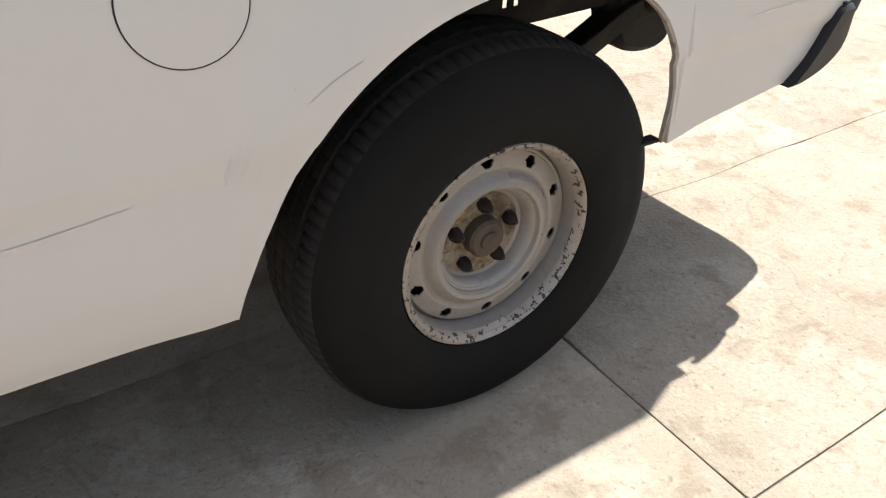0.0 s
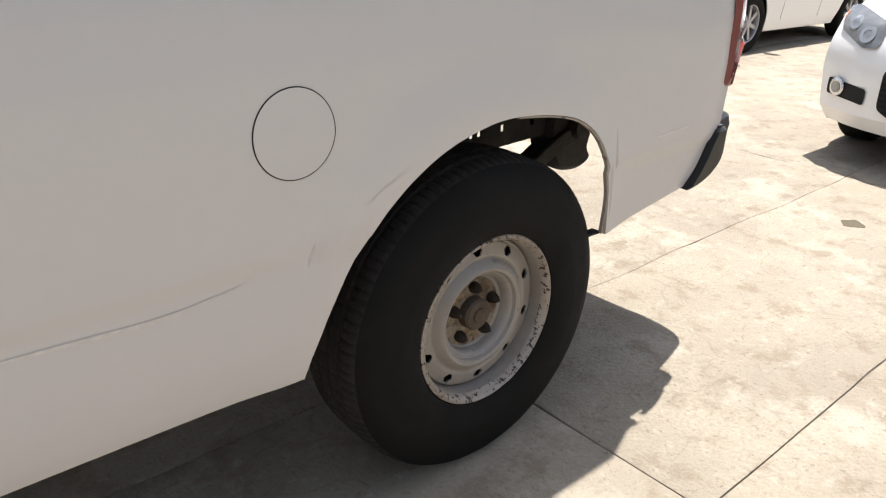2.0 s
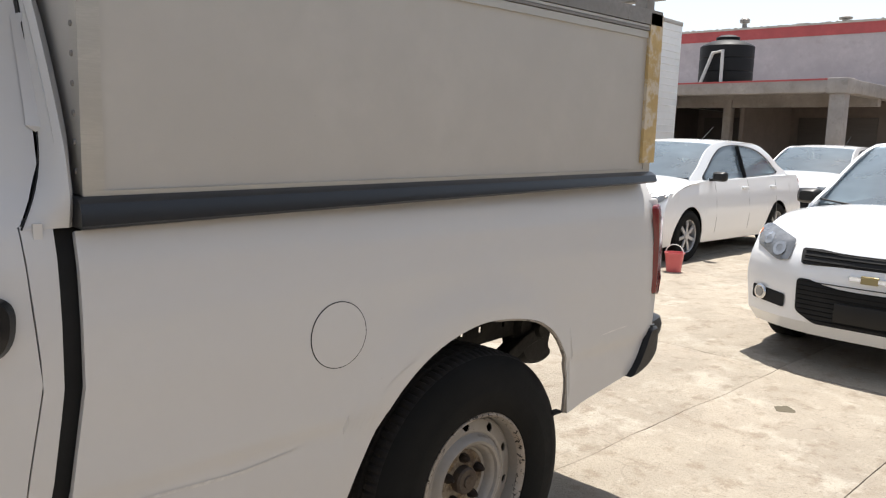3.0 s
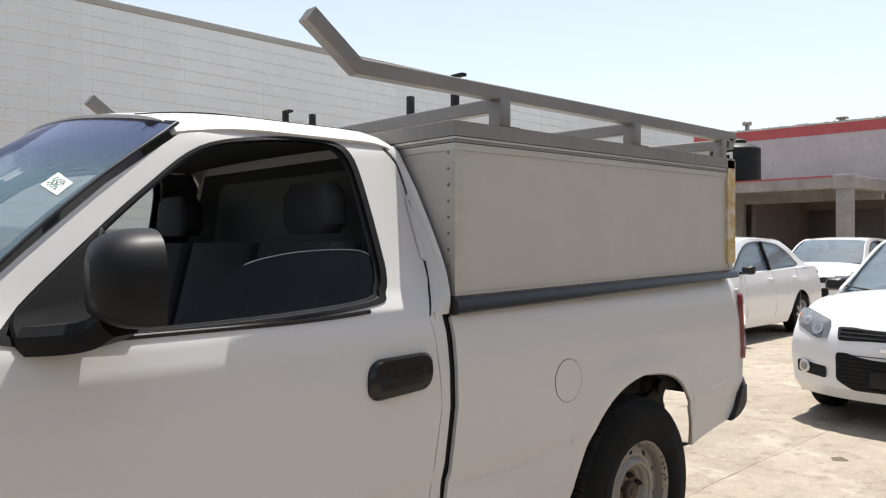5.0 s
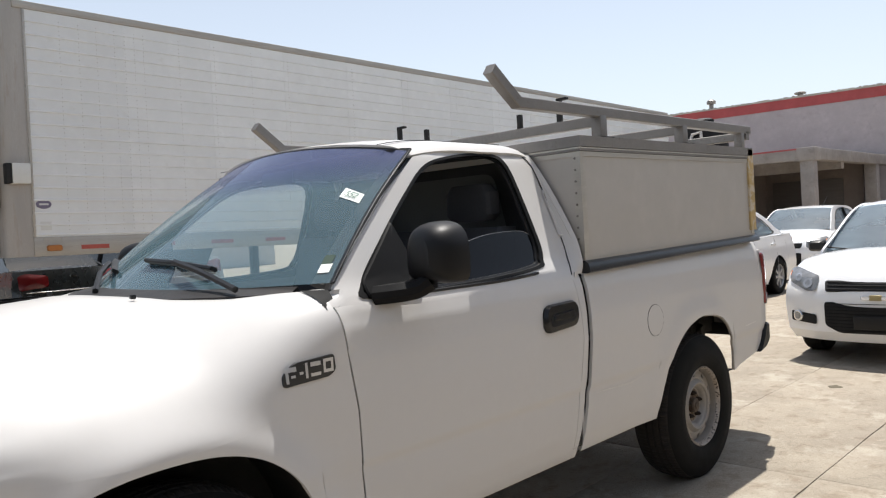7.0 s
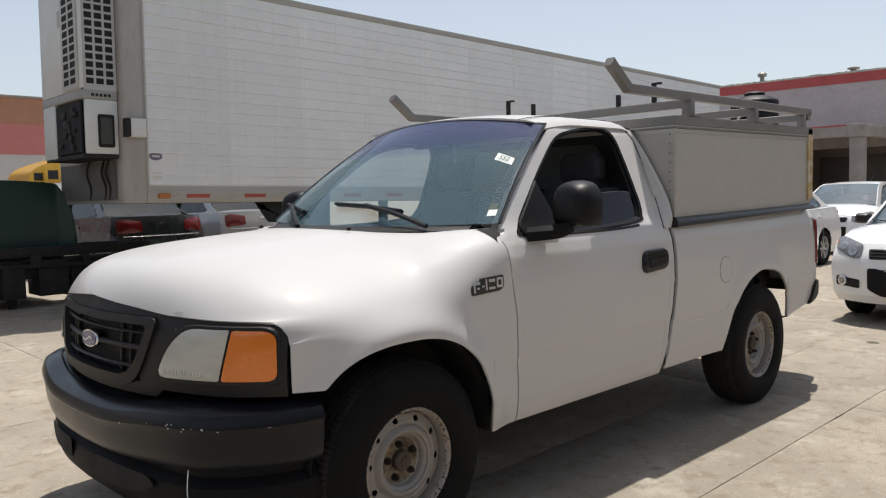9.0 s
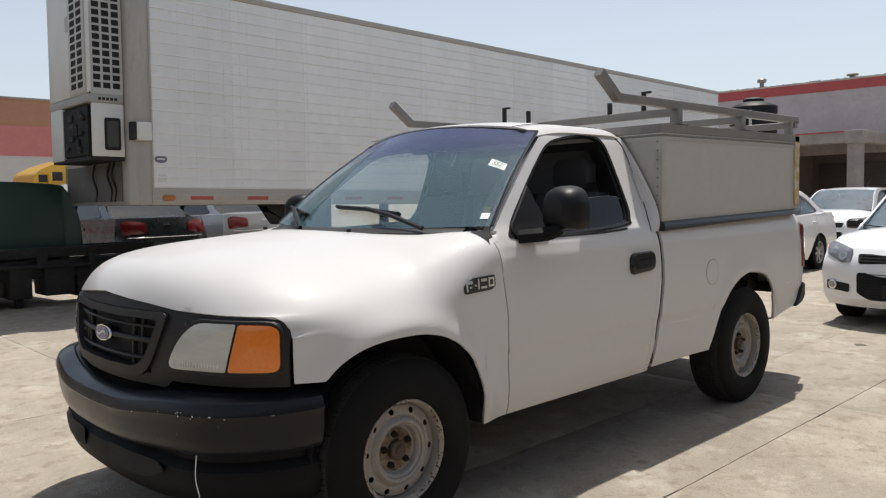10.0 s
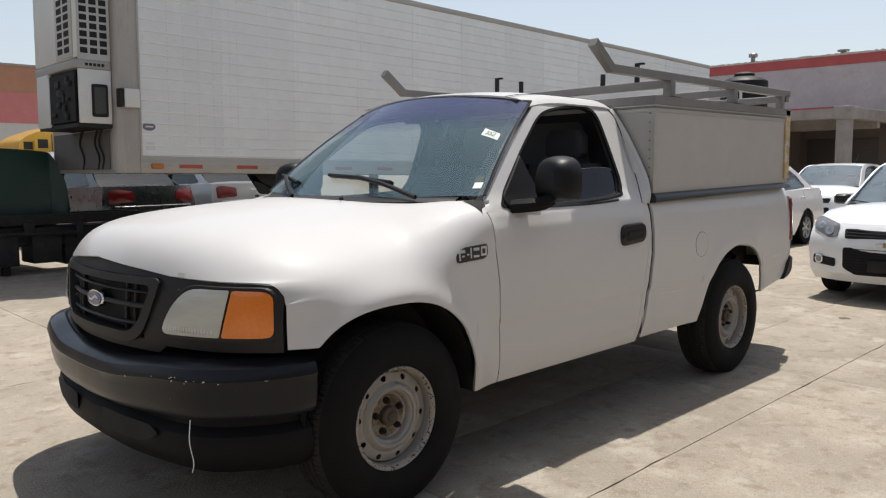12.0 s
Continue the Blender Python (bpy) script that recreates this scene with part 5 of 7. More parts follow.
def wall(x0, x1, y0, y1, z0, z1):
    """A box whose foot and head follow the rake of the load."""
    v, f = box(x0, x1, y0, y1, 0, 1)
    return [(x, y, (z0(x) if z == 0 else z1(x))) for x, y, z in v], f


trim_z = lambda x: tz(x) - 0.092
for y0, y1 in ((BY0, BY0 + 0.02), (BY1 - 0.02, BY1)):
    side = part("side_panel", wall(B0 + 0.02, B1 - 0.02, y0, y1, bz, trim_z), ALU, cargo, "dull grey aluminium side sheet")
part("front_panel", wall(B0, B0 + 0.02, BY0, BY1, bz, trim_z), ALU, cargo)
part("rear_panel", wall(B1 - 0.02, B1, BY0, BY1, bz, trim_z), ALU, cargo)
part("top_panel", wall(B0 + 0.004, B1 - 0.004, BY0 + 0.004, BY1 - 0.004, lambda x: tz(x) - 0.012, lambda x: tz(x)), ALU, cargo)
for k, (d0, d1, out) in enumerate(((0.0, 0.048, 0.012), (0.050, 0.058, 0.008), (0.060, 0.068, 0.010), (0.070, 0.092, 0.006))):
    lo, hi = (lambda x, d=d1: tz(x) - d), (lambda x, d=d0: tz(x) - d)
    # the third strip is darker, to read as a groove between ribs
    part("top_trim", join(wall(B0 - out, B1 + out, BY0 - out, BY0 + 0.02, lo, hi), wall(B0 - out, B1 + out, BY1 - 0.02, BY1 + out, lo, hi), wall(B0 - out, B0 + 0.02, BY0 + 0.02, BY1 - 0.02, lo, hi), wall(B1 - 0.02, B1 + out, BY0 + 0.02, BY1 - 0.02, lo, hi)), STEEL if k in (0, 2) else ALU_TRIM, cargo)
for x0, x1 in ((B0 - 0.004, B0 + 0.035), (B1 - 0.035, B1 + 0.004)):
    for y0, y1 in ((BY0 - 0.004, BY0 + 0.035), (BY1 - 0.035, BY1 + 0.004)):
        part("corner_post", wall(x0, x1, y0, y1, bz, trim_z), ALU_TRIM, cargo)
part("base_strip", join(wall(B0 - 0.003, B1 + 0.003, BY0 - 0.005, BY0 + 0.01, lambda x: bz(x) - 0.004, lambda x: bz(x) + 0.008)), ALU_TRIM, cargo)
part("sealant", wall(B1 - 0.058, B1 + 0.018, BY0 - 0.012, BY0 + 0.03, lambda x: bz(x) + 0.03, lambda x: tz(x) - 0.01), GLUE, cargo, "flaking yellow sealant on the corner")
stud = lathe([(0.006, 0.0), (0.005, -0.003), (0, -0.004)], 8)
for k in range(9):
    z = 1.29 + 0.052 * k
    part("rivet", moved(stud, Matrix.Translation((B0 - 0.004, 0.055, z)) @ Matrix.Rotation(-math.pi / 2, 4, "Z")), STEEL, cargo)
for yy in (0.06, 1.87):
    part("load_rail", wall(B0, B1, yy, yy + 0.06, lambda x: rail(x) + 0.02, bz), FRAME, cargo)

# ---- ladder rack ----
rack = thing("ladder_rack", "weathered grey steel ladder rack with upturned front ends", "roof rack", RISE)
SQ = rect(0.05, 0.05, 0.004)
for yy in (0.11, 1.84):
    part("side_rail", sweep([(1.472, yy, 2.062), (1.640, yy, 1.938), (4.04, yy, 1.945)], SQ, (0, 1, 0)), STEEL, rack, "square steel tube with an upturned end")
for xx in (2.275, 3.12, 3.99):
    zc = 1.888 if xx < 3.5 else 1.895
    part("cross_bar", sweep([(xx, 0.085, zc + 0.012), (xx, 1.865, zc + 0.012)], SQ), STEEL, rack)
    for yy in (0.11, 1.84):
        if xx < 3.5:
            part("post", box(xx - 0.028, xx + 0.028, yy - 0.028, yy + 0.028, tz(xx), 1.925, 0.004), STEEL, rack)
        else:
            part("post", box(xx - 0.1, xx - 0.05, yy - 0.025, yy + 0.025, tz(xx), 1.925, 0.004), STEEL, rack)
for yy, zt, hook in ((1.51, 2.06, 1), (1.28, 2.015, 0), (0.588, 2.0, 0), (0.335, 2.045, 1)):
    g = box(2.262, 2.288, yy - 0.012, yy + 0.012, 1.905, zt, 0.003)
    if hook:
        g = join(g, box(2.262, 2.288, yy - 0.05, yy - 0.012, zt - 0.012, zt, 0.002))
    part("stop_pin", g, FRAME, rack, "black upright ladder stop")
for xx in (2.275, 3.12):
    for yy in (0.075, 1.875):
        part("foot_bolt", box(xx - 0.05, xx + 0.05, yy - 0.02, yy + 0.02, tz(xx), tz(xx) + 0.012, 0.003), FRAME, rack)

# ---- refrigerated trailer behind ----
TRAILER_WHITE = mat("weathered_white_trailer_skin", (0.76, 0.755, 0.74), 0.45, metal=0.1, vary=0.05, grain=8, spots=((0.8, 0.5, 0.8, (0.66, 0.65, 0.63), 0.5), (4, 0.62, 0.75, (0.60, 0.585, 0.55), 0.4)))
TRAILER_SHEET = mat("weathered_white_sheet", (0.74, 0.74, 0.73), 0.42, metal=0.12, vary=0.05, grain=8, rnd=0.07, spots=((0.8, 0.5, 0.8, (0.64, 0.63, 0.61), 0.5), (5, 0.62, 0.75, (0.58, 0.565, 0.53), 0.45)))
TRAILER_RAIL = mat("dirty_aluminium_rail", (0.42, 0.39, 0.35), 0.5, metal=0.4, vary=0.15, stretch=(0.3, 1, 4), spots=((6, 0.55, 0.75, (0.27, 0.20, 0.15), 0.5),))
TRAILER_POST = mat("brownish_trailer_post", (0.40, 0.365, 0.33), 0.45, metal=0.4, vary=0.12, stretch=(3, 3, 0.4), spots=((5, 0.55, 0.75, (0.28, 0.19, 0.13), 0.5),))
UNIT_WHITE = mat("cooling_unit_white", (0.62, 0.61, 0.58), 0.5, vary=0.06, spots=((5, 0.6, 0.8, (0.4, 0.36, 0.3), 0.4),))
TAPE_RED = mat("faded_red_tape", (0.36, 0.07, 0.05), 0.6, vary=0.25)
trailer = thing("refrigerated_trailer", "long weathered white refrigerated semi-trailer with ribbed sides", "trailer", pose(2.14, 7.57, 1.412, 0, 0.82, 0))
TL, TW, TH = 15.35, 2.6, 2.93
part("body", box(0.0, TL, 0.0, TW, 0.22, TH - 0.09), TRAILER_WHITE, trailer, "white ribbed sheet body")
for y0, y1 in ((-0.012, 0.03), (TW - 0.03, TW + 0.012)):
    part("bottom_rail", box(0.0, TL, y0, y1, 0.0, 0.22, 0.006), TRAILER_RAIL, trailer, "dirty aluminium bottom rail")
    part("top_rail", box(-0.1, TL, y0 - 0.006, y1, TH - 0.09, TH, 0.01), TRAILER_RAIL, trailer)
part("underframe", box(0.05, TL, 0.05, TW - 0.05, 0.02, 0.2), FRAME, trailer)
part("trailer_roof", box(-0.05, TL, 0.03, TW - 0.03, TH - 0.10, TH - 0.04), TRAILER_WHITE, trailer)
rib_z = [0.245, 0.36] + [0.50 + 0.147 * k for k in range(16)]
for z in rib_z:
    part("side_rib", sweep([(0.02 + (TL - 0.04) * t, -0.004 + 0.003 * math.sin(9 * t + 7 * z), z) for t in np.linspace(0, 1, 30)], [(-0.012, -0.012), (0.010, -0.008), (0.014, 0.0), (0.010, 0.006), (-0.012, 0.018)]), TRAILER_WHITE, trailer)
for k in range(13):
    x0 = -0.02 + 1.19 * k
    part("side_sheet", box(max(0.03, x0), min(TL - 0.01, x0 + 1.184), -0.0035, 0.0, 0.225, TH - 0.092), TRAILER_SHEET, trailer)
dots = []
for col in (0.03, 0.40, 0.62, 0.83, 1.05, 1.18, 1.30, 1.42, 1.90, 2.42, 3.0, 3.62, 4.85, 6.07, 7.29, 8.51):
    for z in np.arange(0.30, TH - 0.15, 0.052):
        dots.append(moved(([(0.006, 0, 0), (0, 0, 0.006), (-0.006, 0, 0), (0, 0, -0.006), (0, -0.003, 0)], [(0, 1, 4), (1, 2, 4), (2, 3, 4), (3, 0, 4)]), Matrix.Translation((col, -0.004, z))))
tagged(part("rivet_rows", join(*dots), TRAILER_RAIL, trailer), kind="stuff")
# nose with rounded corner posts
nose_rows = [[(x, y, z) for x, y in smooth_line([(0.0, 0.0), (-0.10, 0.004), (-0.20, 0.03), (-0.26, 0.10), (-0.28, 0.20)], 3)] for z in (0.0, TH)]
part("corner_post", surf(nose_rows), TRAILER_POST, trailer, "brownish rounded corner post", thick=0.02)
part("corner_post", flip_y(surf(nose_rows), TW / 2), TRAILER_POST, trailer, thick=0.02)
part("nose_panel", box(-0.28, -0.02, 0.19, TW - 0.19, 0.0, TH), TRAILER_POST, trailer)
part("post_strip", box(0.0, 0.028, -0.014, 0.0, 0.22, TH - 0.09, 0.004), TRAILER_RAIL, trailer)
# markings and lamps on the flank
for k in range(16):
    part("reflective_tape", box(0.52 + 0.855 * k, 0.85 + 0.855 * k, -0.0155, -0.012, 0.065, 0.115), TAPE_RED, trailer, "faded red reflective tape" if k == 0 else "")
lampo = rounded([(0.13, 0.055), (0.30, 0.055), (0.30, 0.125), (0.13, 0.125)], 0.03)
part("marker_lamp", slab(lampo, lambda u, v, o: (u, -0.012 - o, v), 0, 0.03, 0.012), mat("faded_amber", (0.42, 0.15, 0.03), 0.5, vary=0.25, grain=40), trailer, "amber marker lamp")
part("data_plate", box(0.10, 0.30, -0.016, -0.012, 0.165, 0.215), TRAILER_RAIL, trailer)
ov = [(0.125 + 0.085 * math.cos(a), 0.60 + 0.052 * math.sin(a)) for a in np.linspace(0, 2 * math.pi, 24, endpoint=False)]
maker = part("maker_badge", slab(ov, lambda u, v, o: (u, -0.006 - o, v), 0, 0.008, 0.003), mat("purple_grey_badge", (0.16, 0.14, 0.20), 0.5), trailer, "small oval purple-grey badge")
part("badge_bar", box(0.075, 0.175, -0.017, -0.014, 0.59, 0.61), UNIT_WHITE, maker)
part("small_notice", box(0.08, 0.2, -0.007, -0.004, 0.30, 0.40), UNIT_WHITE, trailer)
part("document_box", box(-0.21, -0.02, -0.10, 0.03, 0.83, 1.06, 0.01), UNIT_WHITE, trailer, "pale box on the corner post")
part("document_box_side", box(-0.27, -0.21, -0.085, 0.03, 0.83, 1.06, 0.006), FRAME, trailer)
# cooling unit on the nose
UX0, UX1, UY0, UY1 = -0.70, -0.28, 0.16, 1.62
unit_low = part("unit_side_door", box(UX0 + 0.02, UX1, UY0 - 0.02, UY0 + 0.02, 0.62, 1.29, 0.012), UNIT_WHITE, trailer, "white cooling unit side door")
part("door_vent", slab(rounded([(-0.53, 0.70), (-0.33, 0.70), (-0.33, 1.11), (-0.53, 1.11)], 0.03), lambda u, v, o: (u, UY0 - 0.02 - o, v), 0, 0.012, 0.004), SEAM, unit_low, "black vent window")
part("vent_mesh", slab(rounded([(-0.50, 0.74), (-0.36, 0.74), (-0.36, 1.07), (-0.50, 1.07)], 0.02), lambda u, v, o: (u, UY0 - 0.031 - o, v), 0, 0.004, 0.002), mat("dull_vent_mesh", (0.06, 0.06, 0.055), 0.7, vary=0.3), unit_low)
part("unit_shell", join(box(UX0 + 0.04, UX1, UY0 + 0.03, UY1, 0.60, 1.28), box(UX0, UX1, UY0, UY1, 0.57, 0.62), box(UX0, UX1, UY0, UY1, 1.40, TH + 0.06)), FRAME, trailer, "black cooling unit frame")
part("unit_front_door", box(UX0 - 0.02, UX0 + 0.03, UY0 + 0.98, UY1, 0.60, 1.30, 0.01), UNIT_WHITE, trailer)
# the bay's shade is a black plate on the closed front
part("unit_open_bay", box(UX0 - 0.004, UX0 + 0.02, UY0 + 0.06, UY0 + 0.98, 0.64, 1.26), SEAM, trailer, "black plate standing in for the shaded open engine bay")
eng = random.Random(8)
for k in range(14):
    y, z, w, h = UY0 + eng.uniform(0.1, 0.8), 0.66 + eng.uniform(0, 0.45), eng.uniform(0.05, 0.18), eng.uniform(0.04, 0.14)
    part("engine_piece", box(UX0 - 0.02 - eng.uniform(0, 0.02), UX0, y, y + w, z, z + h, 0.008), FRAME, trailer)
part("unit_band", box(UX0 - 0.03, UX1, UY0 - 0.03, UY1 + 0.01, 1.29, 1.40, 0.02), mat("unit_grey_band", (0.33, 0.32, 0.30), 0.5, vary=0.1), trailer, "grey band with worn lettering")
for k in range(5):
    part("worn_letter_bar", box(UX0 + 0.10 + 0.05 * k, UX0 + 0.135 + 0.05 * k, UY0 - 0.034, UY0 - 0.029, 1.325, 1.36), FRAME, trailer)
part("unit_top_front", box(UX0 - 0.03, UX0 + 0.02, UY0 - 0.01, UY1, 1.40, TH + 0.05, 0.03), UNIT_WHITE, trailer, "white upper front panel")
part("unit_top_notice", box(UX0 - 0.034, UX0 - 0.029, UY0 + 0.5, UY0 + 0.7, 2.25, 2.45), TRAILER_RAIL, trailer)
cool = part("cooler_grille", box(UX0 + 0.02, UX1, UY0 - 0.012, UY0, 1.40, TH + 0.05), mat("cooler_grille_grey", (0.44, 0.43, 0.41), 0.5, vary=0.1), trailer, "grey grille with black square openings")
front_cool = part("cooler_front_grille", box(UX0 - 0.045, UX0 - 0.03, UY0 - 0.012, UY0 + 0.56, 1.42, TH + 0.045, 0.004), bpy.data.materials["cooler_grille_grey"], trailer, "grey front grille with black openings")
# flat black plates stand in for the shade inside each grille opening
for r in range(15):
    z = 1.48 + r * 0.100
    for x in (UX0 + 0.055, UX0 + 0.175, UX0 + 0.295):
        part("opening", box(x, x + 0.088, UY0 - 0.0155, UY0 - 0.012, z, z + 0.070), SEAM, cool)
    for y in (UY0 + 0.07, UY0 + 0.31):
        part("opening", box(UX0 - 0.0485, UX0 - 0.045, y, y + 0.17, z, z + 0.070), SEAM, front_cool)
part("corner_bead", box(UX0 - 0.03, UX0 + 0.02, UY0 - 0.022, UY0 - 0.010, 1.42, TH + 0.04, 0.005), UNIT_WHITE, cool)
for k, y in enumerate((0.45, 0.60, 1.15)):
    hose = smooth_line([(-0.30, y, 0.60), (-0.33, y + 0.05, 0.40), (-0.31, y - 0.04, 0.2), (-0.30, y + 0.03, 0.05)], 4)
    part("hose", tube(hose, 0.014, 6, (0, 1, 0)), FRAME, trailer, "dark hanging hose" if k == 0 else "")
part("hose_plate", box(-0.30, -0.28, 0.25, TW - 0.25, 0.05, 0.55), mat("grimy_nose_panel", (0.11, 0.10, 0.09), 0.7, vary=0.25), trailer)
# landing gear and rear axles
for y in (0.45, 2.15):
    leg = part("landing_leg", box(4.18, 4.30, y - 0.06, y + 0.06, -1.36, 0.05, 0.01), FRAME, trailer, "black landing leg")
    part("foot", box(4.08, 4.40, y - 0.12, y + 0.12, -1.41, -1.36, 0.01), FRAME, leg)
ring_o = rounded([(1.62, 0.02), (2.35, 0.02), (2.2, -0.30), (1.85, -0.30)], 0.05)
ring_i = [(1.76 + 0.04 * math.cos(a), -0.07 + 0.04 * math.sin(a)) for a in np.linspace(math.pi * 0.75, math.pi * 2.75, len(ring_o), endpoint=False)]
part("kingpin_bracket", frame_ring(ring_o, ring_i, lambda u, v, o: (u, 0.16 + o, v), 0.0, 0.03), FRAME, trailer, "black bracket with a round hole")
def plain_wheel(r, w):
    return join(lathe([(r * 0.55, -w / 2 + 0.02), (r * 0.62, -w / 2), (r * 0.93, -w / 2 - 0.01), (r, -w / 2 + 0.03), (r, w / 2 - 0.03), (r * 0.93, w / 2), (r * 0.55, w / 2 - 0.02)], 32), lathe([(r * 0.55, -w / 2 + 0.04), (r * 0.3, -w / 2 + 0.02), (r * 0.28, -w / 2 - 0.03), (0, -w / 2 - 0.03)], 24))
for x in (12.3, 13.6):
    z0 = -1.412 + 0.51 + math.sin(radians(0.82)) * x
    for y in (0.2, 0.5, 2.1, 2.4):
        part("trailer_wheel", moved(plain_wheel(0.51, 0.27), Matrix.Translation((x, y, z0))), RUBBER, trailer)
    part("axle", tube([(x, 0.2, z0), (x, 2.4, z0)], 0.07, 10), FRAME, trailer)
    part("bogie_hanger", box(x - 0.1, x + 0.1, 0.7, 1.9, z0, 0.05), FRAME, trailer)

# ---- buildings ----
RED_PAINT = mat("faded_red_wall_paint", (0.42, 0.085, 0.085), 0.8, vary=0.12, grain=6, spots=((1.5, 0.55, 0.8, (0.34, 0.10, 0.10), 0.5),))
LILAC = mat("grey_lilac_plaster", (0.45, 0.405, 0.415), 0.9, vary=0.1, grain=5, bump=0.1, spots=((0.5, 0.45, 0.7, (0.35, 0.31, 0.32), 0.7), (3, 0.55, 0.72, (0.33, 0.285, 0.29), 0.5)))
CEMENT = mat("weathered_cement", (0.36, 0.325, 0.30), 0.9, vary=0.15, grain=7, bump=0.2, spots=((0.9, 0.45, 0.7, (0.22, 0.195, 0.175), 0.75), (5, 0.55, 0.7, (0.20, 0.17, 0.15), 0.5)))
BROWN_WALL = mat("brown_inner_wall", (0.19, 0.155, 0.135), 0.9, vary=0.12, grain=5)
PINK = mat("pink_wall_paint", (0.55, 0.20, 0.19), 0.85, vary=0.08, grain=5)
ORANGE_WALL = mat("orange_brown_wall", (0.42, 0.215, 0.135), 0.85, vary=0.08, grain=4)
PALE_WALL = mat("pale_grey_wall", (0.56, 0.54, 0.52), 0.85, vary=0.06, grain=4)
ROOF_STUFF = mat("pale_roof_gravel", (0.5, 0.47, 0.42), 0.95, vary=0.25, grain=30, bump=0.5)
# the warehouse: a painted wall behind a low concrete portico whose corner stands at (20.7, 5.3)
hall = thing("warehouse_building", "warehouse with red parapet band, lilac-grey wall and open concrete portico", "building", pose(0, 0, 0))
def skew(x0, x1, y0, y1, z0, z1):
    """A wall piece along the line from (28.9, 3.5) to (28.15, 12.9); x counts along it."""
    d = Vector((-0.75, 9.4, 0)).normalized()
    m = Matrix.Translation((28.9, 3.5, 0)) @ Matrix(((d.x, d.y, 0, 0), (d.y, -d.x, 0, 0), (0, 0, 1, 0), (0, 0, 0, 1)))
    return moved(box(x0, x1, y0, y1, z0, z1), m)
part("upper_wall", skew(-16, 22, 0, 0.3, 0, 5.15), LILAC, hall, "grey-lilac plaster upper wall")
part("red_band", skew(-16, 22, -0.03, 0.3, 5.15, 5.50), RED_PAINT, hall, "red painted parapet band")
part("roof", skew(-16, 22, -0.05, 9, 5.50, 5.56), ROOF_STUFF, hall)
coping = random.Random(6)
lumps = [skew(x, x + coping.uniform(0.05, 0.2), -0.06, 0.1, 5.55, 5.565 + coping.uniform(0.0, 0.03)) for x in np.arange(-16, 21.4, 0.22)]
tagged(part("coping_rubble", join(*lumps), ROOF_STUFF, hall), kind="stuff")
for k, (x, h, r) in enumerate(((4.6, 0.22, 0.2), (7.9, 0.42, 0.17), (10.6, 0.22, 0.16))):
    vent = moved(lathe([(0, 0), (r * 0.5, 0), (r * 0.5, h * 0.55), (r, h * 0.6), (r * 1.05, h * 0.85), (r * 0.6, h), (0, h)], 14), Matrix.Rotation(math.pi / 2, 4, "X"))
    part("roof_vent", moved(vent, Matrix.Translation((29.3 - 0.08 * x, 3.5 + 0.997 * x, 5.55))), STEEL, hall, "round metal roof vent" if k == 0 else "")
PX, PY = 20.7, 5.13
part("canopy_slab", join(box(PX, 28.5, PY, 22.0, 2.92, 3.05)), CEMENT, hall, "cement portico roof")
part("canopy_edge", box(PX - 0.12, PX + 0.2, PY - 0.1, 22.0, 2.74, 3.06, 0.015), CEMENT, hall, "cement edge beam")
part("canopy_edge", box(PX + 0.2, 28.5, PY - 0.12, PY + 0.2, 2.74, 3.06, 0.015), CEMENT, hall)
part("red_line", box(PX - 0.13, PX - 0.12, PY + 0.3, 22.0, 3.025, 3.065), RED_PAINT, hall)
part("inner_beam", box(PX + 2.5, PX + 2.75, PY, 22.0, 2.55, 2.92), CEMENT, hall)
for k, (x, y, w) in enumerate(((PX, PY, 0.34), (PX + 5.9, PY, 0.36), (PX, PY + 5.6, 0.34), (PX, PY + 11.2, 0.34), (PX + 2.5, PY + 3.9, 0.24), (PX + 2.5, PY + 8.2, 0.24), (PX + 5.5, PY + 4.2, 0.22))):
    part("column", box(x - 0.06, x + w - 0.06, y - 0.06, y + w - 0.06, 0, 2.76, 0.015), CEMENT, hall, "square cement column" if k == 0 else "")
part("column_head", box(PX - 0.135, PX + 0.34, PY - 0.135, PY + 0.34, 2.72, 3.075, 0.02), CEMENT, hall)
part("cross_beam", box(PX, 28.0, PY + 5.6, PY + 5.9, 2.6, 2.92), CEMENT, hall)
part("portico_back", box(26.8, 27.0, PY + 0.4, 22.0, 0, 2.92), BROWN_WALL, hall, "brown wall inside the portico")
SHUTTER = mat("dark_shutter", (0.11, 0.095, 0.085), 0.7, vary=0.15, stretch=(1, 1, 8))
for k in range(4):
    part("shutter", box(26.74, 26.8, PY + 1.0 + 3.2 * k, PY + 3.3 + 3.2 * k, 0, 2.4, 0.01), SHUTTER, hall, "dark metal shutter" if k == 0 else "")
    part("partition", box(23.4, 26.8, PY + 3.55 + 3.2 * k, PY + 3.68 + 3.2 * k, 0, 2.92), BROWN_WALL, hall)
# water tank on the portico roof
tank = thing("water_tank", "black plastic water tank on the flat portico roof", "water tank", pose(21.75, 8.55, 3.05))
TANK = mat("black_tank_plastic", (0.008, 0.008, 0.009), 0.55, vary=0.2, spec=0.25)
stand_up = Matrix.Rotation(math.pi / 2, 4, "X")
part("body", moved(lathe([(0, 0), (0.68, 0), (0.70, 0.05), (0.70, 0.33), (0.685, 0.35), (0.70, 0.37), (0.70, 0.68), (0.685, 0.70), (0.70, 0.72), (0.70, 1.02), (0.66, 1.06), (0.45, 1.16), (0.28, 1.2), (0, 1.2)], 40), stand_up), TANK, tank)
part("lid", moved(lathe([(0, 1.2), (0.3, 1.2), (0.31, 1.27), (0.2, 1.33), (0, 1.34)], 24), stand_up), TANK, tank)
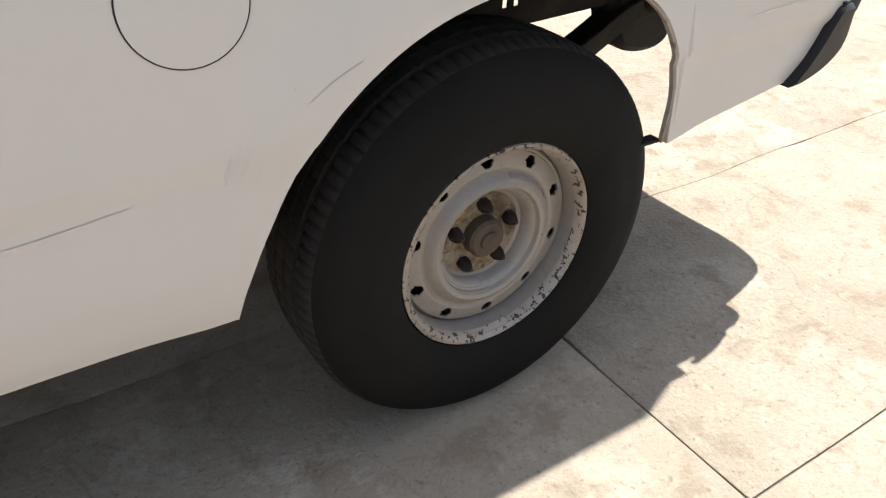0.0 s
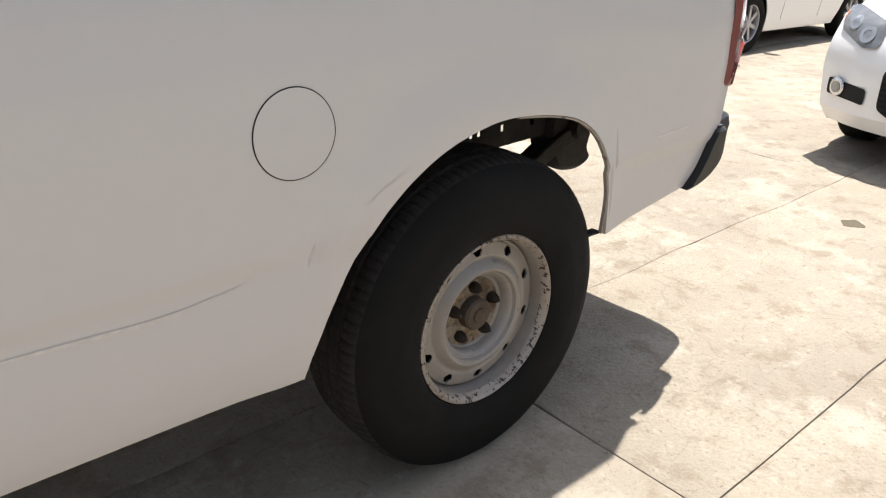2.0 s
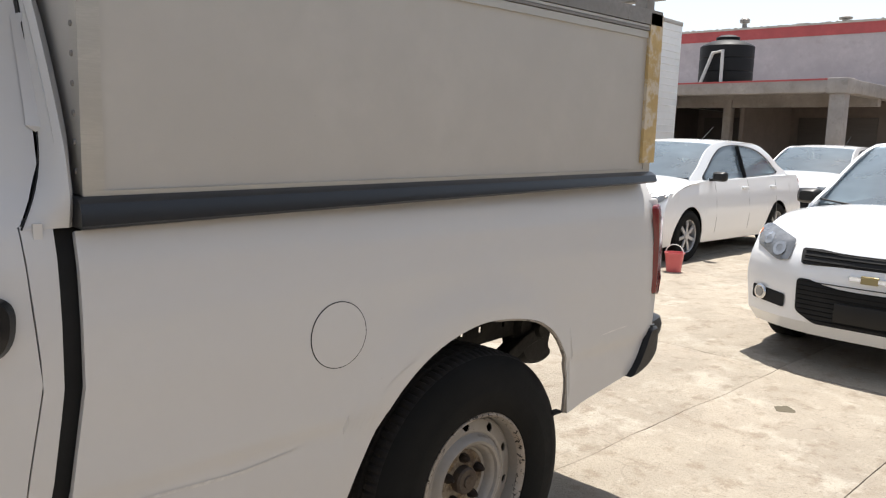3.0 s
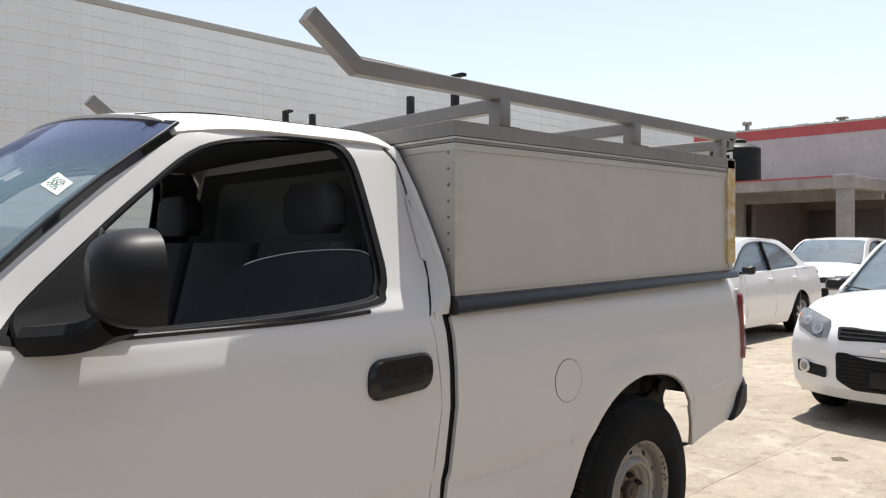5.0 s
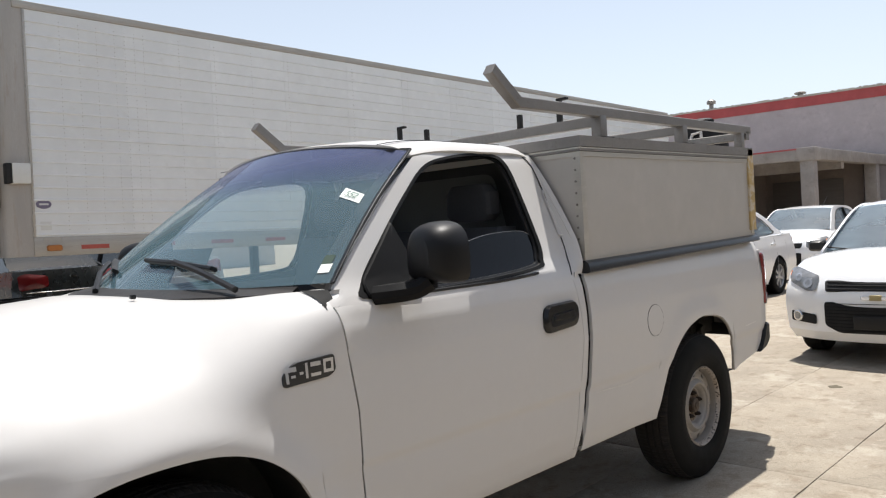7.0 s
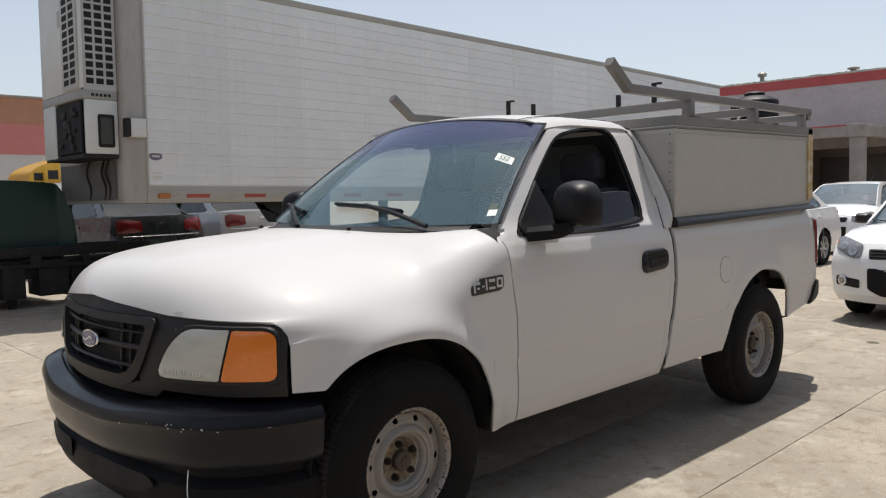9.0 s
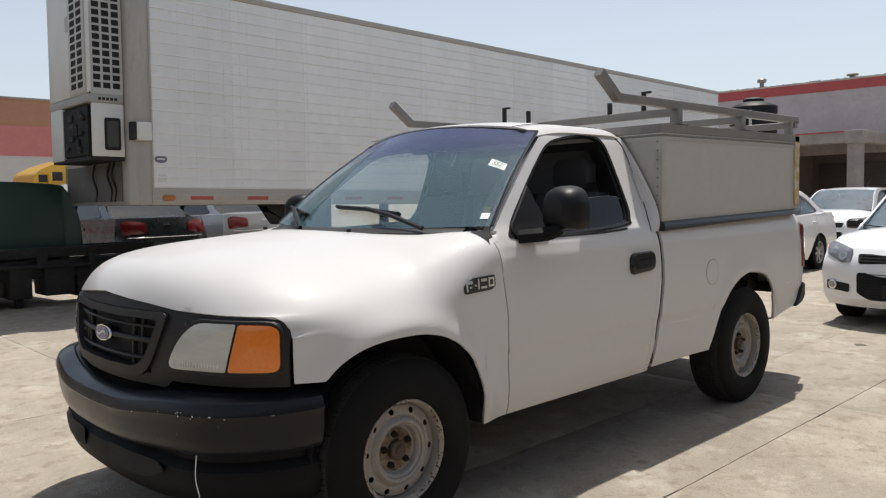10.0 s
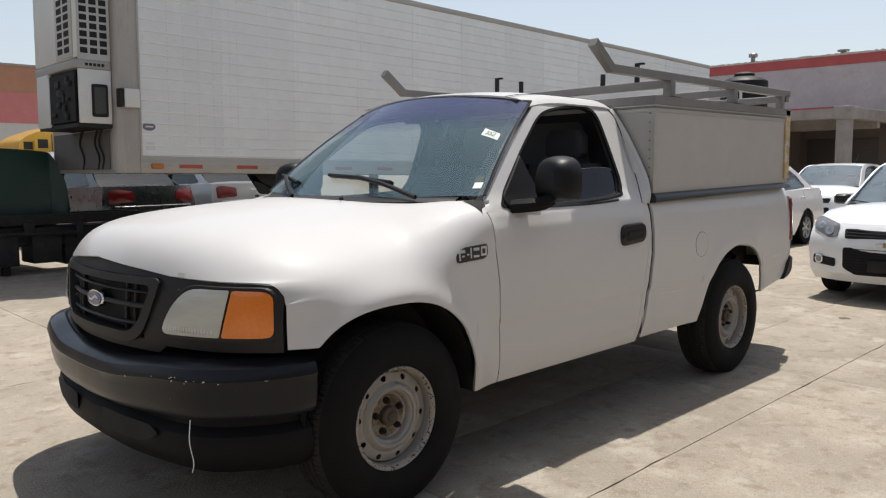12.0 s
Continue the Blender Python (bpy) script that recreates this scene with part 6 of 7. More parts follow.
part("pipe", tube([(-0.85, 0.28, 0.0), (-0.80, 0.0, 0.80), (-0.82, -0.28, 0.84), (-0.84, -0.30, 0.0)], 0.045, 8, (1, 0, 0)), PALE_WALL, tank, "pale pipe frame")

# the far building beyond the trailer's nose
far_hall = thing("painted_building", "far building painted in orange-brown, pink and pale grey bands", "building", pose(-30, 37.0, 0))
part("pale_band", box(0, 55, 0, 0.3, 0, 3.75), PALE_WALL, far_hall, "pale grey lower wall")
part("pink_band", box(0, 55, -0.02, 0.3, 3.75, 5.15), PINK, far_hall, "pink painted band")
part("orange_band", box(0, 55, 0.0, 0.3, 5.15, 6.35), ORANGE_WALL, far_hall, "orange-brown upper wall")
part("ledge", box(0, 55, -0.06, 0.3, 6.35, 6.45), CEMENT, far_hall)
part("roof", box(0, 55, 0.3, 16, 6.2, 6.4), ROOF_STUFF, far_hall)
for x in (8.0, 20.0, 33.8, 44.0):
    part("pilaster", box(x, x + 0.08, -0.05, 0, 0, 6.35), CEMENT, far_hall)

# ---- other vehicles ----
ALLOY = mat("silver_alloy", (0.48, 0.48, 0.49), 0.35, metal=0.7, vary=0.08)
# the blue film paints the sky's reflection onto the panes
CAR_GLASS = glass_mat("car_glass", (0.42, 0.5, 0.52), film_share=0.24, film=(0.48, 0.60, 0.70))
PANEL_GAP = mat("soft_grey_panel_gap", (0.30, 0.30, 0.30), 0.8, vary=0.1)
CABIN = mat("dark_cabin", (0.03, 0.03, 0.032), 0.8, vary=0.2)
CLEAR_LAMP = mat("clear_lamp_cover", (0.22, 0.225, 0.23), 0.2, metal=0.3, coat=0.8, vary=0.5, grain=16)
LAMP_GREY = mat("dull_lamp_reflector", (0.36, 0.37, 0.38), 0.2, metal=0.5, coat=1.0, vary=0.3, grain=18)
LAMP_CHROME = mat("lamp_reflector", (0.60, 0.61, 0.62), 0.15, metal=0.8, coat=1.0, vary=0.25, grain=18)


def sedan(name, label, paint, m, L=4.30, W=1.71, H=1.50, face=True, group="parked saloon cars", tail_dark=False, pane_mat=None):
    """A small saloon; its nose at x = 0, heading to -x, its middle at y = 0."""
    car = thing(name, label, "car", m, group)
    glazing = pane_mat or CAR_GLASS
    hw = W / 2
    CORE[0] = Vector((L / 2, 0, 0.6))
    wf, wr, wz = 0.86, 0.86 + 2.50 * L / 4.30, 0.31
    belt = [(0.0, 0.78), (0.5, 0.87), (1.0, 0.96), (2.0, 0.98), (3.3, 1.01), (L, 1.03)]
    bz_ = lambda x: lerp(x, [b[0] for b in belt], [b[1] for b in belt])

    def front(y, z):
        return 0.24 * (abs(y) / hw) ** 3.0 + lerp(z, [0.18, 0.30, 0.54, 0.68, 0.80, 0.90], [0.08, 0.0, 0.0, 0.025, 0.11, 0.28])

    def back(y, z):
        return L - 0.20 * (abs(y) / hw) ** 3.2 - lerp(z, [0.25, 0.38, 0.58, 0.80, 1.04], [0.08, 0.0, 0.02, 0.05, 0.10])

    def flank_y(z):
        return hw - lerp(z, [0.18, 0.30, 0.55, 0.80, 1.02], [0.075, 0.03, 0.0, 0.015, 0.07])

    def foot(x):
        for c in (wf, wr):
            if abs(x - c) < 0.375:
                return 0.20 + 0.47 * math.sqrt(max(0, 1 - ((x - c) / 0.375) ** 2)) + 0.0
        return 0.20

    xs = sorted(set(list(np.linspace(0, 1, 30)) + [min(1, max(0, (c + 0.375 * math.cos(math.pi * k / 18) - 0.24) / (L - 0.44))) for c in (wf, wr) for k in range(19)]))
    def side(sign):
        rows = []
        for r in range(11):
            v = r / 10
            row = []
            for u in xs:
                xm = 0.24 + u * (L - 0.44)
                z = foot(xm) + v * (bz_(xm) - foot(xm))
                x0, x1 = front(hw, min(z, 0.8)), back(hw, z)
                row.append((x0 + u * (x1 - x0), sign * flank_y(z), z))
            rows.append(row)
        return surf(rows)

    ys = np.linspace(-1, 1, 21)
    nose_g = surf([[(front(hw * y, z), y * flank_y(z), z) for y in ys] for z in (0.215, 0.25, 0.30, 0.40, 0.50, 0.58, 0.66, 0.74, 0.82)])
    body = part("body", join(side(1), side(-1), nose_g, surf([[(back(hw * y, z), y * flank_y(z), z) for y in ys] for z in np.linspace(0.24, 1.03, 10)])), paint, car, thick=0.01)
    # bonnet and boot lid
    xa, xb, xc, xd = 0.98, L - 0.62, 1.78, L - 1.15        # windscreen foot, rear glass foot, roof front, roof back
    hood = [[(front(hw * y, 0.82) + t * (xa + 0.12 * abs(y) ** 2 - front(hw * y, 0.82)), y * (flank_y(0.78) - 0.02 * t), 0.82 + (1.025 - 0.82) * (1 - (1 - t) ** 2.0) ** 0.75 - (0.055 + 0.02 * t) * abs(y) ** 3) for t in np.linspace(0, 1, 10)] for y in ys]
    part("bonnet", surf(hood), paint, car, thick=0.01)
    boot = [[(xb - 0.06 * abs(y) + t * (back(hw * y, 1.03) - xb + 0.06 * abs(y)), y * flank_y(1.0), 1.06 - 0.03 * t - 0.045 * abs(y) ** 3) for t in np.linspace(0, 1, 6)] for y in ys]
    part("boot_lid", surf(boot), paint, car, thick=0.01)
    part("shoulder", join(*(surf([[(x, s * (flank_y(1.0) - 0.10 * t), bz_(x) + 0.02 * t) for x in np.linspace(xa, xb, 16)] for t in (0, 0.5, 1)]) for s in (1, -1))), paint, car)
    # roof with rounded edges, pillars, and glass between
    rw = hw * 0.70
    roof = [[(xc - 0.05 * (1 - y * y) + t * (xd - xc + 0.05 * (1 - y * y)), y * rw, H - 0.035 * abs(y) ** 3 - 0.05 * (1 - min(1, t * 3)) ** 2 - 0.05 * max(0, (t - 0.6) / 0.4) ** 2) for t in np.linspace(0, 1, 10)] for y in ys]
    part("roof", surf(roof), paint, car, thick=0.02)

    def on_flank(x, z, out=0.0, s=-1):
        t = (z - 0.96) / (H - 0.06 - 0.96)
        return (x, s * ((hw - 0.10) + t * (rw - hw + 0.10) + out), z)

    for s in (1, -1):
        fit_xz = lambda pts: [(x * L / 4.35, 0.96 + (z - 0.96) * (H - 0.96) / 0.54 if z > 0.96 else z) for x, z in pts]
        frame_o = fit_xz([(0.98, 0.94), (1.26, 1.16), (1.56, 1.36), (1.86, 1.452), (2.25, 1.470), (2.6, 1.468), (3.0, 1.445), (3.34, 1.33), (3.60, 1.16), (3.80, 1.01), (2.9, 0.97), (2.0, 0.95)])
        frame_i = fit_xz([(1.34, 0.99), (1.52, 1.15), (1.74, 1.295), (1.96, 1.385), (2.25, 1.420), (2.6, 1.415), (2.95, 1.365), (3.20, 1.265), (3.36, 1.15), (3.41, 1.055), (2.7, 1.015), (2.0, 0.99)])
        fo, fi = smooth_line(frame_o, 4, True), smooth_line(frame_i, 4, True)
        part("side_frame", surf([[on_flank(*p, 0, s) for p in fo], [on_flank(*p, 0.004, s) for p in between(fo, fi, 0.5)], [on_flank(*p, 0, s) for p in fi]], True), paint, car, thick=0.02)
        part("side_window", patch(fi, lambda u, v, o, s=s: on_flank(u, v, -0.006, s), 3), glazing, car)
        part("window_trim", frame_ring(fi, between(fi, fo, 0.12), lambda u, v, o, s=s: on_flank(u, v, o, s), 0.0, 0.005), BLACK_PLASTIC, car)
        part("door_pillar", sweep([on_flank(2.42 * L / 4.35, 0.99, 0.002, s), on_flank(2.38 * L / 4.35, H - 0.085, 0.002, s)], rect(0.02, 0.085, 0.004), (0, s, 0)), BLACK_PLASTIC, car)
        for x in (1.52, 2.44, 3.30):
            part("door_seam", sweep([(x + 0.02 * math.sin(z * 5), s * (flank_y(z) + 0.001), z) for z in (0.32, 0.5, 0.7, 0.85, 0.97)], rect(0.004, 0.004, 0.001), (0, s, 0)), PANEL_GAP, car)
        for x in (2.22, 3.08):
            part("door_handle", box(x, x + 0.17, s * (flank_y(0.86) + 0.012) - 0.012, s * (flank_y(0.86) + 0.012) + 0.012, 0.85, 0.885, 0.01), paint, car)
        mirror = [[(1.34 + 0.10 * t, s * (hw + 0.06) + yy * q, 1.03 + zz * q) for yy, zz in rounded([(-0.09, -0.06), (0.09, -0.06), (0.09, 0.06), (-0.09, 0.065)], 0.04, 3)] for t, q in ((0, 0.6), (0.3, 0.9), (0.7, 1.0), (1, 0.95))]
        part("wing_mirror", join(capped(mirror), box(1.40, 1.44, s * (hw - 0.08) if s > 0 else s * (hw + 0.0), s * (hw + 0.0) if s > 0 else s * (hw - 0.08), 0.97, 1.0)), BLACK_PLASTIC, car)
    screen_rows = [[(xa + 0.12 * y * y + t * (xc - 0.04 * (1 - y * y) - xa - 0.12 * y * y) - 0.03 * math.sin(math.pi * t) * 0.5, y * (hw - 0.12 + t * (rw - hw + 0.10)), 1.015 + t * (H - 0.05 - 1.015) + 0.025 * math.sin(math.pi * t) - 0.02 * abs(y) ** 3) for y in np.linspace(-1, 1, 13)] for t in np.linspace(0, 1, 7)]
    part("windscreen", surf(screen_rows), glazing, car)
    part("rear_glass", surf([[(xb + t * (xd - xb) + 0.03 * math.sin(math.pi * t), y * (hw - 0.13 + t * (rw - hw + 0.10)), 1.05 + t * (H - 0.09 - 1.05) - 0.02 * abs(y) ** 3) for y in np.linspace(-1, 1, 11)] for t in np.linspace(0, 1, 6)]), glazing, car)
    part("cabin", join(box(xa + 0.1, xb - 0.05, -hw + 0.12, hw - 0.12, 0.25, 0.93), box(1.9, 2.1, -0.62, -0.12, 0.9, 1.22, 0.05), box(1.9, 2.1, 0.12, 0.62, 0.9, 1.22, 0.05), box(3.0, 3.2, -0.6, 0.6, 0.9, 1.15, 0.05)), CABIN, car)
    part("underbody", join(box(0.35, L - 0.3, -hw + 0.25, hw - 0.25, 0.17, 0.5), box(0.3, L - 0.25, -hw + 0.12, hw - 0.12, 0.5, 0.68)), FRAME, car)
    for yy in (-0.45, 0.30):
        part("wiper", tube([(xa + 0.02, yy, 0.985), (xa + 0.10, yy + 0.45, 1.035)], 0.008, 5, (0, 0, 1)), BLACK_PLASTIC, car)
    if face:
        on_f = lambda y, z, o=0.0: (front(y, z) - o, y * (1 + 0.0 * z), z)
        for s in (1, -1):
            lamp = rounded([(s * 0.515, 0.680), (s * 0.60, 0.668), (s * 0.80, 0.745), (s * 0.848, 0.862), (s * 0.78, 0.880), (s * 0.505, 0.808)], 0.025, 3)
            hl = part("headlamp", patch(lamp, lambda u, v, o: on_f(u, v, 0.008 + o), 3, 0.012), CLEAR_LAMP, car, "clear headlamp")
            for by, bz0, br in ((0.605, 0.742, 0.048), (0.715, 0.792, 0.040)):
                bulb = [(s * by + br * math.cos(a), bz0 + 0.92 * br * math.sin(a)) for a in np.linspace(0, 2 * math.pi, 18, endpoint=False)]
                cup = [(s * by + (u - s * by) * 0.55, bz0 + (v - bz0) * 0.55) for u, v in bulb]
                rim = part("reflector", frame_ring(bulb, cup, on_f, 0.016, 0.0235), LAMP_GREY, hl)
                part("bulb", patch(cup, lambda u, v, o: on_f(u, v, 0.0215), 1), CLEAR_LAMP, hl)
            turn = rounded([(s * 0.812, 0.80), (s * 0.822, 0.805), (s * 0.830, 0.845), (s * 0.820, 0.842)], 0.005, 2)
            part("turn_signal", patch(turn, lambda u, v, o: on_f(u, v, 0.021), 1), AMBER, hl)
            fogs = rounded([(s * 0.51, 0.365), (s * 0.775, 0.385), (s * 0.775, 0.478), (s * 0.51, 0.455)], 0.02, 3)
            fg = part("fog_lamp_bay", patch(fogs, lambda u, v, o: on_f(u, v, 0.006), 2), SEAM, car, "dark fog lamp bay")
            fl = [(s * 0.70 + 0.052 * math.cos(a), 0.435 + 0.052 * math.sin(a)) for a in np.linspace(0, 2 * math.pi, 18, endpoint=False)]
            part("fog_lamp", slab(fl, on_f, 0.006, 0.03, 0.010), LAMP_CHROME, fg, "round fog lamp")
            part("fog_lens", patch([(s * 0.70 + (u - s * 0.70) * 0.62, 0.435 + (v - 0.435) * 0.62) for u, v in fl], lambda u, v, o: on_f(u, v, 0.0325), 1), CLEAR_LAMP, fg)
        up = rounded([(-0.425, 0.668), (0.425, 0.668), (0.445, 0.768), (-0.445, 0.768)], 0.025, 3)
        low = rounded([(-0.30, 0.300), (0.30, 0.300), (0.43, 0.365), (0.435, 0.578), (-0.435, 0.578), (-0.43, 0.365)], 0.03, 3)
        for g_name, shape in (("upper_grille", up), ("lower_grille", low)):
            gr = part(g_name, patch(shape, lambda u, v, o: on_f(u, v, 0.008), 3), SEAM, car, "black mesh grille")
            zmin, zmax = min(p[1] for p in shape), max(p[1] for p in shape)
            for z in np.arange(zmin + 0.025, zmax - 0.01, 0.03):
                w = 0.415 if g_name == "upper_grille" else lerp(z, [0.30, 0.365, 0.55], [0.30, 0.42, 0.425])
                part("grille_slat", sweep([on_f(y, z, 0.012) for y in np.linspace(-w, w, 9)], rect(0.006, 0.006, 0.001)), MATTE_BLACK, gr)
        part("plate_holder", box(front(0, 0.40) - 0.022, front(0, 0.40) - 0.008, -0.18, 0.18, 0.34, 0.46, 0.004), BLACK_PLASTIC, car)
        bar = rounded([(-0.12, 0.608), (0.12, 0.608), (0.12, 0.636), (-0.12, 0.636)], 0.008, 2)
        emb = part("emblem", slab(bar, on_f, 0.004, 0.02, 0.004), CHROME, car, "plain gold and chrome emblem")
        part("emblem_middle", slab(rounded([(-0.05, 0.598), (0.05, 0.598), (0.05, 0.646), (-0.05, 0.646)], 0.006, 2), on_f, 0.006, 0.022, 0.004), mat("emblem_gold", (0.36, 0.29, 0.14), 0.35, metal=0.7) if "emblem_gold" not in bpy.data.materials else bpy.data.materials["emblem_gold"], emb)
    on_b = lambda y, z, o=0.0: (back(y, z) + o, y, z)
    for s in (1, -1):
        tlm = rounded([(s * 0.40, 0.80), (s * 0.80, 0.765), (s * 0.805, 0.965), (s * 0.70, 0.995), (s * 0.40, 0.955)], 0.04, 3)
        part("tail_lamp", patch(tlm, lambda u, v, o: on_b(u, v, 0.008 + o), 3, 0.012), RED_LAMP, car, "red tail lamp")
    if tail_dark:
        part("chrome_strip", sweep([on_b(y, 0.735, 0.012) for y in np.linspace(-0.72, 0.72, 17)], rect(0.008, 0.014, 0.003)), CHROME, car)
        part("tail_badge", slab(rounded([(-0.06, 0.905), (0.06, 0.905), (0.06, 0.935), (-0.06, 0.935)], 0.008, 2), on_b, 0.002, 0.014, 0.003), CHROME, car)
    # wheels
    for x in (wf, wr):
        for s in (1, -1):
            mm = Matrix.Translation((x, s * (hw - 0.11), wz)) @ (Matrix.Rotation(math.pi, 4, "Z") if s > 0 else Matrix())
            tyre = lathe([(0.20, -0.09), (0.215, -0.10), (0.26, -0.105), (0.295, -0.095), (0.31, -0.075), (0.31, 0.075), (0.29, 0.1), (0.20, 0.09)], 40)
            w = part("wheel", moved(join(lathe([(0.205, -0.09), (0.195, -0.085), (0.185, -0.05), (0.18, 0.0)], 36)), mm), ALLOY, car, "silver spoked wheel")
            part("hub", moved(lathe([(0.05, -0.07), (0.045, -0.082), (0, -0.085)], 16), mm), ALLOY, w)
            for k in range(7):
                part("spoke", moved(moved(box(0.03, 0.19, -0.075, -0.055, -0.022, 0.022, 0.006), Matrix.Rotation(2 * math.pi * k / 7 + 0.3, 4, "Y")), mm), ALLOY, w)
            part("tyre", moved(tyre, mm), RUBBER, w)
            part("brake_disc", moved(lathe([(0.18, -0.02), (0, -0.02)], 24), mm), FRAME, w)
    part("antenna", tube([(xc + 0.12, -0.35, H - 0.03), (xc + 0.42, -0.36, H + 0.16)], 0.005, 5, (0, 1, 0)), BLACK_PLASTIC, car)
    return car


head = lambda dx, dy: math.degrees(math.atan2(dy, dx)) + 180
sedan("saloon_car", "white saloon car parked side-on with silver wheels", WHITE_CLEAN, pose(9.22, 3.97, 0, 0, 0, head(-1, 0.01)), L=4.35)
sedan("saloon_car", "white saloon car with black grilles facing the yard", WHITE_CLEAN, pose(6.49, 0.04, 0, 0, 0, head(-1, 0.0)))
sedan("saloon_car", "white saloon car parked in front of the portico", WHITE_CLEAN, pose(14.7, 3.9, 0, 0, 0, head(-1, -0.04)))
DARK_GLASS = glass_mat("dark_car_glass", (0.10, 0.12, 0.12), film_share=0.03)
DARK_PAINT = mat("dark_green_grey_paint", (0.014, 0.018, 0.020), 0.28, coat=0.8, vary=0.1)
SILVER_PAINT = mat("silver_grey_paint", (0.42, 0.43, 0.44), 0.3, metal=0.4, coat=0.7, vary=0.06)


def parked_tail(name, label, paint, cx, cy, dx, dy, L=4.6):
    """A saloon seen from behind: the middle of its tail at (cx, cy), heading along (dx, dy)."""
    d = Vector((dx, dy)).normalized()
    return sedan(name, label, paint, pose(cx + d.x * L, cy + d.y * L, 0, 0, 0, head(d.x, d.y)) @ Matrix.Diagonal((1, 1, 1.15, 1)), L=L, W=1.80, H=1.44, face=False, tail_dark=True, pane_mat=DARK_GLASS)


parked_tail("saloon_car", "dark saloon car with red tail lamps behind the trailer", DARK_PAINT, 3.78, 10.80, -0.12, 0.993)
parked_tail("saloon_car", "silver saloon car with red tail lamps behind the trailer", SILVER_PAINT, 6.35, 11.9, -0.1, 0.995)
parked_tail("saloon_car", "white saloon car parked far behind the trailer", WHITE_CLEAN, 3.4, 19.0, 0.2, 0.98)

# dark green van body and a bare black trailer chassis in front of it
GREEN = mat("dark_green_van_paint", (0.008, 0.040, 0.030), 0.5, coat=0.15, vary=0.15)
van = thing("green_van", "dark green van body with rounded roof edge", "van", pose(1.95, 9.75, -0.03, 0, 0, 6))
van_sec = smooth_line([(-0.03, 0.80), (0.0, 0.95), (-0.03, 1.25), (-0.10, 1.52), (-0.19, 1.70), (-0.36, 1.775), (-1.6, 1.82), (-4.4, 1.82)], 4)
rows = [[(x, y + (0.25 * max(0, (z - 1.2)) ** 1.5 if y < 0.5 else 0), z) for x, z in van_sec] for y in (0.0, 0.02, 0.06, 0.9, 1.7)]
part("shell", join(surf(rows), surf([[(x, 0.0 + 0.25 * max(0, (z - 1.2)) ** 1.5, 0.80), (x, 0.25 * max(0, (z - 1.2)) ** 1.5, z)] for x, z in van_sec])), GREEN, van, thick=0.02)
part("lower_trim", box(-4.4, 0.02, -0.02, 0.06, 0.74, 0.82, 0.01), FRAME, van)
part("underside", box(-4.3, -0.15, 0.1, 1.6, 0.40, 0.80), FRAME, van)
for x in (-2.0, -3.9):
    part("wheel", moved(plain_wheel(0.33, 0.22), Matrix.Translation((x, 0.2, 0.40))), RUBBER, van)
chassis_t = thing("trailer_chassis", "bare black steel trailer chassis on the concrete", "chassis", pose(-3.6, 9.15, 0, 0, 0, 2))
for y in (0.0, 0.55):
    part("rail", box(0, 6.5, y, y + 0.09, 0.70, 0.84, 0.01), FRAME, chassis_t, "black steel rail")
for k in range(11):
    part("cross_member", box(0.2 + 0.6 * k, 0.28 + 0.6 * k, 0.09, 0.55, 0.72, 0.82), FRAME, chassis_t)
for k, x in enumerate((0.5, 1.4, 2.3, 3.2, 4.1, 4.8, 5.5, 6.1)):
    part("bracket", box(x, x + 0.09 + 0.05 * (k % 2), -0.03, 0.02, 0.48 + 0.05 * (k % 3), 0.74, 0.01), FRAME, chassis_t)
part("air_pipe", tube(smooth_line([(0.2, -0.02, 0.55), (1.6, -0.04, 0.50), (3.2, -0.02, 0.60), (6.3, -0.03, 0.55)], 4), 0.03, 7), FRAME, chassis_t)
part("axle_beam", box(1.0, 6.2, 0.1, 0.5, 0.40, 0.66, 0.02), FRAME, chassis_t)
clutter = random.Random(21)
for k in range(13):
    x0 = 0.3 + 0.46 * k
    part("under_box", box(x0, x0 + clutter.uniform(0.25, 0.44), clutter.uniform(-0.02, 0.12), 0.5, clutter.uniform(0.02, 0.16), 0.55 + clutter.uniform(0, 0.12), 0.02), FRAME if k % 4 else RUST, chassis_t)
for x in (0.5, 1.5):
    part("tyre", moved(plain_wheel(0.40, 0.22), Matrix.Translation((x, 0.3, 0.40))), RUBBER, chassis_t)
for x in (4.55, 6.1):
    part("stand", box(x, x + 0.10, 0.15, 0.25, 0.0, 0.45, 0.01), FRAME, chassis_t, "black steel prop")
# yellow lorry cab far off
YELLOW = mat("yellow_lorry_paint", (0.60, 0.34, 0.02), 0.4, coat=0.5, vary=0.08)
lorry = thing("yellow_lorry", "yellow lorry cab with sloping roof fairing", "lorry", pose(4.70, 22.0, 0.22))
fair = smooth_line([(2.1, 1.2), (2.1, 2.55), (1.9, 2.68), (1.2, 2.62), (0.5, 2.40), (0.1, 2.18), (0.0, 1.9), (-0.2, 1.5), (-0.25, 0.6)], 4)
part("cab", join(*(capped([[(x, y, z) for x, z in fair + [(2.1, 0.6)]] for y in (0.0, 2.2)]),)), YELLOW, lorry)
part("windscreen", box(0.14, 0.42, -0.01, 0.0, 1.90, 2.12, 0.003), CABIN, lorry)
part("side_window", box(0.52, 0.80, -0.01, 0.0, 1.94, 2.20, 0.003), CABIN, lorry)
part("door_seam", box(0.90, 0.92, -0.008, -0.001, 1.0, 2.34), SEAM, lorry)
part("wing_mirror", box(0.36, 0.44, -0.25, -0.05, 1.80, 2.15, 0.02), YELLOW, lorry)
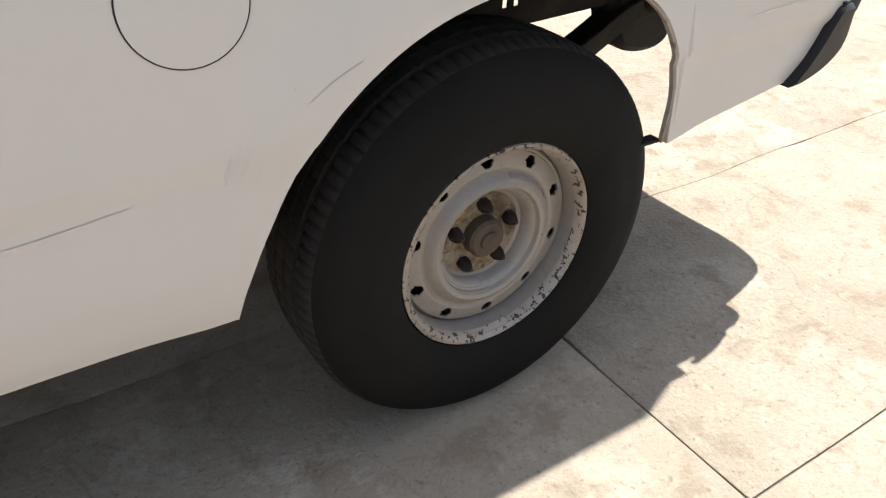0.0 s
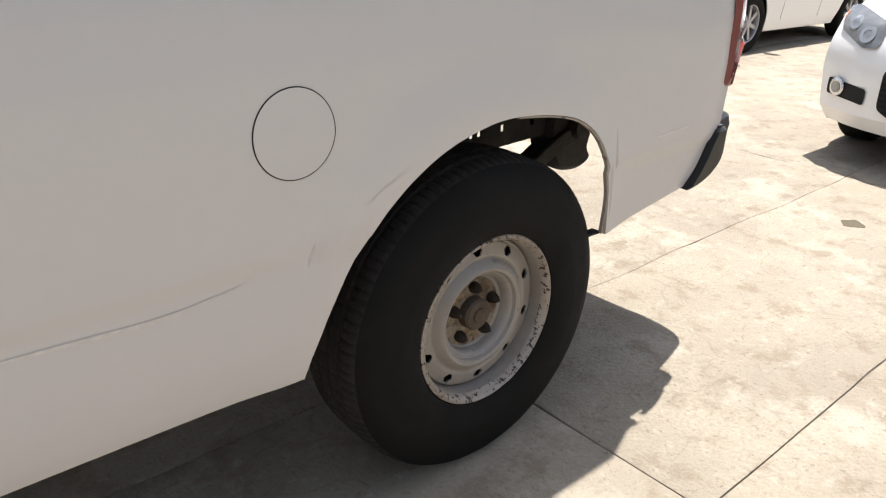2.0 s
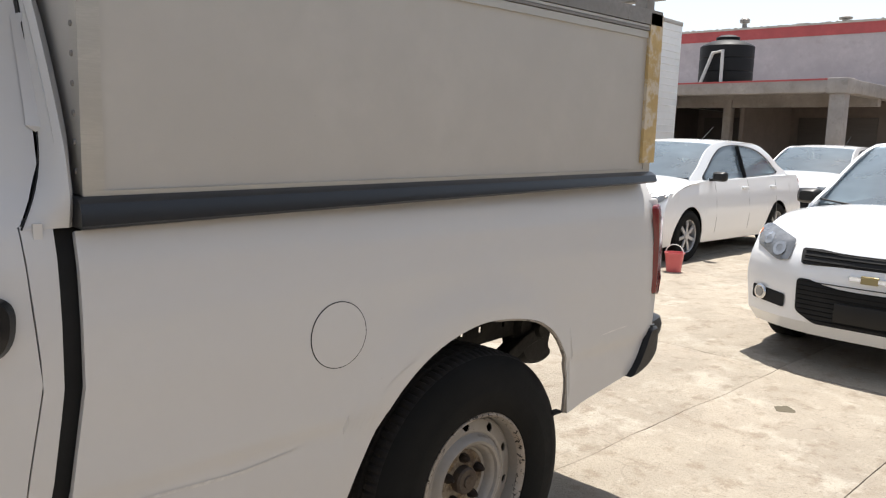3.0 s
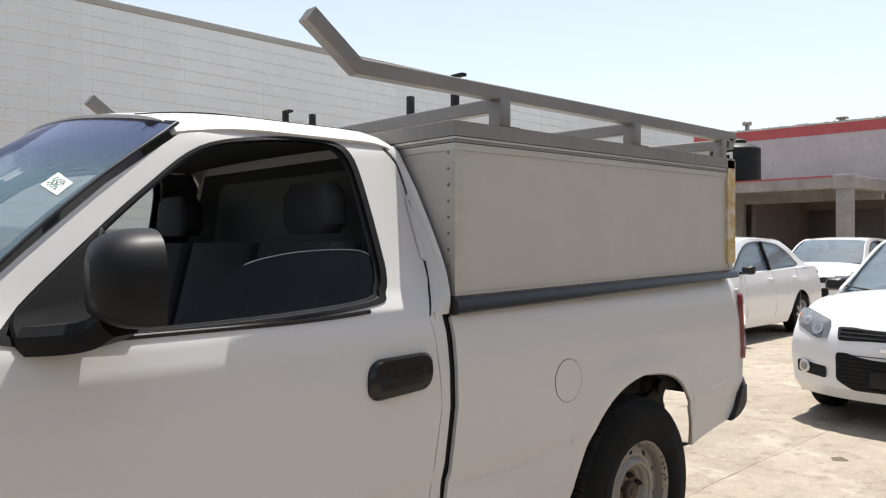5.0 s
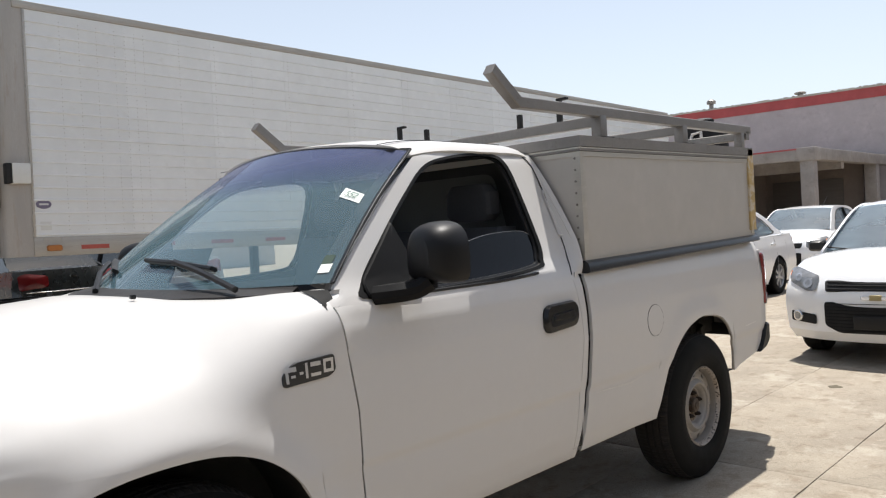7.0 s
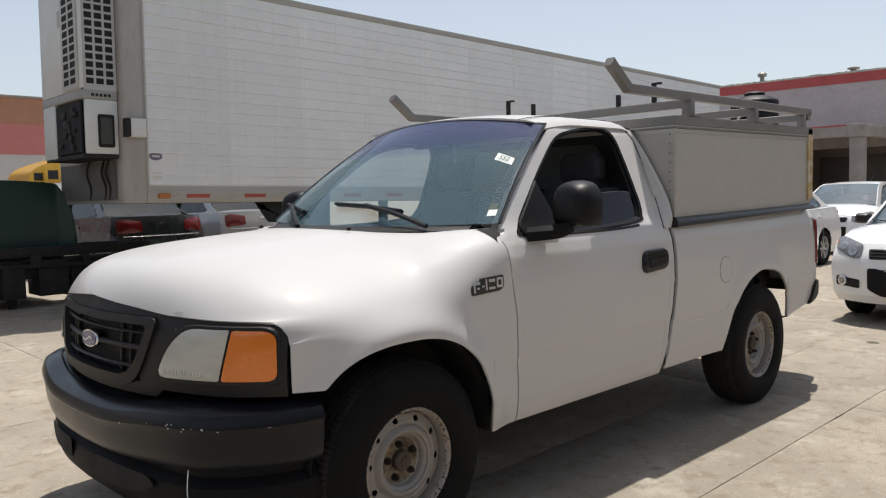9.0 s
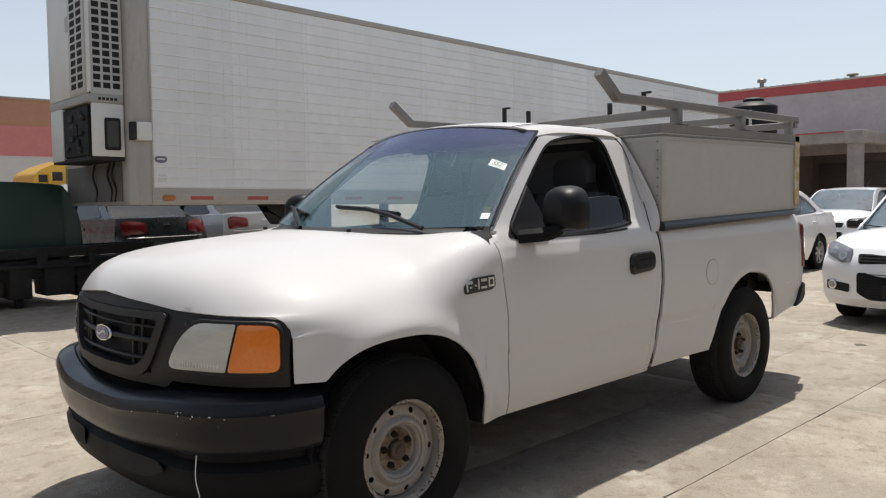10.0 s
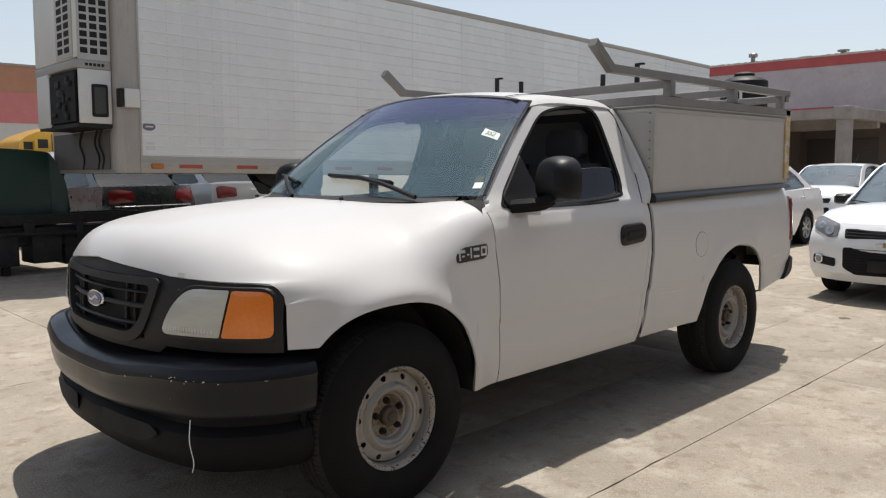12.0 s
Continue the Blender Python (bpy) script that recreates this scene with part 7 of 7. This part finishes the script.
for k in range(3):
    part("roof_marker", box(1.0 + 0.35 * k, 1.10 + 0.35 * k, -0.02, 0.02, 2.56 + 0.03 * k, 2.60 + 0.03 * k, 0.01), AMBER, lorry)
for x in (0.4, 2.0):
    part("wheel", moved(plain_wheel(0.5, 0.28), Matrix.Translation((x, 0.15, 0.28))), RUBBER, lorry)
# white lorry cab between the yellow one and the trailer
white_cab = thing("white_lorry", "white lorry cab with dark side windows, parked far off", "lorry", pose(4.55, 19.6, 0))
cab_line = smooth_line([(2.2, 0.55), (2.2, 1.95), (2.05, 2.05), (0.75, 2.03), (0.55, 1.95), (0.25, 1.45), (-0.35, 1.30), (-0.5, 1.0), (-0.5, 0.55)], 4)
part("cab", capped([[(x, y, z) for x, z in cab_line] for y in (0.0, 0.03, 1.9)]), WHITE_CLEAN, white_cab)
for x0, x1 in ((0.50, 0.95), (1.05, 1.5)):
    part("side_window", slab(rounded([(x0, 1.50), (x1, 1.50), (x1, 1.88), (x0 + 0.12, 1.88)], 0.04, 3), lambda u, v, o: (u, -0.002 - o, v), 0, 0.006, 0.002), CABIN, white_cab)
part("mirror", box(0.30, 0.38, -0.22, -0.05, 1.48, 1.80, 0.02), BLACK_PLASTIC, white_cab)
for x in (0.1, 1.7):
    part("wheel", moved(plain_wheel(0.42, 0.25), Matrix.Translation((x, 0.12, 0.42))), RUBBER, white_cab)
# bucket beside the white saloon
PINK_PLASTIC = mat("pink_red_bucket_plastic", (0.62, 0.13, 0.13), 0.4, vary=0.08)
pail = thing("bucket", "pink-red plastic bucket with a white handle on the concrete", "bucket", pose(9.26, 2.84, 0) @ Matrix.Diagonal((0.76, 0.76, 0.76, 1)))
up_m = Matrix.Rotation(math.pi / 2, 4, "X")
part("pail", moved(lathe([(0, 0.005), (0.105, 0.0), (0.135, 0.26), (0.148, 0.265), (0.148, 0.285), (0.135, 0.285), (0.13, 0.26), (0.10, 0.02), (0, 0.02)], 28), up_m), PINK_PLASTIC, pail)
part("handle", tube([(0.0, 0.145 * math.cos(a), 0.27 + 0.13 * math.sin(a)) for a in np.linspace(0, math.pi, 15)], 0.006, 6, (1, 0, 0)), PAPER, pail, "white wire handle")
